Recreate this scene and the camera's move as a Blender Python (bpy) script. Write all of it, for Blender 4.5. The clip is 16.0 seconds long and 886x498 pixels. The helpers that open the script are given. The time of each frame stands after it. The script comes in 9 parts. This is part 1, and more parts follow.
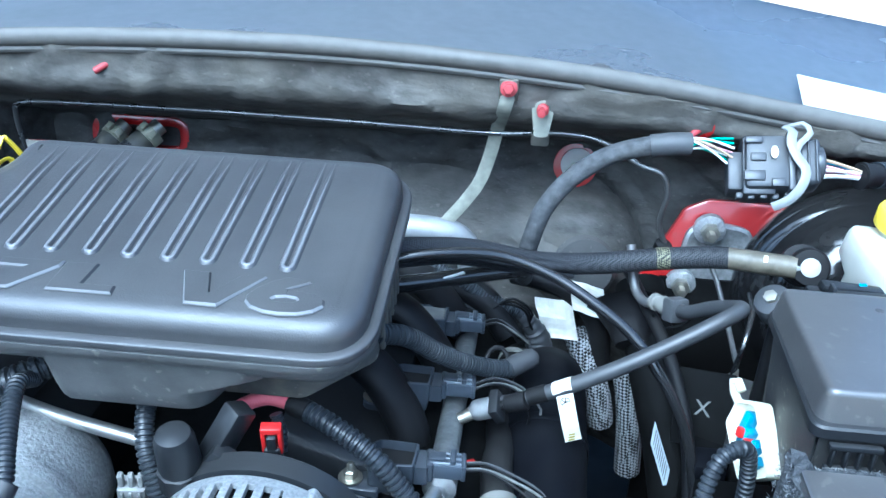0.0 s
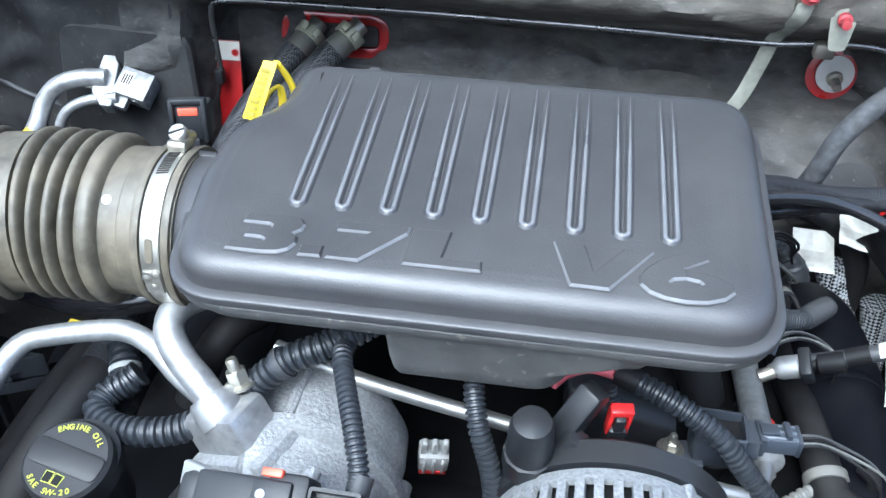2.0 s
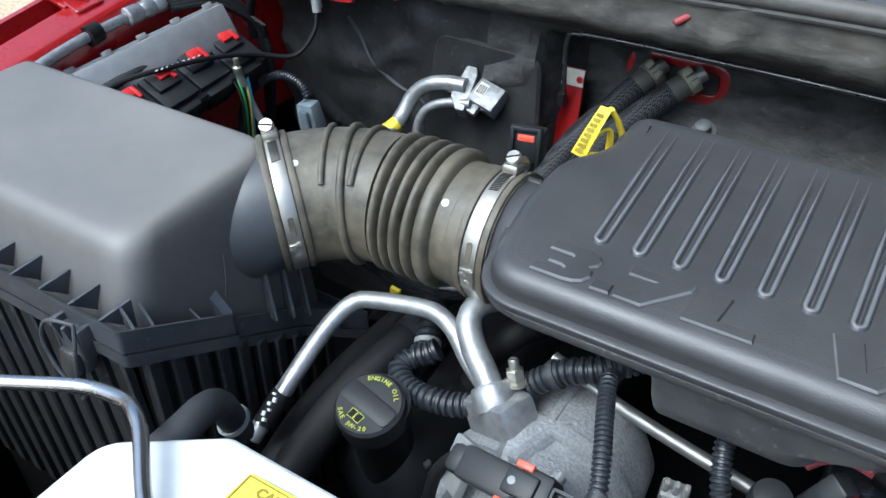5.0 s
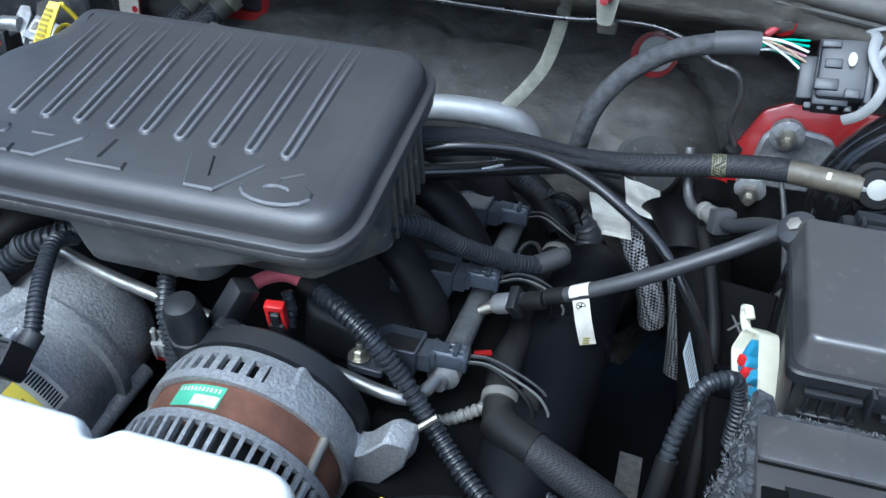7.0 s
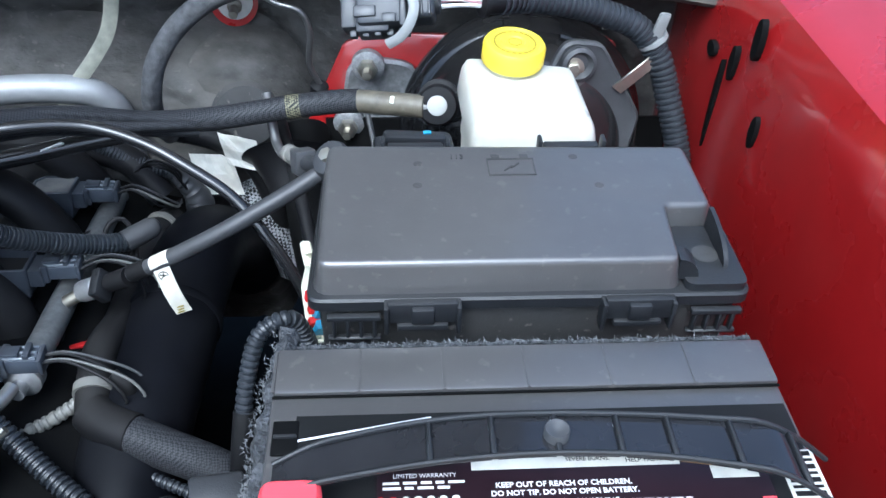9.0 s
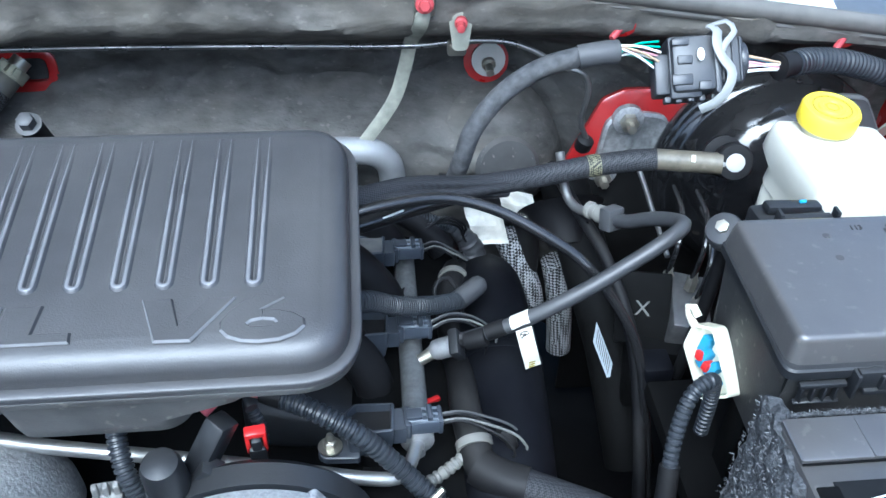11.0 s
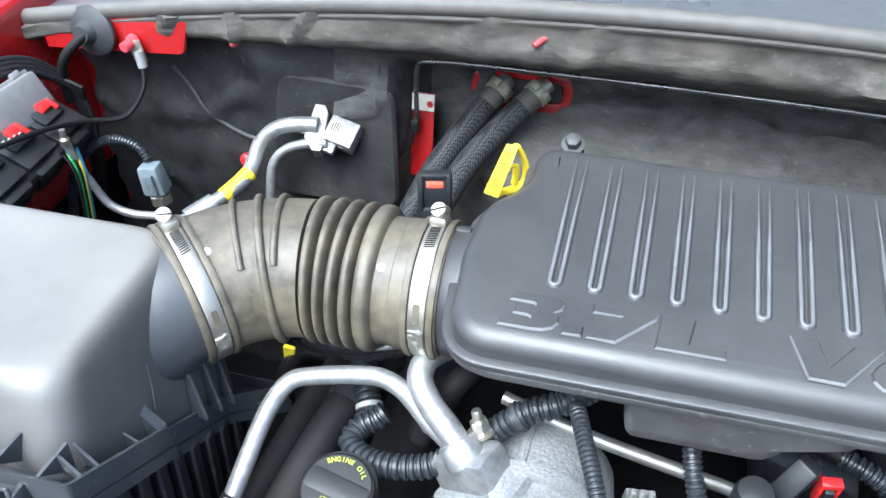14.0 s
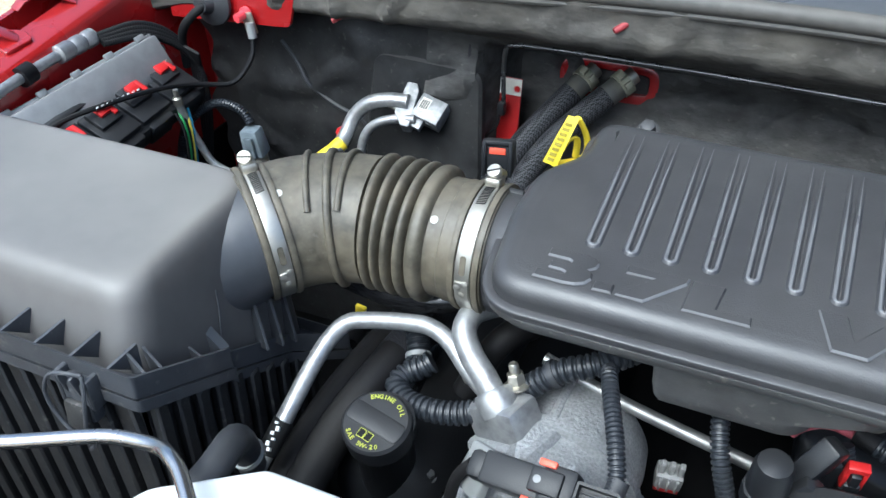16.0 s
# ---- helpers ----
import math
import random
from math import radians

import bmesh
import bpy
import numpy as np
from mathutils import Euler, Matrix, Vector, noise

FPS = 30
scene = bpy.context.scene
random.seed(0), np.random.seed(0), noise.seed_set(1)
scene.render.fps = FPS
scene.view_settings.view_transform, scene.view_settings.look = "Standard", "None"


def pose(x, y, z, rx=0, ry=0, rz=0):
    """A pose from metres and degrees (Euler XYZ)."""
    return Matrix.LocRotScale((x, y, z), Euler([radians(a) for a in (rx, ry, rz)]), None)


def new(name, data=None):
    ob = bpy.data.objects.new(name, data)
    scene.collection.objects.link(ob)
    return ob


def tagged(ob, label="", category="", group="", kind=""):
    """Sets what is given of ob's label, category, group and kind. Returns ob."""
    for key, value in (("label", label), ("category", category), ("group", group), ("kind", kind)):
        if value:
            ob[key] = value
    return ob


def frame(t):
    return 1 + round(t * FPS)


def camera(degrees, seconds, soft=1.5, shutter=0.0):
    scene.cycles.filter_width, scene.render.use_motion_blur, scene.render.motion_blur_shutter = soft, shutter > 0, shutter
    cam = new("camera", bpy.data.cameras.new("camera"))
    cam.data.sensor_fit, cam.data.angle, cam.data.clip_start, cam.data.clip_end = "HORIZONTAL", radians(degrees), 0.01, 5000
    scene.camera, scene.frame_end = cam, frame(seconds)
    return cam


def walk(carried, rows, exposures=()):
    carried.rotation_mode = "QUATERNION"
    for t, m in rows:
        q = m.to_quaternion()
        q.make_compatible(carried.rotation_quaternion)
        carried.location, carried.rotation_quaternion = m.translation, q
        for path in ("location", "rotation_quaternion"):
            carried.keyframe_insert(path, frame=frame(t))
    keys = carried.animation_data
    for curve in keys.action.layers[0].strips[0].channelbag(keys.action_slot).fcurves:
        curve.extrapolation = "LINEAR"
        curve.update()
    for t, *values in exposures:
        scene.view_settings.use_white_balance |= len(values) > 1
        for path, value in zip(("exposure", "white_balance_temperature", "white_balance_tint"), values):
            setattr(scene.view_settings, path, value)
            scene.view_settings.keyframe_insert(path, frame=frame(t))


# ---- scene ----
cam = camera(55.1, 16.0)
METRES, EYE, TILT, LEAN, TURN = 1.65, 1.25, -28.0, -1.5, 6.3
ROWS = [
    (0.0, 0.0, 0.0, 0.0, -0.0, 0.0, -0.0),
    (0.5, -0.0277, 0.0222, 0.0019, 0.08, -4.01, 0.1),
    (1.0, -0.0684, 0.0357, 0.0184, 0.32, -7.0, 0.12),
    (1.5, -0.0998, 0.0481, 0.0236, 1.15, -8.6, -0.04),
    (2.0, -0.134, 0.051, 0.0372, 2.63, -9.23, -0.51),
    (2.5, -0.1621, 0.054, 0.0455, 5.24, -9.4, -1.5),
    (3.0, -0.1877, 0.0545, 0.0517, 8.58, -9.48, -3.07),
    (3.5, -0.207, 0.049, 0.055, 13.0, -9.6, -5.2),
    (4.0, -0.211, 0.037, 0.058, 18.6, -10.0, -7.5),
    (4.5, -0.183, 0.023, 0.059, 22.9, -10.6, -9.1),
    (5.0, -0.124, 0.012, 0.056, 24.8, -11.0, -9.8),
    (5.5, -0.0545, 0.0054, 0.0461, 24.59, -10.7, -9.94),
    (6.0, -0.0035, 0.006, 0.0375, 22.04, -10.36, -8.76),
    (6.5, 0.0232, 0.0066, 0.0313, 17.25, -10.03, -6.97),
    (7.0, 0.0624, 0.008, 0.0194, 10.02, -9.77, -3.9),
    (7.5, 0.0999, 0.012, 0.0043, 2.87, -9.98, -0.75),
    (8.0, 0.1196, 0.0165, -0.0022, -3.0, -11.2, 1.77),
    (8.5, 0.139, 0.018, 0.001, -6.2, -12.1, 3.2),
    (9.0, 0.152, 0.018, 0.016, -8.4, -12.8, 4.4),
    (9.5, 0.147, 0.016, 0.036, -9.6, -13.3, 5.1),
    (10.0, 0.112, 0.012, 0.051, -10.0, -13.5, 5.5),
    (10.5, 0.0464, 0.0107, 0.0607, -9.95, -13.41, 5.6),
    (11.0, -0.0386, 0.0235, 0.0717, -9.82, -12.98, 5.79),
    (11.5, -0.0755, 0.0252, 0.0737, -9.0, -12.91, 5.58),
    (12.0, -0.0992, 0.0191, 0.0639, -6.12, -12.43, 4.16),
    (12.5, -0.1217, 0.0051, 0.068, -2.93, -11.69, 2.74),
    (13.0, -0.1458, -0.0006, 0.0726, 0.39, -10.78, 1.53),
    (13.5, -0.1746, 0.004, 0.0754, 4.04, -10.29, -0.26),
    (14.0, -0.2005, 0.003, 0.0769, 8.62, -9.62, -2.59),
    (14.5, -0.2118, -0.0031, 0.0696, 13.57, -9.44, -4.59),
    (15.0, -0.2027, -0.0076, 0.0664, 15.64, -9.4, -5.51),
    (15.5, -0.1911, -0.0099, 0.0605, 16.88, -9.5, -6.01),
    (16.0, -0.1631, -0.0167, 0.0563, 17.02, -9.48, -6.06),
]
walk(cam, [(t, pose(0, 0, EYE, TILT, LEAN, TURN) @ pose(METRES * x, METRES * y, METRES * z, 90 + pitch, roll, yaw)) for t, x, y, z, yaw, pitch, roll in ROWS],
     exposures=[(0.0, 1.61, 4280, -5), (0.5, 1.86, 4350, -2), (1.0, 1.71, 4600, -1), (2.0, 1.56, 5000, 1), (3.2, 1.56, 5150, 1), (5.3, 0.61, 5100, 0), (6.5, 0.66, 4750, 0), (8.2, 1.16, 5000, 3), (10.3, 0.94, 4650, 0), (11.2, 1.56, 4800, 0), (13.2, 1.86, 5250, 2), (14.5, 1.41, 5200, 1), (16.0, 0.91, 5200, 0)])

# ---- light: open shade, the sky in front of the raised bonnet ----
SUN_ELEVATION, SUN_AZIMUTH = 55, 200
world = bpy.data.worlds.new("world")
scene.world = world
world.use_nodes = True
_sky = world.node_tree.nodes.new("ShaderNodeTexSky")
_sky.sky_type, _sky.sun_disc = "NISHITA", False
_sky.sun_elevation, _sky.sun_rotation = radians(SUN_ELEVATION), radians(SUN_AZIMUTH)
_sky.dust_density, _sky.ozone_density = 10.0, 2.5
_bg = world.node_tree.nodes["Background"]
_bg.inputs["Strength"].default_value = 0.15
world.node_tree.links.new(_sky.outputs["Color"], _bg.inputs["Color"])
_sun = new("sun", bpy.data.lights.new("sun", "SUN"))
_sun.data.energy, _sun.data.angle, _sun.data.color = 0.9, radians(40), (1.0, 0.95, 0.88)
_sun.matrix_world = pose(0, 0, 5, 90 - SUN_ELEVATION, 0, 180 - SUN_AZIMUTH)


# ---- helpers of the scene ----
def thing(name, at, label, category, group="", kind=""):
    ob = new(name)
    ob.empty_display_size = 0.02
    ob.location = at
    return tagged(ob, label, category, group, kind)


def mesh_of(name, bm, material, smooth=True):
    bmesh.ops.recalc_face_normals(bm, faces=bm.faces)
    me = bpy.data.meshes.new(name)
    bm.to_mesh(me)
    bm.free()
    me.materials.append(material)
    if smooth:
        for p in me.polygons:
            p.use_smooth = True
        me.set_sharp_from_angle(angle=radians(40))
    return me


def part(name, bm, material, parent, label="", smooth=True):
    """One mesh, in world coordinates, under a thing or under a part of it."""
    ob = new(name, mesh_of(name, bm, material, smooth))
    ob.parent = parent
    if parent.type == "EMPTY":
        ob.matrix_parent_inverse = Matrix.Translation(parent.location).inverted()
    return tagged(ob, label)


def whole(name, bm, material, label, category, kind="", group="", smooth=True):
    return tagged(new(name, mesh_of(name, bm, material, smooth)), label, category, group, kind)


def frame_of(at, z, x=(1, 0, 0)):
    """A matrix at a place with its z axis along z and its x axis near x."""
    z = Vector(z).normalized()
    x = Vector(x)
    x = (x - z * x.dot(z))
    if x.length < 1e-4:
        x = Vector((0, 1, 0)) - z * z.y
    x.normalize()
    y = z.cross(x)
    return Matrix.Translation(at) @ Matrix((x, y, z)).transposed().to_4x4()


def spline(points, step=0.006):
    """A smooth line through the points (centripetal Catmull-Rom), evenly resampled."""
    p = [Vector(q) for q in points]
    if len(p) == 2:
        n = max(2, int((p[1] - p[0]).length / step))
        return [p[0].lerp(p[1], i / n) for i in range(n + 1)]
    p = [p[0] * 2 - p[1]] + p + [p[-1] * 2 - p[-2]]
    out = []
    for i in range(1, len(p) - 2):
        a, b, c, d = p[i - 1:i + 3]
        t0 = 0.0
        t1 = t0 + max(1e-5, (b - a).length) ** 0.5
        t2 = t1 + max(1e-5, (c - b).length) ** 0.5
        t3 = t2 + max(1e-5, (d - c).length) ** 0.5
        n = max(2, int((c - b).length / (step / 4)))
        for k in range(n):
            t = t1 + (t2 - t1) * k / n
            a1 = a * ((t1 - t) / (t1 - t0)) + b * ((t - t0) / (t1 - t0))
            a2 = b * ((t2 - t) / (t2 - t1)) + c * ((t - t1) / (t2 - t1))
            a3 = c * ((t3 - t) / (t3 - t2)) + d * ((t - t2) / (t3 - t2))
            b1 = a1 * ((t2 - t) / (t2 - t0)) + a2 * ((t - t0) / (t2 - t0))
            b2 = a2 * ((t3 - t) / (t3 - t1)) + a3 * ((t - t1) / (t3 - t1))
            out.append(b1 * ((t2 - t) / (t2 - t1)) + b2 * ((t - t1) / (t2 - t1)))
    out.append(p[-2])
    res, acc = [out[0]], 0.0
    for a, b in zip(out, out[1:]):
        acc += (b - a).length
        if acc >= step:
            res.append(b)
            acc = 0.0
    if (res[-1] - out[-1]).length > step * 0.3:
        res.append(out[-1])
    else:
        res[-1] = out[-1]
    return res


def sweep(line, radii, sides=14, flat=1.0, bm=None, cap=True):
    """Rings along a line; radii: one or one per place. flat squashes the section."""
    bm = bm or bmesh.new()
    n = len(line)
    tang = [(line[min(i + 1, n - 1)] - line[max(i - 1, 0)]).normalized() for i in range(n)]
    ref = Vector((0, 0, 1)) if abs(tang[0].z) < 0.9 else Vector((0, 1, 0))
    u = (ref - tang[0] * ref.dot(tang[0])).normalized()
    rings = []
    for i in range(n):
        u = (u - tang[i] * u.dot(tang[i])).normalized()
        v = tang[i].cross(u)
        r = radii if isinstance(radii, (int, float)) else radii[i]
        rings.append([bm.verts.new(line[i] + u * (r * flat * math.cos(2 * math.pi * k / sides)) + v * (r * math.sin(2 * math.pi * k / sides))) for k in range(sides)])
    for a, b in zip(rings, rings[1:]):
        for k in range(sides):
            bm.faces.new((a[k], a[(k + 1) % sides], b[(k + 1) % sides], b[k]))
    if cap:
        bm.faces.new(list(reversed(rings[0])))
        bm.faces.new(rings[-1])
    return bm


def pipe(points, r, sides=14, flat=1.0, step=0.006, bm=None):
    return sweep(spline(points, step), r, sides, flat, bm)


def corrugated(points, r, pitch=0.0045, depth=0.2, sides=14, bm=None):
    """Split-loom conduit: ribs and grooves."""
    line = spline(points, pitch / 5)
    radii = [r * (1 - depth * (0.0 if k % 5 in (0, 1, 2) else 1.0)) for k in range(len(line))]
    return sweep(line, radii, sides, bm=bm)


def rbox(size, m=Matrix(), bevel=0.003, segments=2, taper=1.0, bm=None):
    """A box about the middle of m, with rounded edges; taper scales its top."""
    b = bmesh.new()
    bmesh.ops.create_cube(b, size=1.0)
    for v in b.verts:
        k = taper if v.co.z > 0 else 1.0
        v.co = Vector((v.co.x * size[0] * k, v.co.y * size[1] * k, v.co.z * size[2]))
    if bevel:
        bmesh.ops.bevel(b, geom=b.edges[:], offset=bevel, segments=segments, profile=0.5, affect="EDGES")
    bmesh.ops.transform(b, matrix=m, verts=b.verts)
    return merge(bm, b)


def merge(bm, b):
    """Adds b to bm (or gives b back where bm is None)."""
    if bm is None:
        return b
    me = bpy.data.meshes.new("tmp")
    b.to_mesh(me)
    b.free()
    bm.from_mesh(me)
    bpy.data.meshes.remove(me)
    return bm


def lathe(profile, m=Matrix(), sides=32, bm=None, scale=(1, 1)):
    """Turns (radius, height) pairs about the z axis of m."""
    b = bmesh.new()
    rings = []
    for r, z in profile:
        if r < 1e-6:
            rings.append([b.verts.new((0, 0, z))])
        else:
            rings.append([b.verts.new((r * scale[0] * math.cos(2 * math.pi * k / sides), r * scale[1] * math.sin(2 * math.pi * k / sides), z)) for k in range(sides)])
    for p, q in zip(rings, rings[1:]):
        for k in range(sides):
            f = [p[k % len(p)], p[(k + 1) % len(p)], q[(k + 1) % len(q)], q[k % len(q)]]
            f = [v for i, v in enumerate(f) if v not in f[:i]]
            if len(f) > 2:
                b.faces.new(f)
    for ring in (rings[0], rings[-1]):
        if len(ring) > 2:
            b.faces.new(ring)
    bmesh.ops.transform(b, matrix=m, verts=b.verts)
    return merge(bm, b)


def rounded(corners, radius, n=6):
    """A 2D outline with rounded corners; radius: one or one a corner."""
    out = []
    for i, c in enumerate(corners):
        a, b = Vector(corners[i - 1]), Vector(corners[(i + 1) % len(corners)])
        c = Vector(c)
        r = radius if isinstance(radius, (int, float)) else radius[i]
        da, db = (a - c).normalized(), (b - c).normalized()
        half = da.angle(db) / 2
        d = min(r / max(math.tan(half), 1e-3), (a - c).length * 0.49, (b - c).length * 0.49)
        p, q = c + da * d, c + db * d
        for k in range(n + 1):
            t = k / n
            out.append(tuple(p * (1 - t) ** 2 + c * 2 * t * (1 - t) + q * t * t))
    return out


def inset(outline, d):
    """Moves an outline (anticlockwise) inwards by d."""
    n = len(outline)
    res = []
    for i in range(n):
        a, b, c = Vector(outline[i - 1]), Vector(outline[i]), Vector(outline[(i + 1) % n])
        e1, e2 = (b - a), (c - b)
        n1 = Vector((-e1.y, e1.x)).normalized() if e1.length > 1e-7 else Vector((0, 0))
        n2 = Vector((-e2.y, e2.x)).normalized() if e2.length > 1e-7 else n1
        m = (n1 + n2)
        m = m.normalized() if m.length > 1e-6 else n1
        res.append(tuple(b + m * d))
    return res


def layers(stack, m=Matrix(), bm=None, cap=True):
    """Skins a stack of equally long outlines [(outline, z), ...] into a closed form."""
    b = bmesh.new()
    rings = [[b.verts.new((p[0], p[1], z)) for p in outline] for outline, z in stack]
    k = len(rings[0])
    for p, q in zip(rings, rings[1:]):
        for i in range(k):
            b.faces.new((p[i], p[(i + 1) % k], q[(i + 1) % k], q[i]))
    if cap:
        b.faces.new(list(reversed(rings[0])))
        b.faces.new(rings[-1])
    bmesh.ops.transform(b, matrix=m, verts=b.verts)
    return merge(bm, b)


def bolt(at, axis, r=0.007, washer=1.5, h=0.006, bm=None):
    m = frame_of(at, axis)
    bm = lathe([(0, 0), (r * washer, 0), (r * washer, 0.0016), (r * 1.15, 0.002)], m, 20, bm)
    return lathe([(r, 0.002), (r, h), (r * 0.8, h + 0.0012), (0, h + 0.0012)], m, 6, bm)


def letters(text, size, m, depth=0.0008, bm=None, bold=0.0, align="CENTER"):
    cu = bpy.data.curves.new("text", "FONT")
    cu.body, cu.size, cu.extrude, cu.offset = text, size, depth, bold
    cu.align_x, cu.align_y = align, "CENTER"
    cu.resolution_u = 3
    ob = bpy.data.objects.new("text", cu)
    me = bpy.data.meshes.new_from_object(ob)
    b = bmesh.new()
    b.from_mesh(me)
    bpy.data.objects.remove(ob)
    bpy.data.meshes.remove(me)
    bpy.data.curves.remove(cu)
    bmesh.ops.transform(b, matrix=m, verts=b.verts)
    return merge(bm, b)


# ---- materials ----
def material(name, base, rough=0.5, metal=0.0, grain=0.15, scale=60.0, bump=0.15, bump_scale=250.0, stain=None, stain_amount=0.3, stain_scale=9.0,
             rough_var=0.12, coat=0.0, spec=0.5, transmission=0.0, subsurface=0.0, stretch=(1, 1, 1), bump_distance=0.0006, dust=0.0, specks=0.0):
    """A surface with colour grain, broad stains, uneven gloss, fine relief, and dust that lies on what faces up."""
    mat = bpy.data.materials.new(name)
    mat.use_nodes = True
    nt = mat.node_tree
    N, L = nt.nodes, nt.links
    b = N["Principled BSDF"]
    geo = N.new("ShaderNodeTexCoord")
    mp = N.new("ShaderNodeMapping")
    mp.inputs["Scale"].default_value = stretch
    L.new(geo.outputs["Object"], mp.inputs["Vector"])
    fine = N.new("ShaderNodeTexNoise")
    fine.inputs["Scale"].default_value, fine.inputs["Detail"].default_value = scale, 6
    broad = N.new("ShaderNodeTexNoise")
    broad.inputs["Scale"].default_value, broad.inputs["Detail"].default_value = stain_scale, 5
    for n in (fine, broad):
        L.new(mp.outputs["Vector"], n.inputs["Vector"])
    ramp = N.new("ShaderNodeMapRange")
    ramp.inputs["From Min"].default_value, ramp.inputs["From Max"].default_value = 0.3, 0.7
    ramp.inputs["To Min"].default_value, ramp.inputs["To Max"].default_value = 1 - grain, 1 + grain
    L.new(fine.outputs["Fac"], ramp.inputs["Value"])
    mul = N.new("ShaderNodeVectorMath")
    mul.operation = "SCALE"
    mul.inputs[0].default_value = base[:3]
    L.new(ramp.outputs["Result"], mul.inputs["Scale"])
    colour = mul.outputs["Vector"]
    if stain is not None:
        fac = N.new("ShaderNodeMapRange")
        fac.inputs["From Min"].default_value, fac.inputs["From Max"].default_value = 0.45, 0.72
        fac.inputs["To Min"].default_value, fac.inputs["To Max"].default_value = 0, stain_amount
        L.new(broad.outputs["Fac"], fac.inputs["Value"])
        mix = N.new("ShaderNodeMix")
        mix.data_type = "RGBA"
        L.new(fac.outputs["Result"], mix.inputs["Factor"])
        L.new(colour, mix.inputs["A"])
        mix.inputs["B"].default_value = (*stain[:3], 1)
        colour = mix.outputs["Result"]
    if specks:
        sn = N.new("ShaderNodeTexNoise")
        sn.inputs["Scale"].default_value, sn.inputs["Detail"].default_value = 130, 3
        L.new(mp.outputs["Vector"], sn.inputs["Vector"])
        sf = N.new("ShaderNodeMapRange")
        sf.inputs["From Min"].default_value, sf.inputs["From Max"].default_value = 0.63, 0.72
        sf.inputs["To Min"].default_value, sf.inputs["To Max"].default_value = 0, specks
        L.new(sn.outputs["Fac"], sf.inputs["Value"])
        mix3 = N.new("ShaderNodeMix")
        mix3.data_type = "RGBA"
        L.new(sf.outputs["Result"], mix3.inputs["Factor"])
        L.new(colour, mix3.inputs["A"])
        mix3.inputs["B"].default_value = (0.3, 0.28, 0.24, 1)
        colour = mix3.outputs["Result"]
    if dust:
        g = N.new("ShaderNodeNewGeometry")
        sep = N.new("ShaderNodeSeparateXYZ")
        L.new(g.outputs["Normal"], sep.inputs["Vector"])
        up = N.new("ShaderNodeMapRange")
        up.inputs["From Min"].default_value, up.inputs["From Max"].default_value = 0.3, 1.0
        up.inputs["To Min"].default_value, up.inputs["To Max"].default_value = 0, dust
        L.new(sep.outputs["Z"], up.inputs["Value"])
        dn = N.new("ShaderNodeMath")
        dn.operation = "MULTIPLY"
        L.new(up.outputs["Result"], dn.inputs[0])
        L.new(broad.outputs["Fac"], dn.inputs[1])
        mix2 = N.new("ShaderNodeMix")
        mix2.data_type = "RGBA"
        L.new(dn.outputs["Value"], mix2.inputs["Factor"])
        L.new(colour, mix2.inputs["A"])
        mix2.inputs["B"].default_value = (0.3, 0.28, 0.25, 1)
        colour = mix2.outputs["Result"]
    L.new(colour, b.inputs["Base Color"])
    rr = N.new("ShaderNodeMapRange")
    rr.inputs["From Min"].default_value, rr.inputs["From Max"].default_value = 0.3, 0.7
    rr.inputs["To Min"].default_value, rr.inputs["To Max"].default_value = max(0.02, rough - rough_var), min(1, rough + rough_var)
    L.new(broad.outputs["Fac"], rr.inputs["Value"])
    L.new(rr.outputs["Result"], b.inputs["Roughness"])
    b.inputs["Metallic"].default_value = metal
    b.inputs["Specular IOR Level"].default_value = spec
    b.inputs["Coat Weight"].default_value = coat
    b.inputs["Coat Roughness"].default_value = 0.08
    b.inputs["Transmission Weight"].default_value = transmission
    b.inputs["Subsurface Weight"].default_value = subsurface
    b.inputs["Subsurface Radius"].default_value = (0.01, 0.01, 0.01)
    if bump:
        bt = N.new("ShaderNodeTexNoise")
        bt.inputs["Scale"].default_value, bt.inputs["Detail"].default_value = bump_scale, 4
        L.new(mp.outputs["Vector"], bt.inputs["Vector"])
        bp = N.new("ShaderNodeBump")
        bp.inputs["Strength"].default_value, bp.inputs["Distance"].default_value = bump, bump_distance
        L.new(bt.outputs["Fac"], bp.inputs["Height"])
        L.new(bp.outputs["Normal"], b.inputs["Normal"])
    return mat


def weave(name, dark, light, scale=420.0, rough=0.6):
    """Braided sleeve: a fine checkered weave."""
    mat = material(name, dark, rough, grain=0.2, bump=0.0, spec=0.25)
    nt = mat.node_tree
    N, L = nt.nodes, nt.links
    b = N["Principled BSDF"]
    tc = N.new("ShaderNodeTexCoord")
    rot = N.new("ShaderNodeMapping")
    rot.inputs["Rotation"].default_value = (0.6, 0.7, 0.78)
    L.new(tc.outputs["Object"], rot.inputs["Vector"])
    ch = N.new("ShaderNodeTexChecker")
    ch.inputs["Scale"].default_value = scale
    ch.inputs["Color1"].default_value, ch.inputs["Color2"].default_value = (*dark, 1), (*light, 1)
    L.new(rot.outputs["Vector"], ch.inputs["Vector"])
    L.new(ch.outputs["Color"], b.inputs["Base Color"])
    bp = N.new("ShaderNodeBump")
    bp.inputs["Strength"].default_value, bp.inputs["Distance"].default_value = 0.5, 0.0006
    L.new(ch.outputs["Fac"], bp.inputs["Height"])
    L.new(bp.outputs["Normal"], b.inputs["Normal"])
    return mat


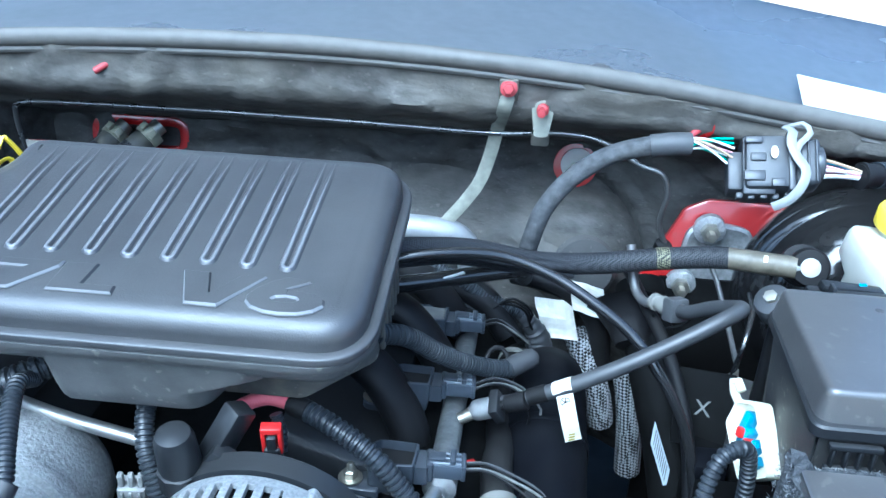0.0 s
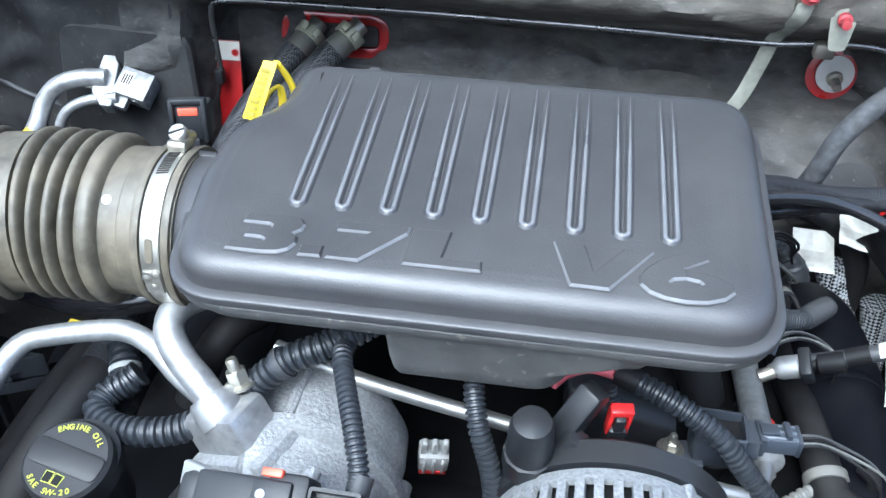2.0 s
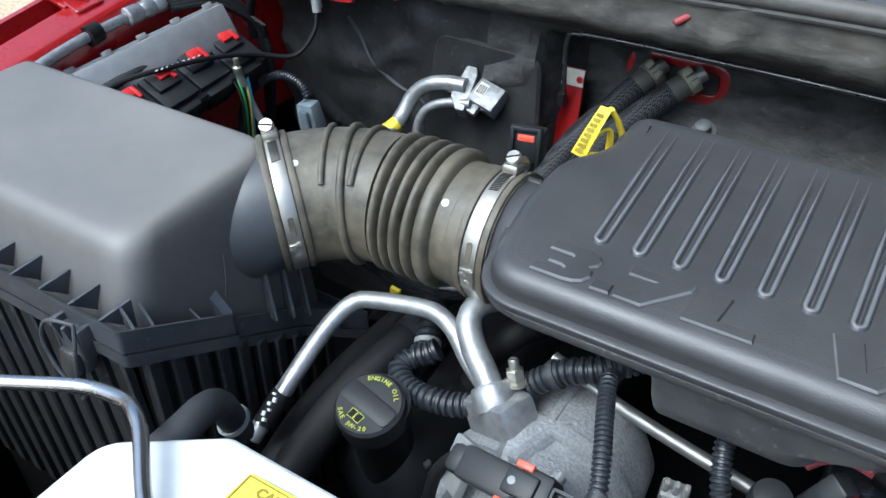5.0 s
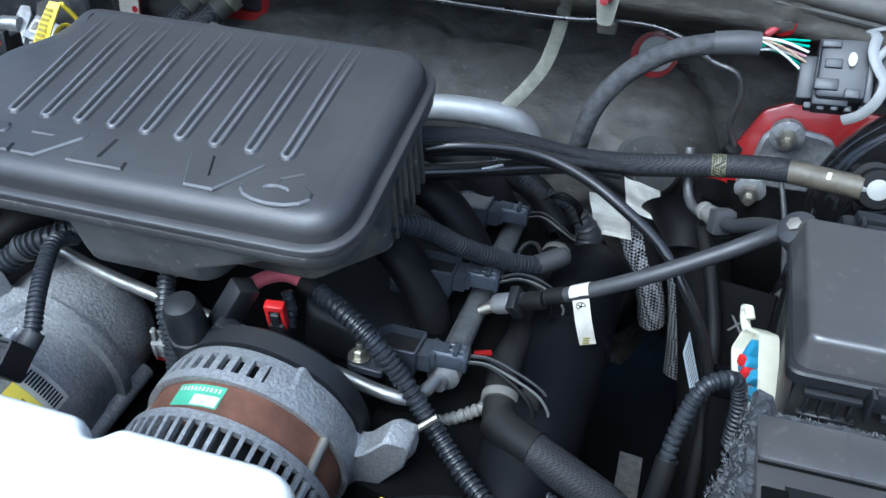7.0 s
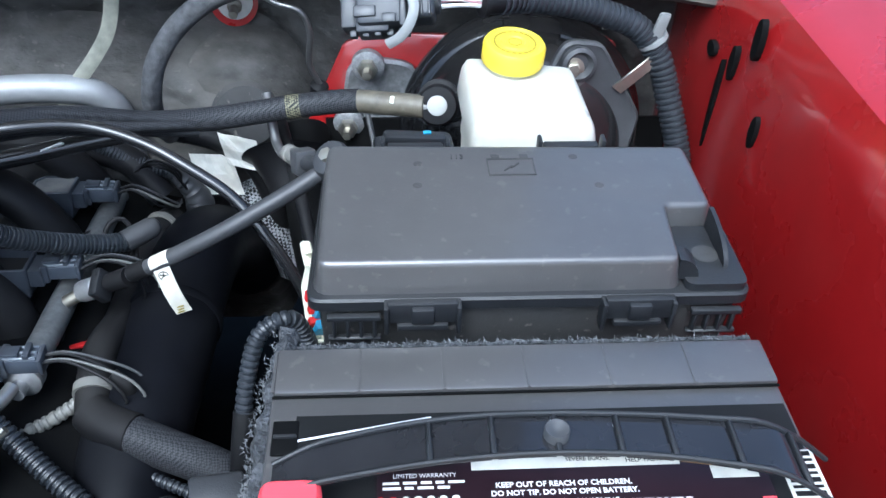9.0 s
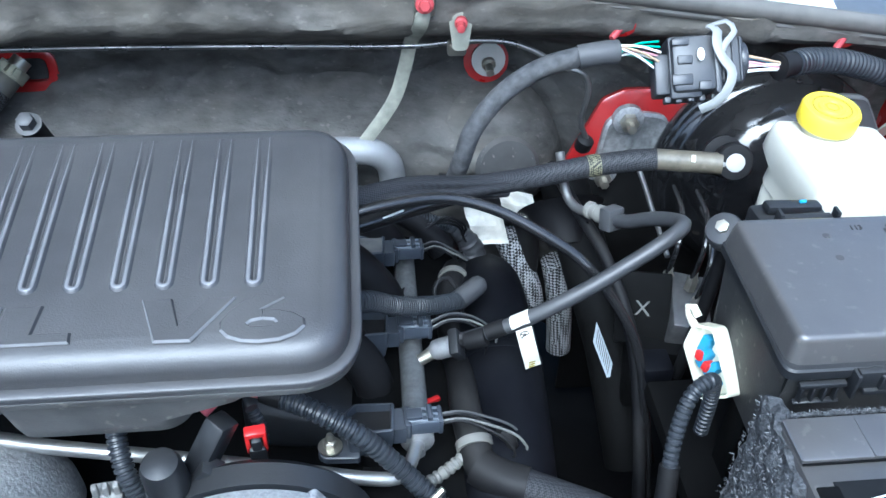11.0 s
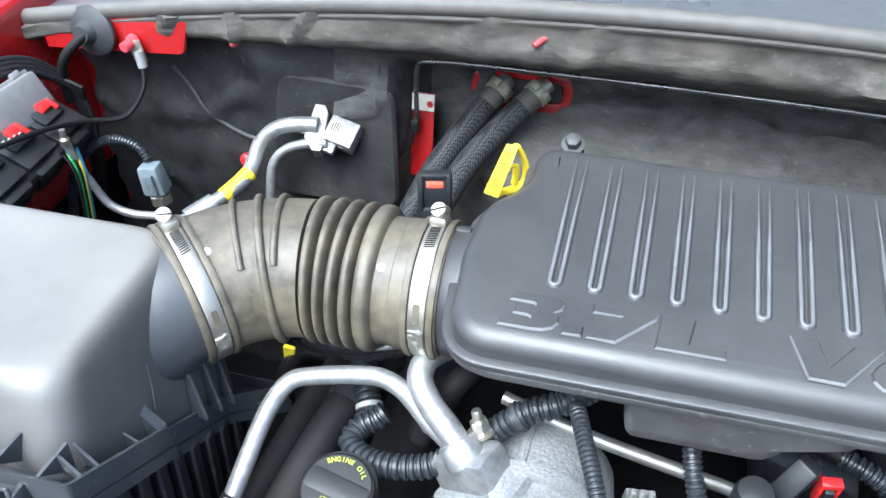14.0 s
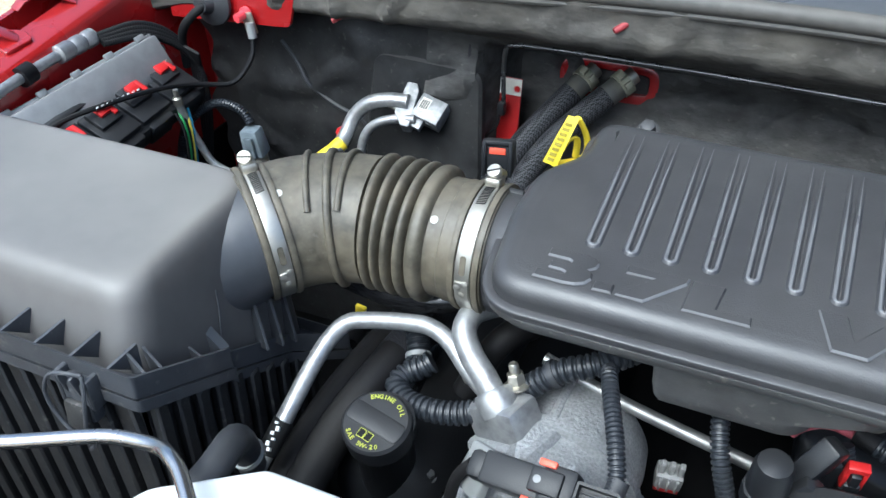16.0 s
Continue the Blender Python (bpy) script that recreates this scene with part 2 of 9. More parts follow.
PLASTIC = material("black_plastic", (0.013, 0.014, 0.016), 0.42, spec=0.38, grain=0.12, bump=0.25, bump_scale=900, rough_var=0.06, dust=0.08)
PLASTIC_DULL = material("dull_black_plastic", (0.032, 0.032, 0.032), 0.55, specks=0.35, grain=0.2, bump=0.3, bump_scale=600, stain=(0.07, 0.066, 0.06), stain_amount=0.35, dust=0.15)
COVER_PLASTIC = material("grained_cover_plastic", (0.038, 0.038, 0.041), 0.37, spec=0.6, grain=0.12, bump=0.35, bump_scale=750, rough_var=0.07, stain=(0.065, 0.063, 0.06), stain_amount=0.3, dust=0.1)
SPRING_CLAMP = material("dusty_spring_steel", (0.3, 0.29, 0.21), 0.5, metal=0.2, grain=0.2, bump=0.1)
# paler cover plastic; on the letters it paints the highlight of their front sides
LETTER_EDGE = material("pale_edge", (0.14, 0.14, 0.145), 0.36, grain=0.1, bump=0.1)
# its heavy dust is part dust, part the sky's sheen painted on the lid
AIRBOX_PLASTIC = material("airbox_plastic", (0.085, 0.082, 0.08), 0.5, spec=0.7, grain=0.08, bump=0.12, bump_scale=1200, rough_var=0.04, dust=1.0, stain=(0.12, 0.114, 0.11), stain_amount=0.3, stain_scale=5)
NECK_PLASTIC = material("blue_grey_neck_plastic", (0.05, 0.053, 0.06), 0.4, spec=0.6, grain=0.1, bump=0.15, bump_scale=900, rough_var=0.06, dust=0.06)
FLANGE_PLASTIC = material("greyed_flange_plastic", (0.055, 0.058, 0.065), 0.45, spec=0.5, grain=0.15, bump=0.2, bump_scale=500, specks=0.2, dust=0.1)
TRAY = material("black_tray_plastic", (0.02, 0.0205, 0.022), 0.55, spec=0.3, specks=0.15, grain=0.2, bump=0.3, bump_scale=600, stain=(0.04, 0.038, 0.035), stain_amount=0.4)
FADED_RED = material("sun_faded_red_sheath", (0.62, 0.14, 0.17), 0.5, grain=0.1, bump=0.1)
RUBBER = material("black_rubber", (0.007, 0.007, 0.008), 0.55, spec=0.18, grain=0.2, bump=0.2, bump_scale=300, stain=(0.04, 0.038, 0.034), stain_amount=0.25, dust=0.05)
# near-black for deep and recessed parts; their shade is put into the colour
DEPTH_BLACK = material("depth_shade_black", (0.003, 0.003, 0.003), 0.75, grain=0.3, bump=0.3, bump_scale=90, spec=0.12)
RUBBER_GREY = material("dusty_grey_rubber", (0.03, 0.031, 0.034), 0.55, grain=0.15, bump=0.2, bump_scale=200, dust=0.08)
TUBE_RUBBER = material("olive_grey_rubber", (0.09, 0.08, 0.058), 0.52, specks=0.12, grain=0.4, scale=90, bump=0.3, bump_scale=160, stain=(0.18, 0.15, 0.1), stain_amount=0.7, stain_scale=22, dust=0.15)
HARNESS_TAPE = material("cloth_harness_tape", (0.06, 0.061, 0.064), 0.75, spec=0.25, grain=0.35, scale=120, bump=1.0, bump_scale=90, bump_distance=0.003, stain=(0.09, 0.088, 0.082), stain_amount=0.45, stain_scale=45)
SEAL_RUBBER = material("grey_seal_rubber", (0.085, 0.081, 0.074), 0.6, grain=0.15, bump=0.2, dust=0.4)
LOOM = material("split_loom_plastic", (0.022, 0.025, 0.03), 0.38, spec=0.42, grain=0.15, bump=0.05, rough_var=0.08, dust=0.05)
INSULATION = material("firewall_insulation", (0.05, 0.049, 0.047), 0.72, spec=0.3, specks=0.14, grain=0.5, scale=45, bump=0.9, bump_scale=38, bump_distance=0.006, stain=(0.1, 0.093, 0.08), stain_amount=0.4, stain_scale=19, dust=0.2, stretch=(0.72, 1, 1.25))
INSULATION_DUSTY = material("dusty_cowl_insulation", (0.075, 0.07, 0.062), 0.72, spec=0.3, specks=0.16, grain=0.45, scale=45, bump=0.9, bump_scale=38, bump_distance=0.0055, stain=(0.14, 0.126, 0.1), stain_amount=0.45, stain_scale=18, dust=0.25, stretch=(0.75, 1, 1.2))
LINER = material("black_liner", (0.02, 0.0202, 0.021), 0.6, spec=0.3, specks=0.1, grain=0.4, scale=40, bump=0.5, bump_scale=60, bump_distance=0.003, stain=(0.05, 0.048, 0.043), stain_amount=0.35, stain_scale=14, dust=0.12)
FELT = material("grey_felt", (0.05, 0.052, 0.056), 0.95, grain=0.6, scale=300, bump=1.0, bump_scale=350, bump_distance=0.003)
RED_PAINT = material("red_car_paint", (0.32, 0.009, 0.01), 0.3, grain=0.05, scale=20, bump=0.02, coat=1.0, stain=(0.2, 0.03, 0.025), stain_amount=0.25)
ALUMINIUM = material("cast_aluminium", (0.33, 0.335, 0.337), 0.52, metal=0.45, grain=0.22, scale=380, bump=1.0, bump_scale=330, bump_distance=0.0013, stain=(0.19, 0.19, 0.18), stain_amount=0.35, stain_scale=70)
ALU_TUBE = material("aluminium_tube", (0.36, 0.362, 0.362), 0.44, metal=0.7, grain=0.2, scale=140, bump=0.35, stain=(0.42, 0.42, 0.4), stain_amount=0.4, stain_scale=40)
STEEL = material("zinc_steel", (0.45, 0.43, 0.37), 0.4, metal=0.9, grain=0.15, bump=0.1, stain=(0.32, 0.28, 0.2), stain_amount=0.4, stain_scale=40)
CROSS_STEEL = material("dull_pipe_steel", (0.36, 0.36, 0.35), 0.42, metal=0.8, grain=0.15, bump=0.1, stain=(0.2, 0.18, 0.14), stain_amount=0.4, stain_scale=40)
CLAMP_STEEL = material("clamp_steel", (0.46, 0.445, 0.4), 0.42, metal=0.85, grain=0.15, bump=0.1, stain=(0.3, 0.26, 0.18), stain_amount=0.4, stain_scale=60)
GLOSS_BLACK = material("gloss_black_paint", (0.012, 0.012, 0.013), 0.18, grain=0.1, bump=0.03, coat=0.4, stain=(0.06, 0.055, 0.05), stain_amount=0.25, dust=0.1)
WHITE_TANK = material("white_translucent_plastic", (0.82, 0.83, 0.8), 0.35, grain=0.03, bump=0.05, subsurface=0.3)
RESERVOIR = material("milky_reservoir_plastic", (0.55, 0.54, 0.47), 0.35, grain=0.04, bump=0.05, subsurface=0.3, stain=(0.5, 0.47, 0.36), stain_amount=0.4)
OFF_WHITE = material("off_white_plastic", (0.38, 0.38, 0.36), 0.5, grain=0.08)
CREAM = material("cream_plastic", (0.72, 0.7, 0.55), 0.4, grain=0.05, bump=0.05)
WASHER_WHITE = material("dirty_white_washer", (0.5, 0.49, 0.46), 0.5, grain=0.15, bump=0.1, stain=(0.25, 0.23, 0.2), stain_amount=0.4, stain_scale=60)
YELLOW = material("yellow_plastic", (0.85, 0.66, 0.03), 0.4, grain=0.06, bump=0.05)
YELLOW_LABEL = material("yellow_label", (0.85, 0.7, 0.08), 0.45, grain=0.05, bump=0.05)
BLACK_INK = material("black_ink", (0.01, 0.01, 0.01), 0.6, spec=0.2, bump=0)
OLIVE_INK = material("olive_ink", (0.3, 0.24, 0.02), 0.6, bump=0)
WHITE_INK = material("white_ink", (0.8, 0.8, 0.78), 0.55, bump=0)
YELLOW_INK = material("yellow_green_ink", (0.42, 0.45, 0.05), 0.5, bump=0)
RED_PLASTIC = material("red_plastic", (0.5, 0.018, 0.018), 0.35, bump=0.05)
STUD_RED = material("red_painted_stud", (0.3, 0.04, 0.045), 0.45, grain=0.15, bump=0.1)
PINK_RED = material("faded_red_plastic", (0.78, 0.07, 0.09), 0.4, grain=0.05, bump=0.05)
PINK_PALE = material("pale_red_plastic", (0.8, 0.2, 0.22), 0.45, grain=0.08, bump=0.05)
ORANGE_RED = material("orange_red_plastic", (0.8, 0.1, 0.05), 0.4, bump=0.05)
BLUE = material("blue_plastic", (0.06, 0.26, 0.42), 0.4, bump=0.05)
GREEN_LABEL = material("green_label", (0.12, 0.42, 0.25), 0.45, bump=0.02)
COPPER = material("rusty_stator_core", (0.16, 0.075, 0.045), 0.6, metal=0.3, grain=0.3, bump=0.4, bump_scale=120)
GREY_PLASTIC = material("grey_plastic", (0.05, 0.051, 0.054), 0.5, grain=0.15, bump=0.15, dust=0.12)
GREY_LIGHT = material("light_grey_plastic", (0.24, 0.245, 0.24), 0.5, grain=0.1, bump=0.1)
ECU_GREY = material("ecu_aluminium", (0.29, 0.29, 0.288), 0.5, metal=0.4, grain=0.1, bump=0.2, bump_scale=300)
SLEEVE_BLACK = weave("black_sleeve_weave", (0.002, 0.002, 0.0025), (0.05, 0.051, 0.056), 430, 0.6)
BRAID = weave("braided_sleeve", (0.01, 0.01, 0.012), (0.042, 0.043, 0.047), 620)
BRAID_LIGHT = weave("heat_shield_braid", (0.005, 0.005, 0.005), (0.4, 0.41, 0.42), 300, 0.45)
PAPER = material("paper_label", (0.62, 0.61, 0.55), 0.6, bump=0.05, stain=(0.6, 0.5, 0.3), stain_amount=0.3)
SLEEVE_SILVER = material("silver_foil_sleeve", (0.3, 0.305, 0.31), 0.45, metal=0.4, grain=0.1, bump=0.3, bump_scale=150)
STRAP = material("braided_ground_strap", (0.22, 0.22, 0.18), 0.7, metal=0.2, grain=0.3, bump=0.5, bump_scale=500)
CONCRETE = material("dusty_ground", (0.56, 0.42, 0.27), 0.9, grain=0.3, bump=0.5, bump_scale=60, bump_distance=0.01)
DUCT = material("matt_black_duct", (0.0035, 0.0038, 0.0055), 0.58, spec=0.12, grain=0.2, bump=0.15, bump_scale=500, stain=(0.01, 0.0105, 0.012), stain_amount=0.4, stain_scale=12, rough_var=0.1)
LABEL_BLUE = material("pale_blue_label", (0.4, 0.45, 0.5), 0.5, bump=0.05)
GLASS_DARK = material("cowl_panel_black", (0.1, 0.104, 0.11), 0.34, grain=0.1, bump=0.05, coat=0.3, stain=(0.13, 0.13, 0.13), stain_amount=0.15, stain_scale=3)
SATIN = material("satin_black_plastic", (0.052, 0.05, 0.05), 0.34, coat=0.35, spec=0.9, grain=0.1, bump=0.2, bump_scale=900, rough_var=0.05, stain=(0.05, 0.048, 0.045), stain_amount=0.2, dust=0.15, specks=0.14)
RAIL_GREY = material("grey_steel_rail", (0.17, 0.175, 0.175), 0.5, metal=0.4, grain=0.2, scale=200, bump=0.4, stain=(0.1, 0.1, 0.095), stain_amount=0.5, stain_scale=40)
FUEL_RUBBER = material("grey_fuel_rubber", (0.036, 0.037, 0.04), 0.5, grain=0.15, bump=0.15, dust=0.1)
SENSOR_GREY = material("sensor_grey_plastic", (0.3, 0.3, 0.29), 0.5, grain=0.15, bump=0.15, stain=(0.12, 0.11, 0.1), stain_amount=0.5, stain_scale=80)
LINE_STEEL = material("dark_plated_steel", (0.2, 0.2, 0.2), 0.3, metal=0.8, grain=0.2, bump=0.05, stain=(0.1, 0.09, 0.08), stain_amount=0.4, stain_scale=30)
COIL_DUST = material("dusty_resin", (0.1, 0.1, 0.098), 0.6, grain=0.3, bump=0.4, bump_scale=300, stain=(0.16, 0.15, 0.13), stain_amount=0.5, stain_scale=60)
PLUG_PALE = material("pale_plug_edge", (0.13, 0.145, 0.165), 0.4, grain=0.2, bump=0.1)
COIL_BLACK = material("faded_coil_plastic", (0.036, 0.042, 0.054), 0.38, grain=0.2, bump=0.15, stain=(0.06, 0.06, 0.06), stain_amount=0.3, dust=0.1)
GREY_BLUE = material("blue_grey_plug", (0.045, 0.053, 0.068), 0.42, grain=0.15, bump=0.1, dust=0.1)
CONNECTOR = material("grey_black_connector", (0.03, 0.033, 0.039), 0.42, grain=0.2, bump=0.15, stain=(0.08, 0.08, 0.08), stain_amount=0.3, stain_scale=40, dust=0.15)
WIRE_GREY = material("grey_wire", (0.12, 0.12, 0.11), 0.5)
DULL_STEEL = material("dull_steel", (0.16, 0.16, 0.16), 0.5, metal=0.7, grain=0.2, bump=0.2, stain=(0.08, 0.07, 0.06), stain_amount=0.5, stain_scale=40)
PALE_INK = material("pale_pink_ink", (0.5, 0.42, 0.44), 0.55, bump=0)
CAST_GREY = material("dull_cast_grey", (0.25, 0.253, 0.256), 0.45, metal=0.35, grain=0.3, scale=150, bump=0.4, bump_scale=300, stain=(0.09, 0.09, 0.085), stain_amount=0.4, stain_scale=40)
HOSE_GREY = material("aged_hose_rubber", (0.075, 0.073, 0.066), 0.6, grain=0.2, bump=0.2, bump_scale=250, stain=(0.11, 0.1, 0.06), stain_amount=0.4, stain_scale=40)
FIBRE = material("pale_felt_fibre", (0.13, 0.133, 0.138), 0.9, bump=0)
BODY_DUSTY = material("dusty_grey_plastic", (0.078, 0.077, 0.075), 0.6, specks=0.35, grain=0.2, bump=0.3, bump_scale=600, stain=(0.12, 0.112, 0.1), stain_amount=0.45, stain_scale=14, dust=0.15)
MUD_SIDE = material("mud_flecked_plastic", (0.075, 0.072, 0.064), 0.65, specks=0.75, grain=0.3, bump=0.3, bump_scale=500, stain=(0.2, 0.175, 0.13), stain_amount=0.6, stain_scale=45)
OFF_WHITE_DULL = material("dirty_white_plastic", (0.17, 0.166, 0.15), 0.55, grain=0.15, stain=(0.1, 0.09, 0.07), stain_amount=0.4, stain_scale=60)

# ---- the setting ----
def sheet(f, nu, nv, thick=0.0, bm=None):
    """A grid of points f(u, v), u and v from 0 to 1, with a back at thick along -normal if given."""
    b = bmesh.new()
    g = [[b.verts.new(f(i / nu, j / nv)) for j in range(nv + 1)] for i in range(nu + 1)]
    for i in range(nu):
        for j in range(nv):
            b.faces.new((g[i][j], g[i + 1][j], g[i + 1][j + 1], g[i][j + 1]))
    if thick:
        bmesh.ops.recalc_face_normals(b, faces=b.faces)
        bmesh.ops.solidify(b, geom=b.faces[:], thickness=thick)
    return merge(bm, b)


def smooth(a, b, x):
    t = max(0.0, min(1.0, (x - a) / (b - a)))
    return t * t * (3 - 2 * t)


def seal_z(x):
    return 1.019 - (0.115 if x < -0.27 else 0.15) * (x + 0.27) ** 2 if x < 0.2 else 0.9859 - 0.15 * (x - 0.2)


def wall_y(x, z):
    """Where the lower firewall stands: a deep tunnel in the middle, nearer at both ends."""
    deep = 0.93 + 0.1 * smooth(-0.665, -0.63, x) - 0.055 * smooth(0.1, 0.2, x)
    fwd = 0.1 * smooth(0.84, 0.74, z) * smooth(-0.64, -0.5, x) * (1 - smooth(0.08, 0.13, x))
    n = noise.noise(Vector((x * 9, z * 12, 3.1))) * 0.008 + noise.noise(Vector((x * 26, z * 30, 1.2))) * 0.004
    n -= 0.011 * max(0.0, 1 - 6 * abs(noise.noise(Vector((x * 6 + z * 4, z * 9 - x * 3, 5.7)))))     # folds of the quilt
    y = deep - fwd + n * (1 - smooth(0.9, 0.925, z))
    k = smooth(0.875, 0.925, z)
    return y * (1 - k) + 0.936 * k


def cowl_y(x, z):
    """Where the padded panel between the wall and the hood seal stands."""
    low = min(0.922, seal_z(x) - 0.03)
    v = (z - low) / (seal_z(x) - 0.006 - low)
    n = noise.noise(Vector((x * 7, z * 16, 8.0))) * 0.005 + noise.noise(Vector((x * 25, z * 30, 5.0))) * 0.003
    n -= 0.007 * max(0.0, 1 - 7 * abs(noise.noise(Vector((x * 9 - z * 5, z * 7 + x * 2, 2.4)))))
    return 0.936 - 0.064 * smooth(-0.05, 0.55, v) + n * smooth(0, 0.3, v)


def ground():
    def f(u, v):
        return ((u - 0.5) * 400, (v - 0.5) * 400, 0)
    whole("ground", sheet(f, 4, 4), CONCRETE, "dusty beige concrete under the car", "ground", "structure")


def firewall():
    def low(u, v):
        x, z = -0.72 + 1.32 * u, 0.925 - 0.5 * v
        return (x, wall_y(x, z), z)
    whole("wall_firewall", sheet(low, 200, 80, 0.012), INSULATION, "black quilted insulation over the lower firewall, dusty", "firewall", "structure")

    def liner(u, v):
        z = 0.925 - 0.585 * v
        x0 = -1.075 + 0.008 * math.sin(z * 40) + 0.006 * math.sin(z * 90)
        x = x0 + (-0.655 - x0) * u
        return (x, wall_y(x, z) + 0.35 * (0.93 - wall_y(x, z)) * smooth(0.91, 0.88, z) - 0.001, z)
    whole("wall_liner", sheet(liner, 90, 70, 0.01), LINER, "smooth black liner over the end of the firewall", "firewall", "structure")

    def end(u, v):
        return (-1.13 + 0.2 * u, 0.952, 0.955 - 0.55 * v)
    whole("wall_red_end", sheet(end, 6, 10, 0.004), RED_PAINT, "red painted body behind the edge of the liner", "body panel", "structure")

    def up(u, v):
        x = -1.12 + 1.72 * u
        low = min(0.922, seal_z(x) - 0.03)
        z = low + (seal_z(x) - 0.006 - low) * v
        return (x, cowl_y(x, z), z)
    whole("wall_cowl", sheet(up, 240, 22, 0.01), INSULATION_DUSTY, "grey-brown dusty insulation pad under the cowl", "insulation", "structure")

    seal = thing("hood_seal", (-0.2, 0.862, 1.0), "grey rubber hood seal along the cowl edge", "seal")
    line = [(x, 0.862 + 0.012 * (x + 0.27) ** 2, seal_z(x)) for x in [-1.12 + 0.043 * i for i in range(41)]]
    part("seal_bead", pipe(line, 0.0105, 12), SEAL_RUBBER, seal)
    part("seal_lip", sweep(spline([(x, y - 0.002, z - 0.012) for x, y, z in line]), 0.0045, 8), SEAL_RUBBER, seal)

    def cowl(u, v):
        x = -1.15 + 1.8 * u
        return (x, 0.872 + 0.36 * v, seal_z(x) - 0.004 + 0.05 * v - 0.02 * math.sin(v * 3.1) * 0.6)
    whole("cowl_panel", sheet(cowl, 60, 14, 0.006), GLASS_DARK, "glossy dark cowl panel behind the hood seal", "cowl", "structure")

    # unseen above the bay; blocks the sky and darkens what flat tops reflect
    def bonnet(u, v):
        w = 0.79 - 0.1 * v * v
        x = -0.31 + w * (2 * u - 1)
        return (x, 1.26 - 0.62 * v, 1.24 + 0.86 * v + 0.05 * math.sin(math.pi * u))
    whole("wall_bonnet", sheet(bonnet, 16, 12, 0.03), INSULATION, "raised bonnet with black insulation on its underside", "bonnet", "structure")

    def screen(u, v):
        x = -1.2 + 1.9 * u
        return (x, 1.22 + 0.65 * v - 0.1 * (x + 0.25) ** 2, 1.06 + 0.52 * v)
    whole("windshield", sheet(screen, 16, 8, 0.005), GLASS_DARK, "dark sloping windshield glass above the cowl", "windshield", "structure")


def rail_z(y):
    return 0.923 + 0.145 * (min(max(y, 0.3), 0.86) - 0.57)


def fenders():
    # inner wings in body colour; the outer edges reach past the bay
    def left(u, v):
        y = 0.1 + 0.85 * u
        r = rail_z(y)
        prof = [(-1.192, r - 0.1), (-1.19, r + 0.012), (-1.186, r + 0.0165), (-1.178, r + 0.016), (-1.176, r - 0.03), (-1.153, r - 0.034), (-1.151, r + 0.007), (-1.118, r + 0.001), (-1.112, r - 0.001), (-1.107, r - 0.006), (-1.105, r - 0.014), (-1.1, 0.8), (-1.1, 0.3)]
        k = v * (len(prof) - 1)
        i = min(int(k), len(prof) - 2)
        a, b = prof[i], prof[i + 1]
        return (a[0] + (b[0] - a[0]) * (k - i), y, a[1] + (b[1] - a[1]) * (k - i))
    whole("wall_left_wing", sheet(left, 24, 36, 0.003), RED_PAINT, "red painted inner fender and ledge", "inner fender", "structure")

    # near-black sheet that covers the red of the low inner fender
    def arch(u, v):
        y, z = 0.1 + 0.86 * u, 0.7 - 0.37 * v
        return (-1.094 + 0.004 * noise.noise(Vector((y * 9, z * 9, 3))), y, z)
    whole("wall_left_low", sheet(arch, 30, 12, 0.003), DEPTH_BLACK, "near-black sheet over the red low on the inner fender", "arch liner", "structure")

    def right(u, v):
        y = 0.1 + 0.9 * u
        prof = [(0.78, 0.98), (0.66, 0.98), (0.585, 0.965), (0.575, 0.93), (0.57, 0.8), (0.57, 0.3)]
        k = v * (len(prof) - 1)
        i = min(int(k), len(prof) - 2)
        a, b = prof[i], prof[i + 1]
        return (a[0] + (b[0] - a[0]) * (k - i), y, a[1] + (b[1] - a[1]) * (k - i))
    whole("wall_right_wing", sheet(right, 10, 24, 0.003), RED_PAINT, "red painted inner fender with slots", "inner fender", "structure")


ground()
firewall()
fenders()


# ---- the engine cover ----
COVER = Matrix.Translation((-0.2541, 0.5221, 0.9632)) @ Matrix.Rotation(radians(9.3), 4, "X")


def wide_letter(points, z0=-0.0003, h=0.0022):
    """A raised letter of the cover: its outline, with sloping sides."""
    area = sum(points[i - 1][0] * p[1] - p[0] * points[i - 1][1] for i, p in enumerate(points))
    o = points if area > 0 else points[::-1]
    return layers([(inset(o, -0.0015), z0), (inset(o, -0.001), z0 + h * 0.3), (inset(o, 0.0), z0 + h * 0.9), (inset(o, 0.0005), z0 + h)], COVER)


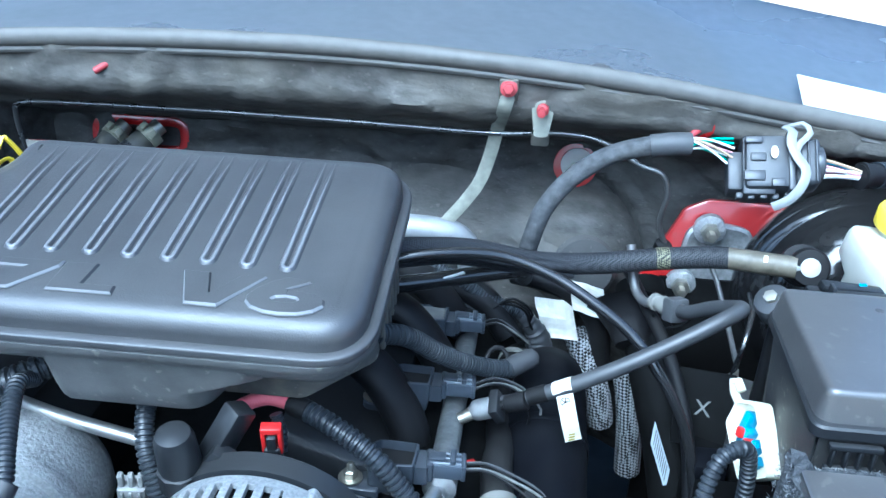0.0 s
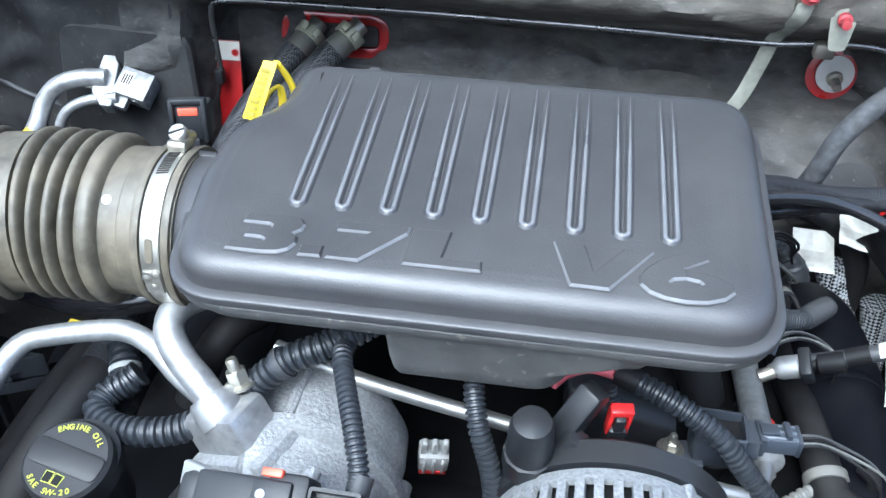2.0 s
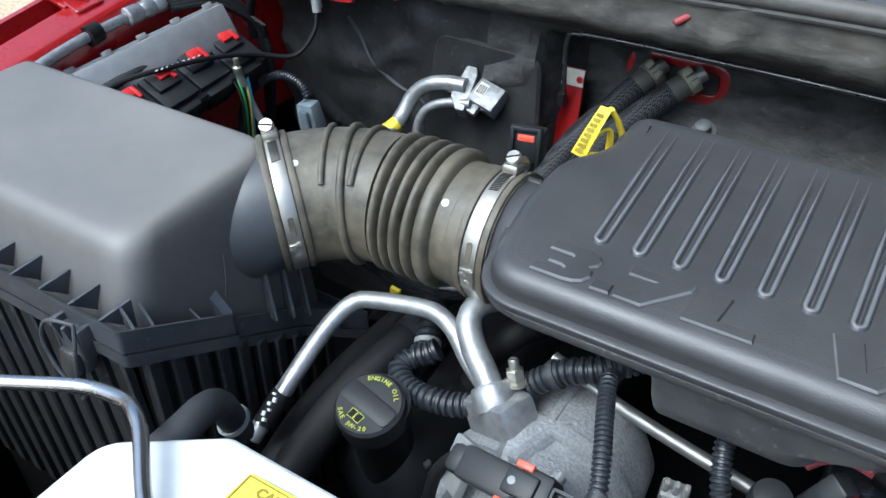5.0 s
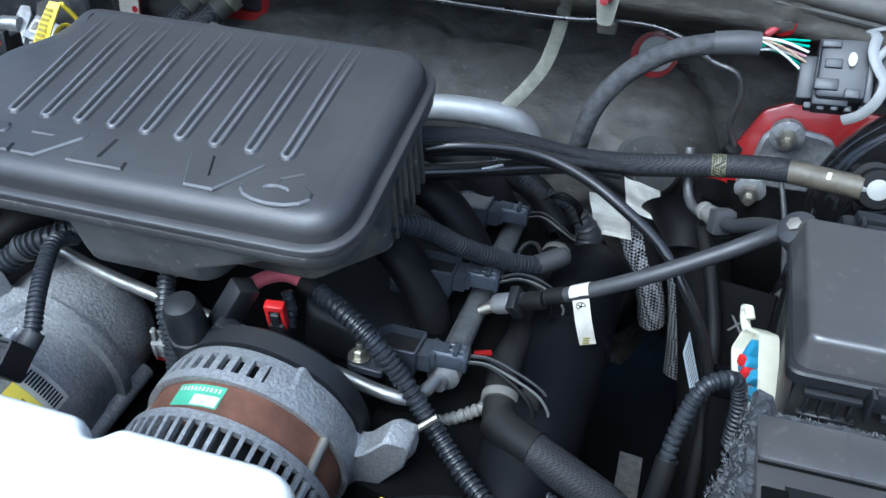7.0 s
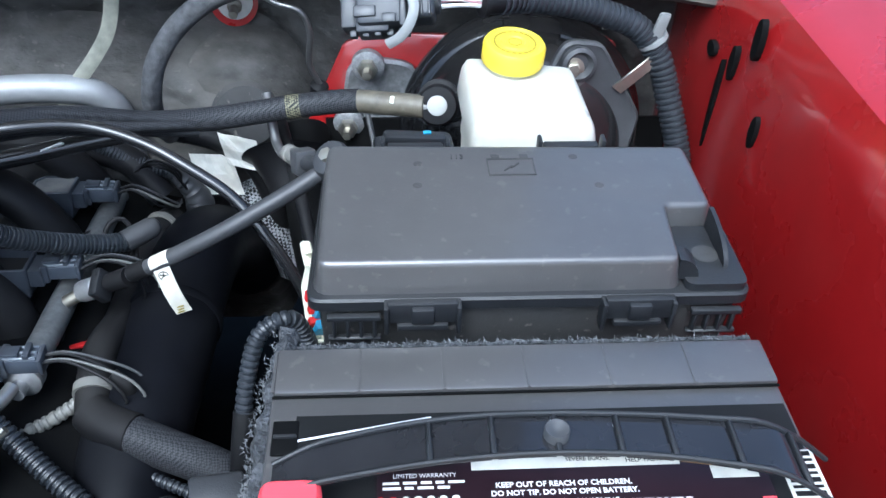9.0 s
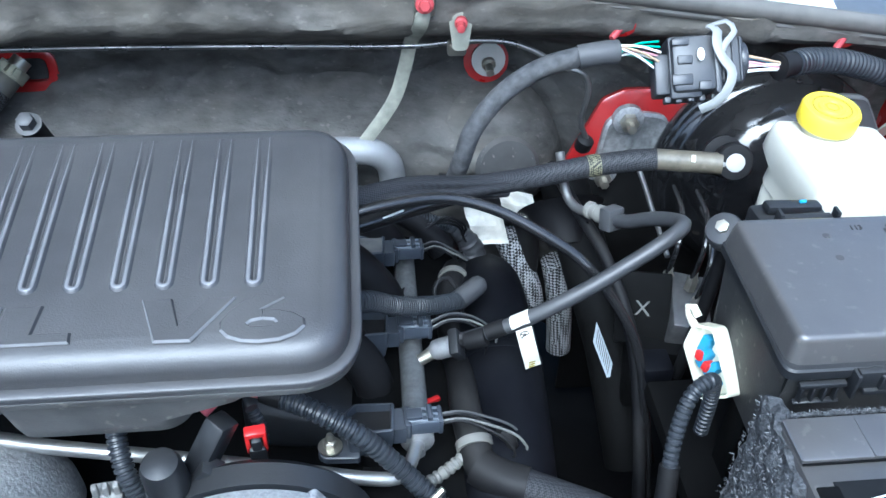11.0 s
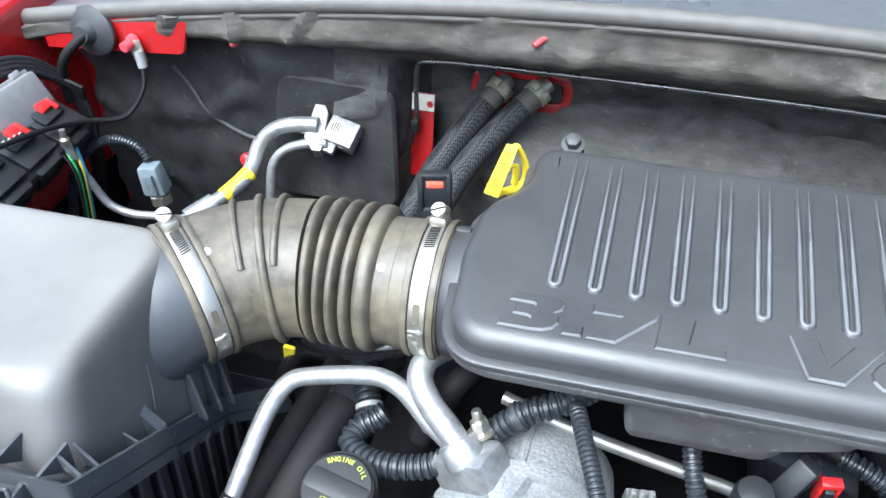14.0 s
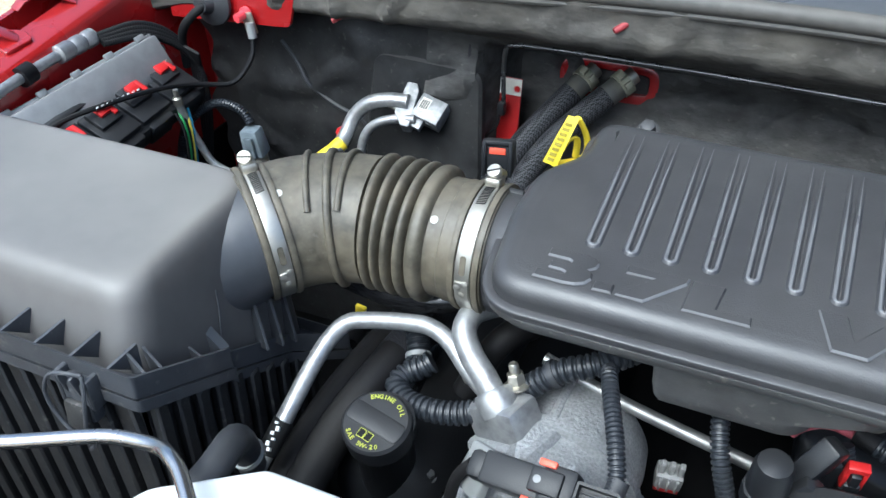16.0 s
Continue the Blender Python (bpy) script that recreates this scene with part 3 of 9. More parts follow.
def front_highlight(points, z0=-0.0003, h=0.0022):
    """Paler strips that paint the highlight on a letter's front-facing sides."""
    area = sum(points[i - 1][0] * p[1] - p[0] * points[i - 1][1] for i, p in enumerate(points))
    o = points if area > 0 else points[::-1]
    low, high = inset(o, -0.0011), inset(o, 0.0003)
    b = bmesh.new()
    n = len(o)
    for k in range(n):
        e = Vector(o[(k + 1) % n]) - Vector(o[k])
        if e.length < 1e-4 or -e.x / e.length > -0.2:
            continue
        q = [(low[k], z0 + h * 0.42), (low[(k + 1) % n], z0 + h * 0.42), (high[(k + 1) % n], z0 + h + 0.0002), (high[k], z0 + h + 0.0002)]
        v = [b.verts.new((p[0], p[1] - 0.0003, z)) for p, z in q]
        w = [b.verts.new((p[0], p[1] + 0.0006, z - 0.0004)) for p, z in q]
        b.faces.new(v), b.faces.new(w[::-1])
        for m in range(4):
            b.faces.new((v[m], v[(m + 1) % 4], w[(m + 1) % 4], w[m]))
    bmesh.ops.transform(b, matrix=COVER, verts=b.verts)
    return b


LETTERS = {
    "3": [(-0.158, -0.037), (-0.131, -0.0368), (-0.124, -0.0388), (-0.1212, -0.0425), (-0.1222, -0.0468), (-0.127, -0.0505), (-0.1235, -0.0532), (-0.1228, -0.0585), (-0.126, -0.0632), (-0.132, -0.0662), (-0.14, -0.0672), (-0.163, -0.0672), (-0.162, -0.0607),
          (-0.145, -0.0607), (-0.1415, -0.0596), (-0.1412, -0.0572), (-0.1445, -0.0556), (-0.1545, -0.0554), (-0.1535, -0.0494), (-0.143, -0.0494), (-0.1398, -0.048), (-0.1396, -0.0455), (-0.142, -0.0439), (-0.1585, -0.0438)],
    "7": [(-0.1005, -0.0368), (-0.0572, -0.0364), (-0.0582, -0.0412), (-0.083, -0.0663), (-0.1018, -0.0663), (-0.0795, -0.0435), (-0.1, -0.0434)],
    "L": [(-0.054, -0.0368), (-0.0322, -0.0365), (-0.0352, -0.0582), (-0.0115, -0.0582), (-0.0112, -0.0648), (-0.0562, -0.0648)],
    "V": [(0.0298, -0.0358), (0.0472, -0.036), (0.0535, -0.0572), (0.0705, -0.0364), (0.087, -0.0366), (0.0622, -0.0678), (0.0405, -0.0674)],
    "6": [(0.1182, -0.0384), (0.1035, -0.0348), (0.093, -0.0402), (0.0845, -0.048), (0.08, -0.0552), (0.0803, -0.0612), (0.0848, -0.0662), (0.0935, -0.0697), (0.1046, -0.071), (0.1165, -0.07), (0.1262, -0.0662), (0.1315, -0.0608), (0.1308, -0.0555), (0.124, -0.0508), (0.1145, -0.0482), (0.1056, -0.0472),
          (0.1056, -0.0535), (0.113, -0.0548), (0.1152, -0.0574), (0.112, -0.06), (0.1045, -0.0608), (0.0975, -0.06), (0.0952, -0.0576), (0.0985, -0.0548), (0.1053, -0.0535), (0.1053, -0.0472), (0.104, -0.047)],
    ".": [(-0.1182, -0.0588), (-0.1058, -0.0586), (-0.106, -0.066), (-0.1187, -0.0664)],
}


def cover():
    c = thing("engine_cover", (-0.254, 0.52, 0.9), "black plastic engine air resonator cover with nine ribs and raised lettering", "engine cover")
    left = [(-0.172, 0.136), (-0.17, 0.086), (-0.202, 0.054), (-0.206, 0.0)]
    radii = [0.034, 0.036, 0.036, 0.028, 0.05, 0.05, 0.05]
    top = rounded([(-0.197, -0.083), (0.16, -0.083), (0.16, 0.133)] + left, radii, 9)
    shoulder = []
    for k in range(10):
        a = radians(90 * k / 9)
        shoulder.append((inset(top, 0.0005 + 0.0165 * (1 - math.cos(a))), -0.0145 + 0.0138 * math.sin(a)))
    lid = layers([(inset(top, 0.006), -0.0275), (inset(top, -0.006), -0.0275), (inset(top, -0.0068), -0.0268), (inset(top, -0.007), -0.0255), (inset(top, -0.007), -0.0222),
                  (inset(top, -0.0066), -0.0212), (inset(top, -0.0058), -0.0207), (inset(top, -0.0012), -0.0204), (inset(top, 0.0004), -0.0208), (inset(top, 0.0004), -0.0196)] + shoulder + [(inset(top, 0.019), -0.0003), (inset(top, 0.0215), 0.0)], COVER)
    lid = part("lid", lid, COVER_PLASTIC, c)
    for i in range(9):      # each a long loop pressed up out of the lid, with a paler strip along its crest
        u, v0, v1 = -0.1315 + 0.0287 * i, -0.0195 - 0.0012 * abs(i - 3) / 3, 0.1155
        loop = [(u - 0.0042 + 0.0006 * k / 30, v1 + (v0 - v1) * k / 30) for k in range(31)]
        loop += [(u + 0.0036 * math.cos(a), v0 + 0.0036 * math.sin(a)) for a in [math.pi + math.pi * k / 10 for k in range(1, 10)]]
        loop += [(u + 0.0036 + 0.0006 * k / 30, v0 + (v1 - v0) * k / 30) for k in range(31)]
        for name, w, h, mat in (("rib", 0.0031, 0.0024, COVER_PLASTIC), ("pale_crest", 0.0013, 0.00265, LETTER_EDGE)):
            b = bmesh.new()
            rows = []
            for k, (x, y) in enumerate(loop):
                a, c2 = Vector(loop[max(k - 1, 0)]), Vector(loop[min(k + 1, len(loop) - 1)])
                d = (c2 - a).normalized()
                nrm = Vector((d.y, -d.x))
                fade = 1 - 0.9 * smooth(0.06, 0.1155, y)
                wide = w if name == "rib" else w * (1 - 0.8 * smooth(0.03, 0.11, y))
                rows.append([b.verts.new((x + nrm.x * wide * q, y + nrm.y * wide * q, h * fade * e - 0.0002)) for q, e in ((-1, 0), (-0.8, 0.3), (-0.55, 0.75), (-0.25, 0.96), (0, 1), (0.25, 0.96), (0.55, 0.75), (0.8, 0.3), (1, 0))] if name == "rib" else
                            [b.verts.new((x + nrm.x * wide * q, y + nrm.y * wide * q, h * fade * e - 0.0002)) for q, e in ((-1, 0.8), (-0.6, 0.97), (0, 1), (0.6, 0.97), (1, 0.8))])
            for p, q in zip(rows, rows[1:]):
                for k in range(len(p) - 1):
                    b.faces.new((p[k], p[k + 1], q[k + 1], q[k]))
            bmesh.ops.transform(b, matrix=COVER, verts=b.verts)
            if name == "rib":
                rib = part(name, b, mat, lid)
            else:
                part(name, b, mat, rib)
    for outline in LETTERS.values():
        letter = part("letter", wide_letter(outline), COVER_PLASTIC, lid, smooth=False)
        part("highlight_edge", front_highlight(outline), LETTER_EDGE, letter)
    low = rounded([(-0.194, -0.08), (0.157, -0.08), (0.157, 0.13), (-0.169, 0.132), (-0.167, 0.084), (-0.199, 0.052), (-0.203, 0.0)], radii, 9)
    body = layers([(inset(low, 0.02), -0.058), (inset(low, 0.008), -0.0565), (inset(low, 0.0025), -0.053), (inset(low, -0.0005), -0.047), (inset(low, -0.0022), -0.0385), (inset(low, -0.003), -0.037), (inset(low, -0.0078), -0.0362), (inset(low, -0.0086), -0.0352),
                   (inset(low, -0.0086), -0.0298), (inset(low, -0.0078), -0.029), (inset(low, -0.004), -0.028)], COVER)
    part("body", body, BODY_DUSTY, c, "dusty matt lower half of the air box")
    well = rounded([(-0.069, -0.0805), (0.09, -0.0805), (0.15, 0.1), (-0.09, 0.1)], [0.008, 0.03, 0.03, 0.03], 6)
    deep = rounded([(-0.0675, -0.0785), (0.045, -0.0785), (0.1, 0.1), (-0.08, 0.1)], [0.01, 0.03, 0.03, 0.03], 6)
    part("chamber", layers([(inset(deep, 0.014), -0.1), (inset(deep, 0.005), -0.0975), (inset(deep, 0.002), -0.091), (deep, -0.078), (inset(well, 0.002), -0.06), (well, -0.045)], COVER), BODY_DUSTY, c)
    back = rounded([(0.0, -0.03), (0.1, -0.03), (0.152, 0.02), (0.152, 0.115), (0.0, 0.12)], [0.01, 0.02, 0.02, 0.02, 0.01], 5)
    side = part("rear_chamber", layers([(inset(back, 0.012), -0.132), (inset(back, 0.004), -0.128), (inset(back, 0.002), -0.11), (back, -0.045)], COVER), MUD_SIDE, c, "mud-flecked fluted rear chamber")
    for i in range(6):
        part("flute", rbox((0.005, 0.006, 0.074), COVER @ pose(0.152, 0.03 + 0.014 * i, -0.084), 0.002, 2), MUD_SIDE, side)
    sp = Vector((-0.505, 0.5405, 0.9))
    part("inlet_spout", lathe([(0.0, 0), (0.05, 0), (0.051, 0.002), (0.051, 0.03), (0.054, 0.034), (0.054, 0.07), (0.0, 0.07)], frame_of(sp, (1, 0.03, 0.0)), 48), COVER_PLASTIC, c)
    for k in range(2):
        part("locating_tab", rbox((0.016, 0.005, 0.004), pose(-0.468, 0.556 - 0.014 * k, 0.952 - 0.006 * k, 25), 0.001), PLASTIC, c)


cover()


# ---- air cleaner box and intake tube ----
def quad_loft(rings, bm=None, bevel=0.012, segments=3):
    b = bmesh.new()
    vs = [[b.verts.new(p) for p in r] for r in rings]
    for p, q in zip(vs, vs[1:]):
        for i in range(len(p)):
            b.faces.new((p[i], p[(i + 1) % len(p)], q[(i + 1) % len(q)], q[i]))
    b.faces.new(list(reversed(vs[0])))
    b.faces.new(vs[-1])
    bmesh.ops.recalc_face_normals(b, faces=b.faces)
    if bevel:
        bmesh.ops.bevel(b, geom=b.edges[:], offset=bevel, segments=segments, profile=0.5, affect="EDGES", clamp_overlap=True)
    return merge(bm, b)


def flange_z(y):
    return 0.915 - 0.6 * (y - 0.282)


def gusset(a, b, c, along, half, parent):
    """A thin three-cornered web between two walls."""
    m = bmesh.new()
    d = Vector(along) * half
    f1 = [m.verts.new(Vector(p) - d) for p in (a, b, c)]
    f2 = [m.verts.new(Vector(p) + d) for p in (a, b, c)]
    m.faces.new(f1), m.faces.new(f2[::-1])
    for k in range(3):
        m.faces.new((f1[k], f1[(k + 1) % 3], f2[(k + 1) % 3], f2[k]))
    part("gusset", m, FLANGE_PLASTIC, parent)


def air_cleaner():
    a = thing("air_cleaner_box", (-0.83, 0.4, 0.6), "black plastic air cleaner box with grey-sheened lid and ribbed flange", "air box")
    # lid: a soft-edged hood on a sloping foot
    def foot(d):
        return rounded([(-1.02, 0.3 + d), (-0.668 - d, 0.3 + d), (-0.664 - d, 0.514 - d), (-1.02, 0.514 - d)], [0.006, 0.03 + d * 0.3, 0.03 + d * 0.3, 0.006], 8)
    b = bmesh.new()
    rings = []
    for d, h in ((0.0, -0.1), (0.002, 0.15), (0.005, 0.4), (0.008, 0.6), (0.0102, 0.74), (0.0128, 0.86), (0.0165, 0.94), (0.021, 0.983), (0.0255, 0.997), (0.031, 1.0), (0.07, 1.004)):
        o = foot(d)
        ring = []
        for x, y in o:
            z0, z1 = flange_z(y) - 0.012, 0.9515 + 0.03 * (y - 0.33)
            ring.append(b.verts.new((x, y + 0.012 * max(0.0, h) * smooth(0.4, 0.3, y), z0 + (z1 - z0) * h)))
        rings.append(ring)
    for p, q in zip(rings, rings[1:]):
        for k in range(len(p)):
            b.faces.new((p[k], p[(k + 1) % len(p)], q[(k + 1) % len(q)], q[k]))
    b.faces.new(rings[0][::-1]), b.faces.new(rings[-1])
    lid = part("lid", b, AIRBOX_PLASTIC, a, "smooth grey-black lid with rounded edges")
    # flange: a floor and a thin standing wall round the lid
    fl = rounded([(-1.03, 0.283), (-0.651, 0.281), (-0.654, 0.386), (-0.659, 0.39), (-0.66, 0.47), (-0.625, 0.53), (-1.03, 0.53)], [0.004, 0.004, 0.004, 0.004, 0.01, 0.006, 0.004], 3)
    def band(outer, inner, up, low):
        m = bmesh.new()
        lift = lambda y: 0.0 if y < 0.388 else -0.007
        loops = [[m.verts.new((x, y, flange_z(y) + lift(y) + dz)) for x, y in o] for o, dz in ((outer, low), (outer, up), (inner, up), (inner, low))]
        for p, q in zip(loops, loops[1:] + loops[:1]):
            for k in range(len(p)):
                m.faces.new((p[k], p[(k + 1) % len(p)], q[(k + 1) % len(q)], q[k]))
        return m
    part("lid_flange", band(fl, inset(fl, 0.0028), 0.0, -0.021), FLANGE_PLASTIC, a, "standing rim of the lid")
    part("flange_floor", band(inset(fl, 0.0015), inset(fl, 0.034), -0.014, -0.02), FLANGE_PLASTIC, a)
    part("tray_flange", band(inset(fl, -0.0015), inset(fl, 0.012), -0.0225, -0.034), FLANGE_PLASTIC, a)
    tr = rounded([(-1.02, 0.292), (-0.662, 0.292), (-0.668, 0.515), (-1.02, 0.515)], 0.008, 3)
    m = bmesh.new()
    loops = [[m.verts.new((x, y, 0.56)) for x, y in inset(tr, 0.02)], [m.verts.new((x, y, flange_z(y) - 0.036)) for x, y in tr]]
    for k in range(len(tr)):
        m.faces.new((loops[0][k], loops[0][(k + 1) % len(tr)], loops[1][(k + 1) % len(tr)], loops[1][k]))
    m.faces.new(loops[1]), m.faces.new(loops[0][::-1])
    part("tray", m, TRAY, a, "ribbed black lower tray")
    for i in range(10):     # webs along the front
        x = -0.985 + 0.0345 * i
        gusset((x, 0.284, flange_z(0.284)), (x + 0.004, 0.309, flange_z(0.3) - 0.013), (x + 0.004, 0.3105, flange_z(0.3) + 0.013), (1, 0, 0), 0.0012, a)
    for y in (0.296, 0.312):
        gusset((-0.653, y, flange_z(y)), (-0.672, y + 0.006, flange_z(y) - 0.012), (-0.6735, y + 0.006, flange_z(y) + 0.01), (0, 1, 0), 0.0012, a)
    gusset((-0.655, 0.355, flange_z(0.355) - 0.002), (-0.668, 0.357, flange_z(0.36) - 0.012), (-0.669, 0.357, flange_z(0.36) + 0.006), (0, 1, 0), 0.001, a)
    gusset((-0.656, 0.383, flange_z(0.383)), (-0.67, 0.38, flange_z(0.38) - 0.012), (-0.67, 0.382, flange_z(0.38) + 0.016), (0.2, 1, 0), 0.004, a)
    for y, h in ((0.436, 0.042), (0.458, 0.044), (0.478, 0.044)):       # tall webs under the neck
        gusset((-0.65, y - 0.008, flange_z(y) - 0.007), (-0.676, y, flange_z(y) - 0.012), (-0.667, y + 0.003, flange_z(y) + h), (0.25, 1, 0), 0.0013, a)
    part("lid_seam", pipe([(-0.6665, 0.392, 0.858), (-0.668, 0.398, 0.88), (-0.6705, 0.402, 0.898)], 0.0008, 6), FLANGE_PLASTIC, lid)
    for i in range(13):     # upright ribs of the tray
        x = -1.0 + 0.027 * i
        part("rib", rbox((0.016, 0.01, 0.3), pose(x, 0.2945, 0.725, 1.5), 0.002, 1), TRAY, a)
    for i in range(10):
        y = 0.305 + 0.0215 * i
        part("rib", rbox((0.01, 0.013, 0.24), pose(-0.6645, y, flange_z(y) - 0.155, 0, 2), 0.002, 1), TRAY, a)
    neck = spline([(-0.74, 0.42, 0.874), (-0.722, 0.441, 0.88), (-0.705, 0.461, 0.888), (-0.695, 0.473, 0.8935), (-0.678, 0.4935, 0.898)], 0.0025)
    flare = [0.0572 - 0.006 * smooth(-0.715, -0.74, p.x) for p in neck]
    part("outlet_neck", sweep(neck, flare, 56), NECK_PLASTIC, a, "blue-grey neck flaring out of the lid")
    # catch with wire bail at the front
    w = part("clip", rbox((0.024, 0.012, 0.04), pose(-0.7, 0.276, 0.883), 0.003), FLANGE_PLASTIC, a, "black clip with wire bail")
    for x in (-0.714, -0.686):
        part("clip_ear", rbox((0.005, 0.014, 0.03), pose(x, 0.277, 0.893), 0.002), FLANGE_PLASTIC, w)
    for x in (-0.706, -0.694):
        part("clip_bar", rbox((0.003, 0.006, 0.02), pose(x, 0.2705, 0.902, 12), 0.001), FLANGE_PLASTIC, w)
    part("clip_lever", rbox((0.02, 0.008, 0.026), pose(-0.7, 0.2675, 0.872, -8), 0.003), PLASTIC_DULL, w)
    part("wire_bail", pipe([(-0.688, 0.272, 0.912), (-0.7, 0.268, 0.914), (-0.714, 0.266, 0.909), (-0.722, 0.264, 0.893), (-0.72, 0.263, 0.876), (-0.711, 0.262, 0.862), (-0.703, 0.262, 0.853), (-0.706, 0.262, 0.842)], 0.0016, 8), FLANGE_PLASTIC, w)
    part("wire_bail", pipe([(-0.688, 0.272, 0.912), (-0.685, 0.267, 0.9), (-0.687, 0.263, 0.88), (-0.69, 0.262, 0.862), (-0.686, 0.262, 0.852), (-0.693, 0.262, 0.843)], 0.0016, 8), FLANGE_PLASTIC, w)


def intake_tube():
    t = thing("intake_tube", (-0.57, 0.52, 0.86), "olive-grey rubber intake tube with bellows, dusty", "intake tube")
    line = spline([(-0.69, 0.4785, 0.896), (-0.68, 0.491, 0.897), (-0.662, 0.5085, 0.899), (-0.64, 0.5225, 0.901), (-0.612, 0.533, 0.902), (-0.58, 0.5385, 0.902), (-0.54, 0.5405, 0.901), (-0.487, 0.541, 0.9), (-0.472, 0.541, 0.9)], 0.0008)
    B0, B1, BELLOWS = -0.591, -0.541, (-0.5845, -0.572, -0.5598, -0.5475)      # the folds
    radii = []
    for p in line:
        r = 0.0548
        if B0 < p.x < B1:
            r = 0.0495
            for c in BELLOWS:
                q = abs(p.x - c) / 0.0052
                if q < 1:
                    r = 0.0495 + 0.0128 * (1 - q ** 2.6) ** 0.6
        if -0.5415 < p.x <= -0.5255:
            q = (p.x + 0.5335) / 0.008
            r = max(r, 0.0515 + 0.0105 * (1 - abs(q) ** 3.0) ** 0.5)
        elif -0.5255 < p.x < -0.512:
            r = 0.0538
        if p.x < B0:
            r = 0.0595 - 0.001 * smooth(-0.66, B0, p.x)
        radii.append(r)
    body = part("hose", sweep(line, radii, 64), TUBE_RUBBER, t)
    def at(x):
        i = min(range(3, len(line) - 3), key=lambda j: abs(line[j].x - x))
        tang = (line[i + 3] - line[i - 3]).normalized()
        up = (Vector((0, 0, 1)) - tang * tang.z).normalized()
        return i, tang, up, up.cross(tang).normalized()      # the last points back from the front of the car
    for x, ang in ((-0.521, 50), (-0.668, 62)):
        i, tang, up, back = at(x)
        n = up * math.sin(radians(ang)) - back * math.cos(radians(ang))
        if n.y > 0:
            n = up * math.sin(radians(ang)) + back * math.cos(radians(ang))
        part("paint_spot", lathe([(0.0, 0), (0.0035, 0.0), (0.0032, 0.0006), (0, 0.0008)], frame_of(line[i] + n * (radii[i] - 0.0001), n), 16), PAPER, body)
    for x, a0, a1, r in ((-0.644, 120, 40, 0.0028), (-0.63, 150, -60, 0.0036), (-0.613, 150, 40, 0.003)):      # stiffening ribs of the elbow
        i, tang, up, back = at(x)
        if back.y < 0:
            back = -back
        pts = []
        for k in range(16):
            g = radians(a0 + (a1 - a0) * k / 15)
            pts.append(line[i] + (up * math.sin(g) - back * math.cos(g)) * (radii[i] + 0.0012) + tang * (0.0006 * k if r == 0.0036 else 0))
        part("rib", pipe(pts, r, 10), TUBE_RUBBER, body)
    for cx, r in ((-0.68, 0.0605), (-0.487, 0.0562)):
        i, ax, up, back = at(cx)
        c0 = line[i]
        m = frame_of(c0, ax)
        for q in (-0.0105, 0.0105):      # rolled edges of the rubber on both sides of the band
            part("hem", lathe([(r - 0.003, q - 0.003), (r + 0.0016, q - 0.0026), (r + 0.0024, q), (r + 0.0016, q + 0.0026), (r - 0.003, q + 0.003)], m, 64), TUBE_RUBBER, body)
        c = thing("hose_clamp", c0, "bright steel worm-drive hose clamp around the intake tube", "hose clamp", "intake clamps")
        part("band", lathe([(r, -0.0066), (r + 0.0008, -0.0066), (r + 0.0012, -0.0055), (r + 0.0012, 0.0055), (r + 0.0008, 0.0066), (r, 0.0066)], m, 64), CLAMP_STEEL, c)
        up = Vector((0, 0.38, 1)).normalized()
        up = (up - ax * up.dot(ax)).normalized()
        tang = up.cross(ax)
        if tang.y < 0:
            tang = -tang
        def spot(ang, lift):
            d = up * math.cos(ang) - tang * math.sin(ang)
            return Matrix.Translation(c0 + d * (r + lift)) @ frame_of((0, 0, 0), d, up * math.sin(ang) + tang * math.cos(ang)), d
        hole, d = spot(1.62, 0.0013)
        ov = rounded([(-0.0085, -0.0026), (0.0085, -0.0026), (0.0085, 0.0026), (-0.0085, 0.0026)], 0.0024, 4)
        part("take_up_hole", layers([(ov, -0.0002), (ov, 0.0003)], hole), TUBE_RUBBER, c)
        for ang, q in ((1.92, -0.003), (1.98, 0.0035), (2.12, 0.0)):
            k, d = spot(ang, 0.001)
            part("rivet", lathe([(0.0036, 0), (0.0034, 0.0016), (0.002, 0.0024), (0, 0.0026)], k @ pose(0, q, 0), 14), CLAMP_STEEL, c)
        k, d = spot(2.05, 0.0012)
        part("band_lock", rbox((0.02, 0.0125, 0.0022), k, 0.0009), CLAMP_STEEL, c)
        k, d = spot(0.1, 0.0042)
        part("worm_housing", rbox((0.017, 0.0145, 0.0085), k, 0.003), STEEL, c)
        k, d = spot(0.0, 0.0068)
        head = frame_of(k.translation, -tang * 0.75 + up * 0.55 - ax * 0.15)
        part("worm", pipe([k.translation + tang * 0.012, k.translation - tang * 0.004], 0.0046, 14), STEEL, c)
        part("screw", lathe([(0.0, 0.004), (0.0058, 0.004), (0.0066, 0.0052), (0.0066, 0.0095), (0.0058, 0.0108), (0, 0.0112)], head, 20), CLAMP_STEEL, c, "slotted screw head")
        part("screw_slot", rbox((0.0115, 0.0013, 0.0006), head @ pose(0, 0, 0.0112, 0, 0, 20), 0), BLACK_INK, c)
        for k2 in range(12):
            k, d = spot(0.26 + 0.036 * k2, 0.00135)
            part("slot", rbox((0.0009, 0.0082, 0.0005), k @ pose(0, 0, 0, 0, 0, 12), 0), BLACK_INK, c)


air_cleaner()
intake_tube()



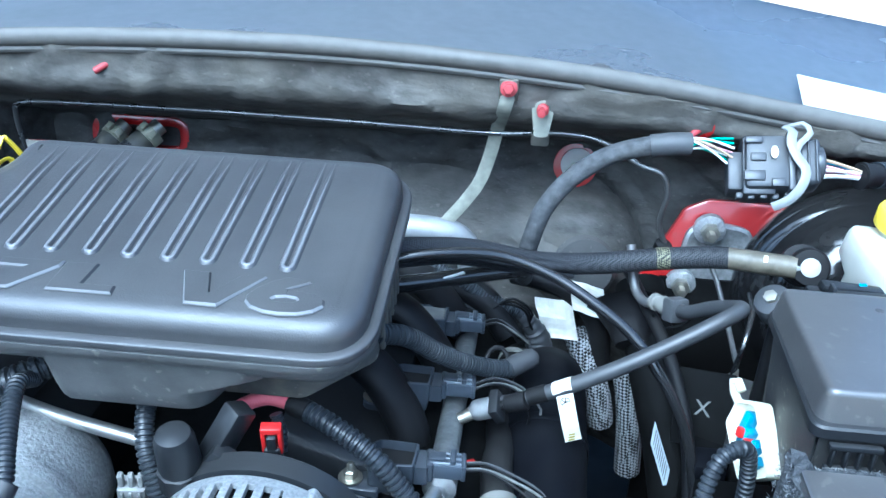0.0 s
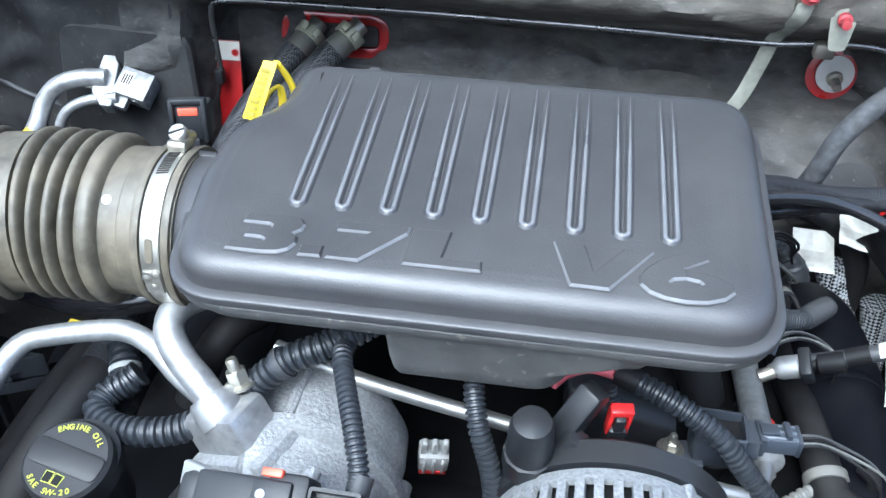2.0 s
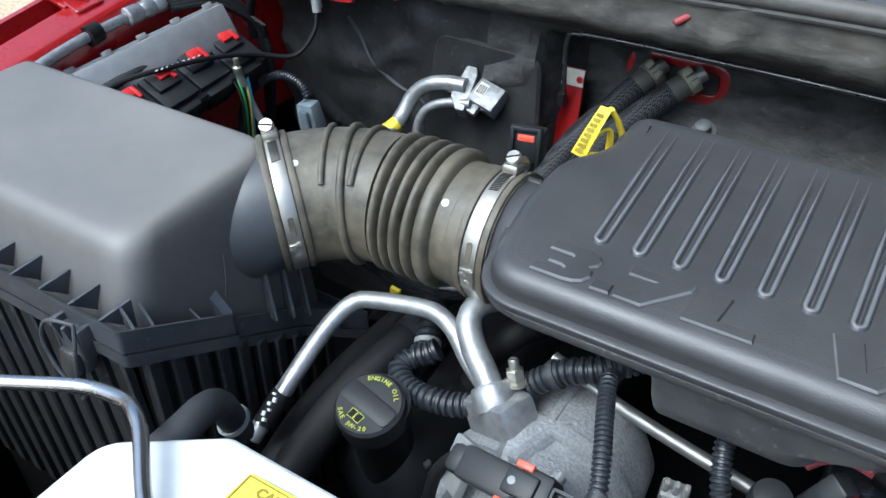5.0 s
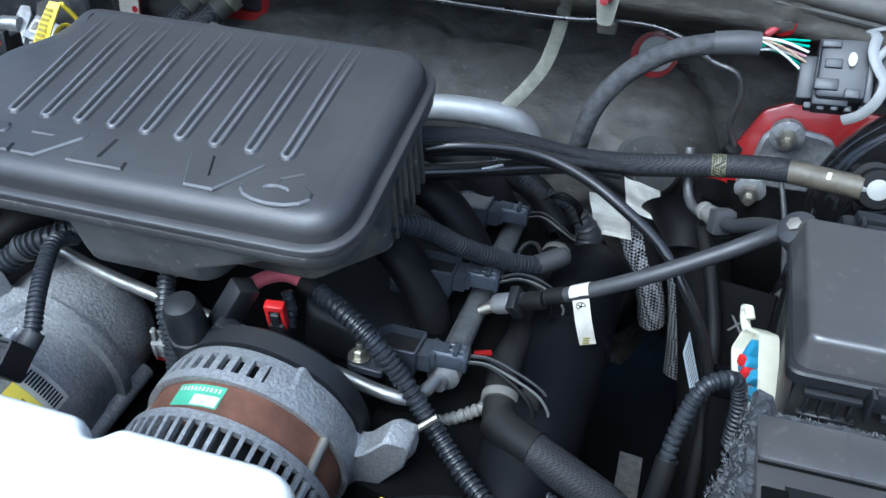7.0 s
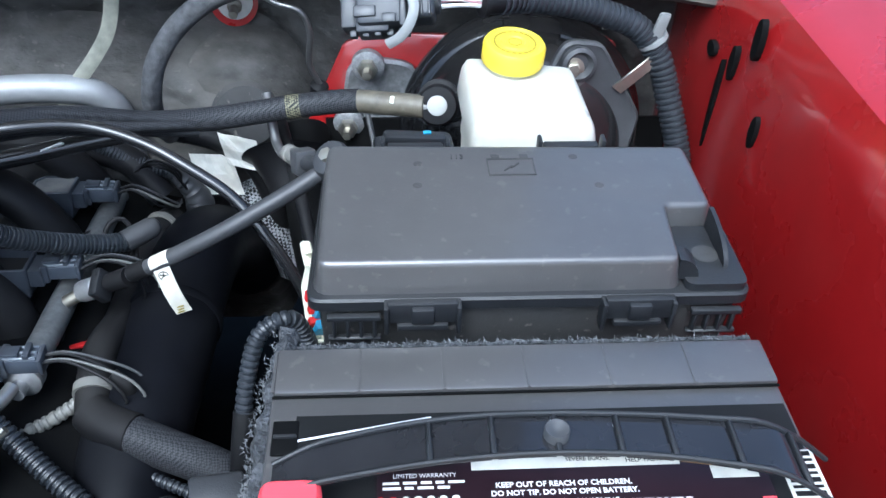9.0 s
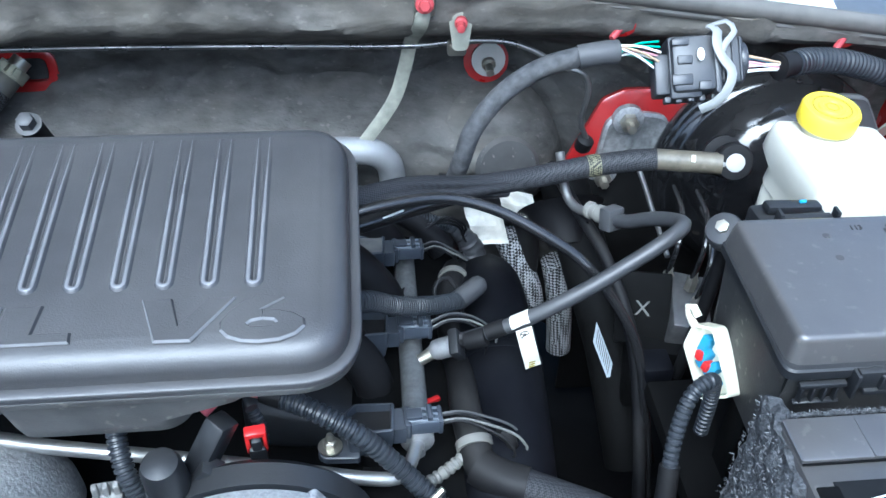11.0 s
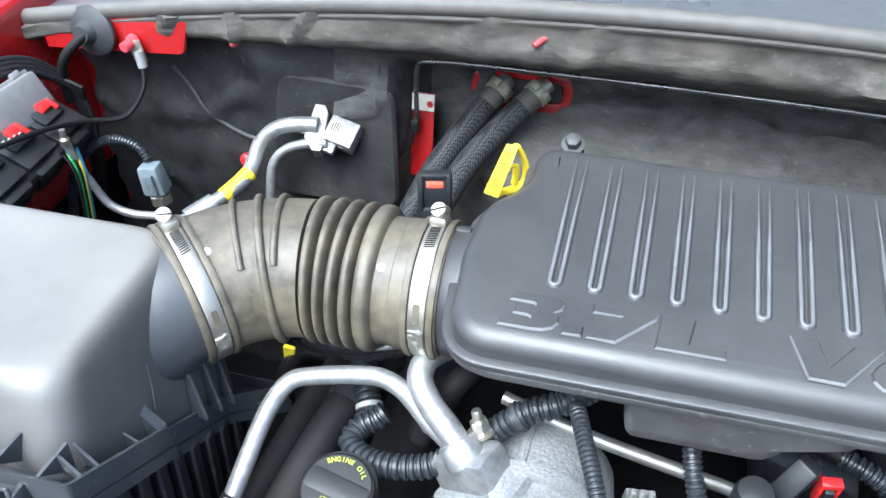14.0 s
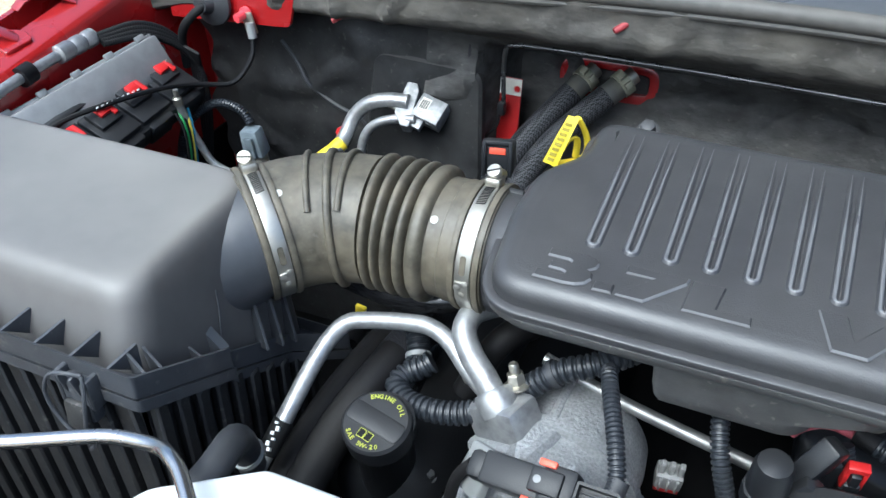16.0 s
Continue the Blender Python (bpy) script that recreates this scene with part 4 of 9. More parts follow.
# ---- the depths of the bay: near-black forms with the shade put into their colour ----
def depths():
    blk = thing("engine_block", (-0.2, 0.62, 0.3), "near-black engine block between the cylinder heads", "engine")
    part("crankcase", rbox((0.42, 0.42, 0.36), pose(-0.23, 0.64, 0.5), 0.03), DEPTH_BLACK, blk)
    part("head", rbox((0.14, 0.44, 0.1), pose(-0.05, 0.63, 0.665, 0, 20), 0.02), DEPTH_BLACK, blk)
    part("head", rbox((0.16, 0.42, 0.1), pose(-0.44, 0.62, 0.66, 0, -20), 0.02), DEPTH_BLACK, blk)
    # cam covers: long rounded black lids
    o = rounded([(-0.052, -0.2), (0.052, -0.2), (0.052, 0.2), (-0.052, 0.2)], 0.03, 6)
    v = thing("air_duct", (0.05, 0.62, 0.6), "smooth matt black duct along the cylinder head", "duct")
    part("mouth_flange", lathe([(0.0415, -0.005), (0.0438, -0.005), (0.0445, -0.004), (0.0445, 0.004), (0.0438, 0.005), (0.0415, 0.005)], frame_of((0.0405, 0.64, 0.6962), (-0.003, -0.08, 0)), 48), DUCT, v)
    part("duct", pipe([(0.06, 0.9, 0.54), (0.056, 0.87, 0.59), (0.05, 0.82, 0.642), (0.045, 0.765, 0.678), (0.042, 0.69, 0.695), (0.039, 0.6, 0.696), (0.032, 0.5, 0.687), (0.03, 0.43, 0.65), (0.03, 0.4, 0.58)], 0.0425, 40), DUCT, v)
    for m, n in ((pose(-0.53, 0.6, 0.69, 0, -18, -2), "left"),):
        v = thing("cam_cover", m.translation, "smooth black plastic cam cover on the cylinder head", "cam cover", "cam covers")
        part("lid", layers([(o, -0.05), (o, 0.01), (inset(o, 0.008), 0.032), (inset(o, 0.022), 0.048), (inset(o, 0.038), 0.055)], m), PLASTIC, v)
        for y in (-0.17, -0.06, 0.06, 0.17):
            part("bolt", bolt(m @ Vector((0.046, y, 0.012)), (0.3, 0, 1), 0.005), DULL_STEEL, v)
    fc = thing("timing_cover", (-0.05, 0.42, 0.5), "black front timing cover below the alternator bracket", "timing cover")
    part("cover", quad_loft([[(-0.2, 0.38, 0.45), (0.1, 0.38, 0.45), (0.1, 0.45, 0.45), (-0.2, 0.45, 0.45)], [(-0.2, 0.39, 0.69), (0.085, 0.385, 0.69), (0.085, 0.46, 0.7), (-0.2, 0.46, 0.7)]], bevel=0.02), PLASTIC, fc)
    # added near-black under-body that closes the bay from below and keeps gaps dark
    def tray(u, v):
        x, y = -1.1 + 1.67 * u, 0.02 + 1.28 * v
        return (x, y, 0.36 + 0.02 * noise.noise(Vector((x * 6, y * 6, 0))))
    b = bmesh.new()
    n = 110
    g = [[b.verts.new(tray(i / n, j / n)) for j in range(n + 1)] for i in range(n + 1)]
    for i in range(n):
        for j in range(n):
            x, y, _ = tray((i + 0.5) / n, (j + 0.5) / n)
            if not (0.116 + 0.012 * noise.noise(Vector((0, y * 30, 2))) < x < 0.146 + 0.008 * noise.noise(Vector((3, y * 40, 0))) and 0.71 < y < 0.815):
                b.faces.new((g[i][j], g[i + 1][j], g[i + 1][j + 1], g[i][j + 1]))
    whole("bay_floor", b, DEPTH_BLACK, "near-black sheet added to close the bottom of the engine bay", "splash tray", "structure")

    # unseen front wall, added to keep daylight out of the bay
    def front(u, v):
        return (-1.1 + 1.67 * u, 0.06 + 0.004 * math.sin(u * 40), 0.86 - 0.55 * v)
    whole("wall_front", sheet(front, 40, 8, 0.02), DEPTH_BLACK, "near-black unseen wall added to close the front of the bay", "radiator", "structure")
    stand = thing("battery_tray", (0.32, 0.4, 0.45), "black steel tray and bracket under battery and fuse box", "battery tray")
    part("plate", rbox((0.3, 0.36, 0.02), pose(0.325, 0.42, 0.708), 0.004), DEPTH_BLACK, stand)
    part("leg", rbox((0.05, 0.3, 0.36), pose(0.45, 0.42, 0.53), 0.006), DEPTH_BLACK, stand)
    part("leg", rbox((0.26, 0.03, 0.16), pose(0.34, 0.5, 0.72 + 0.06), 0.004), DEPTH_BLACK, stand)
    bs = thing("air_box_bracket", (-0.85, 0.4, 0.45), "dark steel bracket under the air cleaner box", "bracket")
    part("plate", rbox((0.3, 0.2, 0.26), pose(-0.85, 0.4, 0.475), 0.01), DEPTH_BLACK, bs)
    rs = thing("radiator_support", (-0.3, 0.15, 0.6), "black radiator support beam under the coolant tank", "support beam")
    part("beam", rbox((0.72, 0.12, 0.2), pose(-0.27, 0.14, 0.6), 0.01), DEPTH_BLACK, rs)
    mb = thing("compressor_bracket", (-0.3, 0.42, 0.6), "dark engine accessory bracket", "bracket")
    part("plate", rbox((0.36, 0.16, 0.24), pose(-0.28, 0.44, 0.57), 0.02), DEPTH_BLACK, mb)


def intake_runners():
    r = thing("intake_manifold", (-0.08, 0.82, 0.72), "black plastic intake runners behind the coils", "intake manifold")
    for k, (a, b) in enumerate((((-0.15, 0.72, 0.81), (-0.06, 0.70, 0.72)), ((-0.15, 0.79, 0.81), (-0.05, 0.80, 0.71)), ((-0.15, 0.64, 0.80), (-0.08, 0.60, 0.70)))):
        a, b = Vector(a), Vector(b)
        part("runner", pipe([a, a.lerp(b, 0.4) + Vector((0.008, 0, 0.02)), a.lerp(b, 0.75) + Vector((0.012, 0, 0.008)), b], 0.021, 20, 0.8), RUBBER, r)
    part("plenum", quad_loft([[(-0.2, 0.56, 0.7), (0.02, 0.56, 0.66), (0.06, 0.9, 0.64), (-0.2, 0.9, 0.68)], [(-0.2, 0.57, 0.755), (-0.1, 0.58, 0.715), (0.03, 0.87, 0.69), (-0.2, 0.87, 0.755)]], bevel=0.012), PLASTIC, r)
    part("rear_duct", pipe([(-0.14, 0.83, 0.775), (-0.08, 0.835, 0.765), (-0.03, 0.83, 0.745), (0.0, 0.815, 0.71)], 0.016, 16), RUBBER, r)


def alternator():
    a = thing("alternator", (-0.168, 0.39, 0.68), "cast aluminium alternator with slotted housing and rusty stator core", "alternator")
    m = frame_of((-0.168, 0.385, 0.752), (0, 1, 0.1))
    part("stator_core", lathe([(0, -0.016), (0.0775, -0.016), (0.0775, 0.02), (0, 0.02)], m, 64), COPPER, a, "rust-brown laminated stator core")
    def drum(rows, first, last, start=0, count=40, gap=0.5):
        """A cast drum; between the first and last degree its middle band is pierced by slots."""
        b = bmesh.new()
        n = count * 6
        g = [[b.verts.new((r * math.cos(2 * math.pi * i / n), r * math.sin(2 * math.pi * i / n), z)) for i in range(n)] for z, r in rows]
        for j in range(len(rows) - 1):
            for i in range(n):
                deg = 360 * (i + 0.5) / n - 360
                if j == start and first < deg < last and i % 6 < gap * 6:
                    continue
                b.faces.new((g[j][i], g[j][(i + 1) % n], g[j + 1][(i + 1) % n], g[j + 1][i]))
        bmesh.ops.recalc_face_normals(b, faces=b.faces)
        bmesh.ops.solidify(b, geom=b.faces[:], thickness=0.005)
        bmesh.ops.transform(b, matrix=m, verts=b.verts)
        return b
    part("rear_housing", drum([(0.016, 0.083), (0.024, 0.083), (0.04, 0.0815), (0.049, 0.079), (0.053, 0.07), (0.054, 0.03)], -175, -72, 1, 44, 0.5), ALUMINIUM, a, "cast rear housing with cooling slots")
    part("front_housing", drum([(-0.012, 0.083), (-0.02, 0.084), (-0.047, 0.082), (-0.056, 0.078), (-0.066, 0.062), (-0.069, 0.02)], -178, -4, 1, 54, 0.66), ALUMINIUM, a, "cast front housing with cooling slots")
    part("winding", lathe([(0.069, -0.05), (0.07, 0.045)], m, 40), BLACK_INK, a)
    part("rear_cover", lathe([(0.072, 0.05), (0.081, 0.052), (0.082, 0.068), (0.074, 0.075), (0, 0.077)], m, 48), PLASTIC, a, "black plastic rear cover with moulded numbers")
    part("moulding_mark", letters("2602029J05", 0.0062, m @ Matrix.Rotation(radians(95), 4, "Z") @ Matrix.Translation((0.0822, 0.0, 0.0605)) @ Matrix.Rotation(radians(90), 4, "Y") @ Matrix.Rotation(radians(90), 4, "Z"), 0.0002), GREY_LIGHT, a)
    # label strip bent over the core
    def strip(a0, a1, z0, z1, r):
        def f(u, v):
            ang = radians(a0 + (a1 - a0) * u)
            return m @ Vector((r * math.cos(ang), r * math.sin(ang), z0 + (z1 - z0) * v))
        return sheet(f, 14, 2)
    lab = part("rating_label", strip(-117, -88, -0.006, 0.013, 0.0781), GREEN_LABEL, a, "green and white rating label")
    part("label_panel", strip(-104, -89, -0.005, 0.004, 0.0784), PAPER, lab)
    for k in range(11):
        part("print_bar", strip(-115.5 + k * 2.4, -114.3 + k * 2.4, 0.007, 0.0105, 0.0785), PAPER, lab)
    for deg in (-28, -165, 60):  # through bolts
        ang = radians(deg)
        p = [m @ Vector((0.079 * math.cos(ang), 0.079 * math.sin(ang), z)) for z in (-0.035, 0.025)]
        part("through_bolt", pipe(p, 0.0042, 10), STEEL, a)
    o = rounded([(-0.15, 0.8), (-0.118, 0.705), (-0.088, 0.7), (-0.05, 0.74), (-0.043, 0.764), (-0.062, 0.772), (-0.085, 0.752), (-0.1, 0.775), (-0.126, 0.83)], [0.006, 0.01, 0.012, 0.008, 0.008, 0.008, 0.008, 0.01, 0.006], 5)
    part("mounting_arm", layers([(o, -0.012), (o, 0.01), (inset(o, 0.0015), 0.012)], Matrix(((1, 0, 0, 0), (0.28, 0, -1, 0.453), (0, 1, 0, 0), (0, 0, 0, 1)))), ALUMINIUM, a, "cast arm with bolt boss")
    part("boss", lathe([(0.0, -0.02), (0.014, -0.02), (0.015, 0.0), (0.013, 0.003), (0, 0.003)], frame_of((-0.058, 0.44, 0.754), (0.15, -0.8, 0.6)), 24), ALUMINIUM, a)
    part("mounting_bolt", bolt((-0.0575, 0.437, 0.757), (0.15, -0.8, 0.6), 0.0085), DULL_STEEL, a)
    part("stud", pipe([(-0.05, 0.45, 0.757), (-0.032, 0.46, 0.77)], 0.003, 8), STEEL, a)


def compressor():
    c = thing("ac_compressor", (-0.36, 0.43, 0.66), "cast aluminium air conditioning compressor with manifold block", "compressor")
    m = frame_of((-0.386, 0.425, 0.737), (0.05, 1, 0.08)) @ Matrix.Diagonal((0.92, 0.97, 1, 1))
    b = lathe([(0, -0.1), (0.05, -0.1), (0.066, -0.088), (0.071, -0.03), (0.073, -0.02), (0.073, 0.005), (0.071, 0.012), (0.072, 0.06), (0.068, 0.085), (0.056, 0.1), (0.03, 0.106), (0, 0.106)], m, 56)
    for v in b.verts:
        v.co += Vector((1, 0.3, 0.6)) * 0.002 * noise.noise(v.co * 22)
    part("housing", b, ALUMINIUM, c)
    for deg in (-25, 165, 230):
        ang = radians(deg)
        p = [m @ Vector((0.074 * math.cos(ang), -0.074 * math.sin(ang), z)) for z in (-0.06, 0.0, 0.06)]
        part("boss", pipe(p, 0.0095, 12), ALUMINIUM, c)
        part("bolt", bolt(p[0], (0, -1, 0), 0.005), STEEL, c)
    for deg in (98,):
        ang = radians(deg)
        part("casting_rib", pipe([m @ Vector((0.071 * math.cos(ang), -0.071 * math.sin(ang), z)) for z in (-0.085, -0.03, 0.02, 0.08)], 0.0042, 8), ALUMINIUM, c)
    part("casting_flange", lathe([(0.068, 0.022), (0.079, 0.024), (0.079, 0.034), (0.068, 0.036)], m, 48), ALUMINIUM, c)
    blk = frame_of((-0.431, 0.445, 0.806), (-0.42, 0.15, 0.9), (0.85, -0.3, 0.4))
    part("manifold_block", rbox((0.056, 0.036, 0.034), blk, 0.006), ALU_TUBE, c, "pale machined manifold block")
    part("pipe_socket", lathe([(0.0, -0.004), (0.0165, -0.004), (0.0175, 0.0), (0.0175, 0.014), (0.0155, 0.017), (0.011, 0.0175)], frame_of((-0.434, 0.4425, 0.8155), (-0.6, 0.5, 0.55)), 28), ALU_TUBE, c)
    part("manifold_flange", rbox((0.075, 0.05, 0.02), blk @ pose(0.006, -0.002, -0.022), 0.006), ALUMINIUM, c)
    part("manifold_flange", rbox((0.05, 0.06, 0.05), pose(-0.4, 0.435, 0.785, 10, 20, 10), 0.012), ALUMINIUM, c)
    for at, ax in (((-0.427, 0.462, 0.828), (-0.3, 0.2, 1)), ((-0.47, 0.475, 0.812), (-0.5, -0.1, 1))):
        k = frame_of(at, ax)
        part("manifold_bolt", lathe([(0, 0), (0.0115, 0), (0.0115, 0.002), (0.008, 0.003)], k, 20, lathe([(0.0078, 0.002), (0.0078, 0.011), (0.0066, 0.0125), (0, 0.0125)], k, 6)), STEEL, c)
        part("stud", lathe([(0.0042, 0.01), (0.0042, 0.02), (0.0034, 0.0215), (0, 0.0215)], k, 12), STEEL, c)
    part("fitting", pipe([(-0.376, 0.405, 0.81), (-0.386, 0.36, 0.8)], 0.006, 10), ALUMINIUM, c)
    part("fitting", pipe([(-0.362, 0.41, 0.814), (-0.37, 0.365, 0.806)], 0.006, 10), ALUMINIUM, c)
    def strip(a0, a1, z0, z1, r):
        def f(u, v):
            ang = radians(a0 + (a1 - a0) * u)
            return m @ Vector((r * math.cos(ang), -r * math.sin(ang), z0 + (z1 - z0) * v))
        return sheet(f, 10, 2)
    lab = part("label", strip(22, 56, -0.062, -0.04, 0.0728), YELLOW_LABEL, c, "yellow and white warning label")
    part("label_panel", strip(22, 56, -0.04, -0.02, 0.0734), PAPER, lab)
    for k in range(12):
        part("print_bar", strip(25 + k * 2.4, 26.3 + k * 2.4, -0.036, -0.024, 0.0741), BLACK_INK, lab)
    for k in range(4):
        part("print_bar", strip(26 + k * 5, 29.5 + k * 5, -0.054, -0.046, 0.0733), OLIVE_INK, lab)
    part("bracket", quad_loft([[(-0.444, 0.372, 0.8), (-0.424, 0.36, 0.8), (-0.418, 0.364, 0.795), (-0.438, 0.377, 0.795)], [(-0.436, 0.388, 0.838), (-0.412, 0.376, 0.846), (-0.407, 0.38, 0.842), (-0.431, 0.392, 0.834)]], bevel=0.002), GREY_LIGHT, c)
    part("clutch_rim", lathe([(0.02, -0.012), (0.06, -0.012), (0.064, -0.006), (0.064, 0.006), (0.06, 0.012), (0.02, 0.012)], frame_of((-0.4, 0.305, 0.755), (0.05, -1, -0.08)), 40), RUBBER, c)
    # its plug
    p = thing("compressor_plug", (-0.375, 0.37, 0.82), "black harness connector with orange locking tab", "connector", "harness plugs")
    pm = frame_of((-0.3725, 0.3675, 0.8365), (-0.1, -0.5, 0.86), (0.109, -0.015, 0.021))
    part("body", rbox((0.07, 0.025, 0.02), pm @ pose(-0.012, 0, 0), 0.003), PLASTIC, p)
    part("collar", rbox((0.026, 0.031, 0.027), pm @ pose(0.012, 0.001, 0.001), 0.004), PLASTIC, p)
    part("backshell", rbox((0.02, 0.022, 0.018), pm @ pose(-0.05, 0, -0.004), 0.005), PLASTIC, p)
    o = rounded([(-0.016, -0.013), (0.016, -0.013), (0.016, 0.013), (-0.016, 0.013)], 0.003, 3)
    mouth = pm @ pose(0.04, -0.002, 0.0)
    part("mouth", layers([(o, -0.014), (o, 0.012), (inset(o, 0.0022), 0.012), (inset(o, 0.0026), 0.004)], mouth), PLASTIC, p, "open-topped socket")
    for q in (-0.007, 0.0, 0.007):
        part("rib", rbox((0.028, 0.002, 0.002), mouth @ pose(0, q, 0.0048), 0.0005, 1), PLASTIC, p)
    part("latch", rbox((0.024, 0.018, 0.007), pm @ pose(0.004, 0.002, 0.0145), 0.002), PLASTIC, p)
    part("locking_tab", rbox((0.015, 0.006, 0.008), pm @ pose(-0.004, -0.014, 0.007), 0.001), ORANGE_RED, p, "orange-red locking tab")
    part("locking_tab", rbox((0.013, 0.005, 0.006), pm @ pose(0.002, 0.015, 0.014), 0.001), ORANGE_RED, p, "orange-red locking tab")
    part("slot", rbox((0.005, 0.0065, 0.004), pm @ pose(-0.003, -0.0144, 0.009), 0), BLACK_INK, p)
    part("paint_dot", lathe([(0.003, 0), (0, 0.0004)], pm @ pose(-0.002, 0.002, 0.0181), 12), GREY_LIGHT, p)
    part("wire", pipe([pm @ Vector((-0.058, 0, -0.004)), (-0.442, 0.37, 0.81), (-0.448, 0.36, 0.77)], 0.005, 10), RUBBER, p)


# ---- pipes, hoses and looms ----
def hose(name, points, r, mat, label, category="hose", group="", kind="pipe", **kw):
    t = thing(name, points[0], label, category, group)
    bm = corrugated(points, r, **kw) if kind == "loom" else pipe(points, r, **kw)
    part("sleeve" if kind == "loom" else "hose_body", bm, mat, t)
    return t


def cable_tie(at, axis, r, parent=None, mat=GREY_LIGHT):
    m = frame_of(at, axis)
    return lathe([(r, -0.0022), (r + 0.0015, -0.0022), (r + 0.0015, 0.0022), (r, 0.0022)], m, 20)


def lines():
    t = hose("ac_discharge_pipe", [(-0.622, 0.352, 0.752), (-0.612, 0.385, 0.783), (-0.607, 0.43, 0.81), (-0.602, 0.455, 0.824), (-0.592, 0.472, 0.833), (-0.575, 0.477, 0.837), (-0.535, 0.482, 0.844), (-0.515, 0.482, 0.846), (-0.495, 0.476, 0.842), (-0.47, 0.463, 0.826), (-0.445, 0.455, 0.81)], 0.0078, ALU_TUBE, "bright aluminium air conditioning pipe with bends", "pipe", sides=16)
    part("label_sleeve", pipe([(-0.618, 0.363, 0.7625), (-0.6115, 0.386, 0.784)], 0.0092, 16), BLACK_INK, t, "black label wrapped round the pipe")
    for k in range(7):
        part("print_bar", rbox((0.003, 0.002 + 0.001 * (k % 3), 0.005), pose(-0.616 + 0.003 * (k % 2) + 0.0006 * k, 0.3575 + 0.0034 * k, 0.769 + 0.0032 * k, 35, 0, 8), 0), WHITE_INK, t)
    t = hose("ac_suction_pipe", [(-0.462, 0.545, 0.84), (-0.474, 0.52, 0.853), (-0.483, 0.498, 0.858), (-0.483, 0.482, 0.853), (-0.47, 0.467, 0.842), (-0.452, 0.455, 0.832), (-0.433, 0.441, 0.818)], 0.0108, ALU_TUBE, "thick aluminium suction pipe into the compressor manifold", "pipe", sides=18)
    part("collar", lathe([(0.011, 0), (0.014, 0.001), (0.014, 0.006), (0.011, 0.007)], frame_of((-0.4385, 0.445, 0.8225), (-0.72, 0.55, 0.5)), 20), ALU_TUBE, t)
    hose("ac_rubber_hose", [(-0.447, 0.555, 0.81), (-0.46, 0.53, 0.815), (-0.47, 0.515, 0.805), (-0.49, 0.5, 0.76)], 0.013, RUBBER, "black rubber hose beside the suction pipe")
    t = hose("coolant_loom", [(-0.514, 0.481, 0.806), (-0.52, 0.476, 0.802), (-0.532, 0.468, 0.797), (-0.536, 0.454, 0.793), (-0.522, 0.442, 0.792), (-0.495, 0.437, 0.795), (-0.462, 0.443, 0.8), (-0.425, 0.465, 0.82), (-0.396, 0.478, 0.842), (-0.37, 0.486, 0.852), (-0.33, 0.52, 0.86)], 0.0108, LOOM, "black corrugated loom curling round the compressor", "wiring loom", "looms", "loom", pitch=0.0058)
    part("tie", cable_tie((-0.4, 0.4765, 0.839), (0.75, 0.3, 0.55), 0.011), RUBBER_GREY, t)
    t = hose("breather_hose", [(-0.556, 0.565, 0.8), (-0.551, 0.535, 0.805), (-0.542, 0.51, 0.803), (-0.533, 0.492, 0.794), (-0.532, 0.474, 0.789)], 0.0112, LOOM, "short corrugated breather hose with grey clamp", "hose", "", "loom", pitch=0.006)
    part("clamp", cable_tie((-0.5332, 0.493, 0.7945), (0.35, -0.75, -0.4), 0.0108), GREY_LIGHT, t)
    t = hose("radiator_hose", [(-0.545, 0.58, 0.77), (-0.556, 0.53, 0.78), (-0.565, 0.48, 0.775), (-0.578, 0.42, 0.757), (-0.59, 0.36, 0.72), (-0.598, 0.31, 0.67)], 0.0185, RUBBER, "fat black rubber hose beside the oil cap", sides=20)
    part("braided_end", pipe([(-0.545, 0.58, 0.77), (-0.556, 0.53, 0.78), (-0.561, 0.5, 0.7785)], 0.0192, 20), BRAID, t, "braided sleeve over the hose end")
    hose("radiator_hose", [(-0.59, 0.58, 0.755), (-0.6, 0.5, 0.755), (-0.612, 0.42, 0.735), (-0.622, 0.34, 0.69)], 0.015, RUBBER, "black rubber hose in the shade beside the air box", sides=16)
    t = hose("vacuum_hose", [(-0.74, 0.56, 0.79), (-0.69, 0.55, 0.815), (-0.65, 0.541, 0.827), (-0.61, 0.531, 0.829), (-0.565, 0.524, 0.831), (-0.525, 0.524, 0.84), (-0.48, 0.55, 0.848)], 0.0125, GLOSS_BLACK, "glossy black hose with white print under the intake tube", sides=18)
    for k in range(6):
        part("print_bar", rbox((0.004, 0.006, 0.001), frame_of((-0.651 + 0.0058 * k, 0.5335 - 0.0014 * k, 0.8375 + 0.0006 * k), (-0.1, -0.55, 0.83), (0.97, -0.22, 0.05)), 0), WHITE_INK, t)
    # loom down onto the compressor
    t = hose("compressor_loom", [(-0.358, 0.49, 0.85), (-0.354, 0.466, 0.864), (-0.345, 0.44, 0.862), (-0.333, 0.41, 0.852), (-0.326, 0.388, 0.838), (-0.331, 0.372, 0.828)], 0.0068, LOOM, "thin corrugated loom hanging over the compressor", "wiring loom", "looms", "loom", pitch=0.0036)
    part("tape", pipe([(-0.324, 0.392, 0.84), (-0.328, 0.374, 0.828), (-0.336, 0.362, 0.823)], 0.0078, 12), RUBBER_GREY, t, "grey tape at the end")
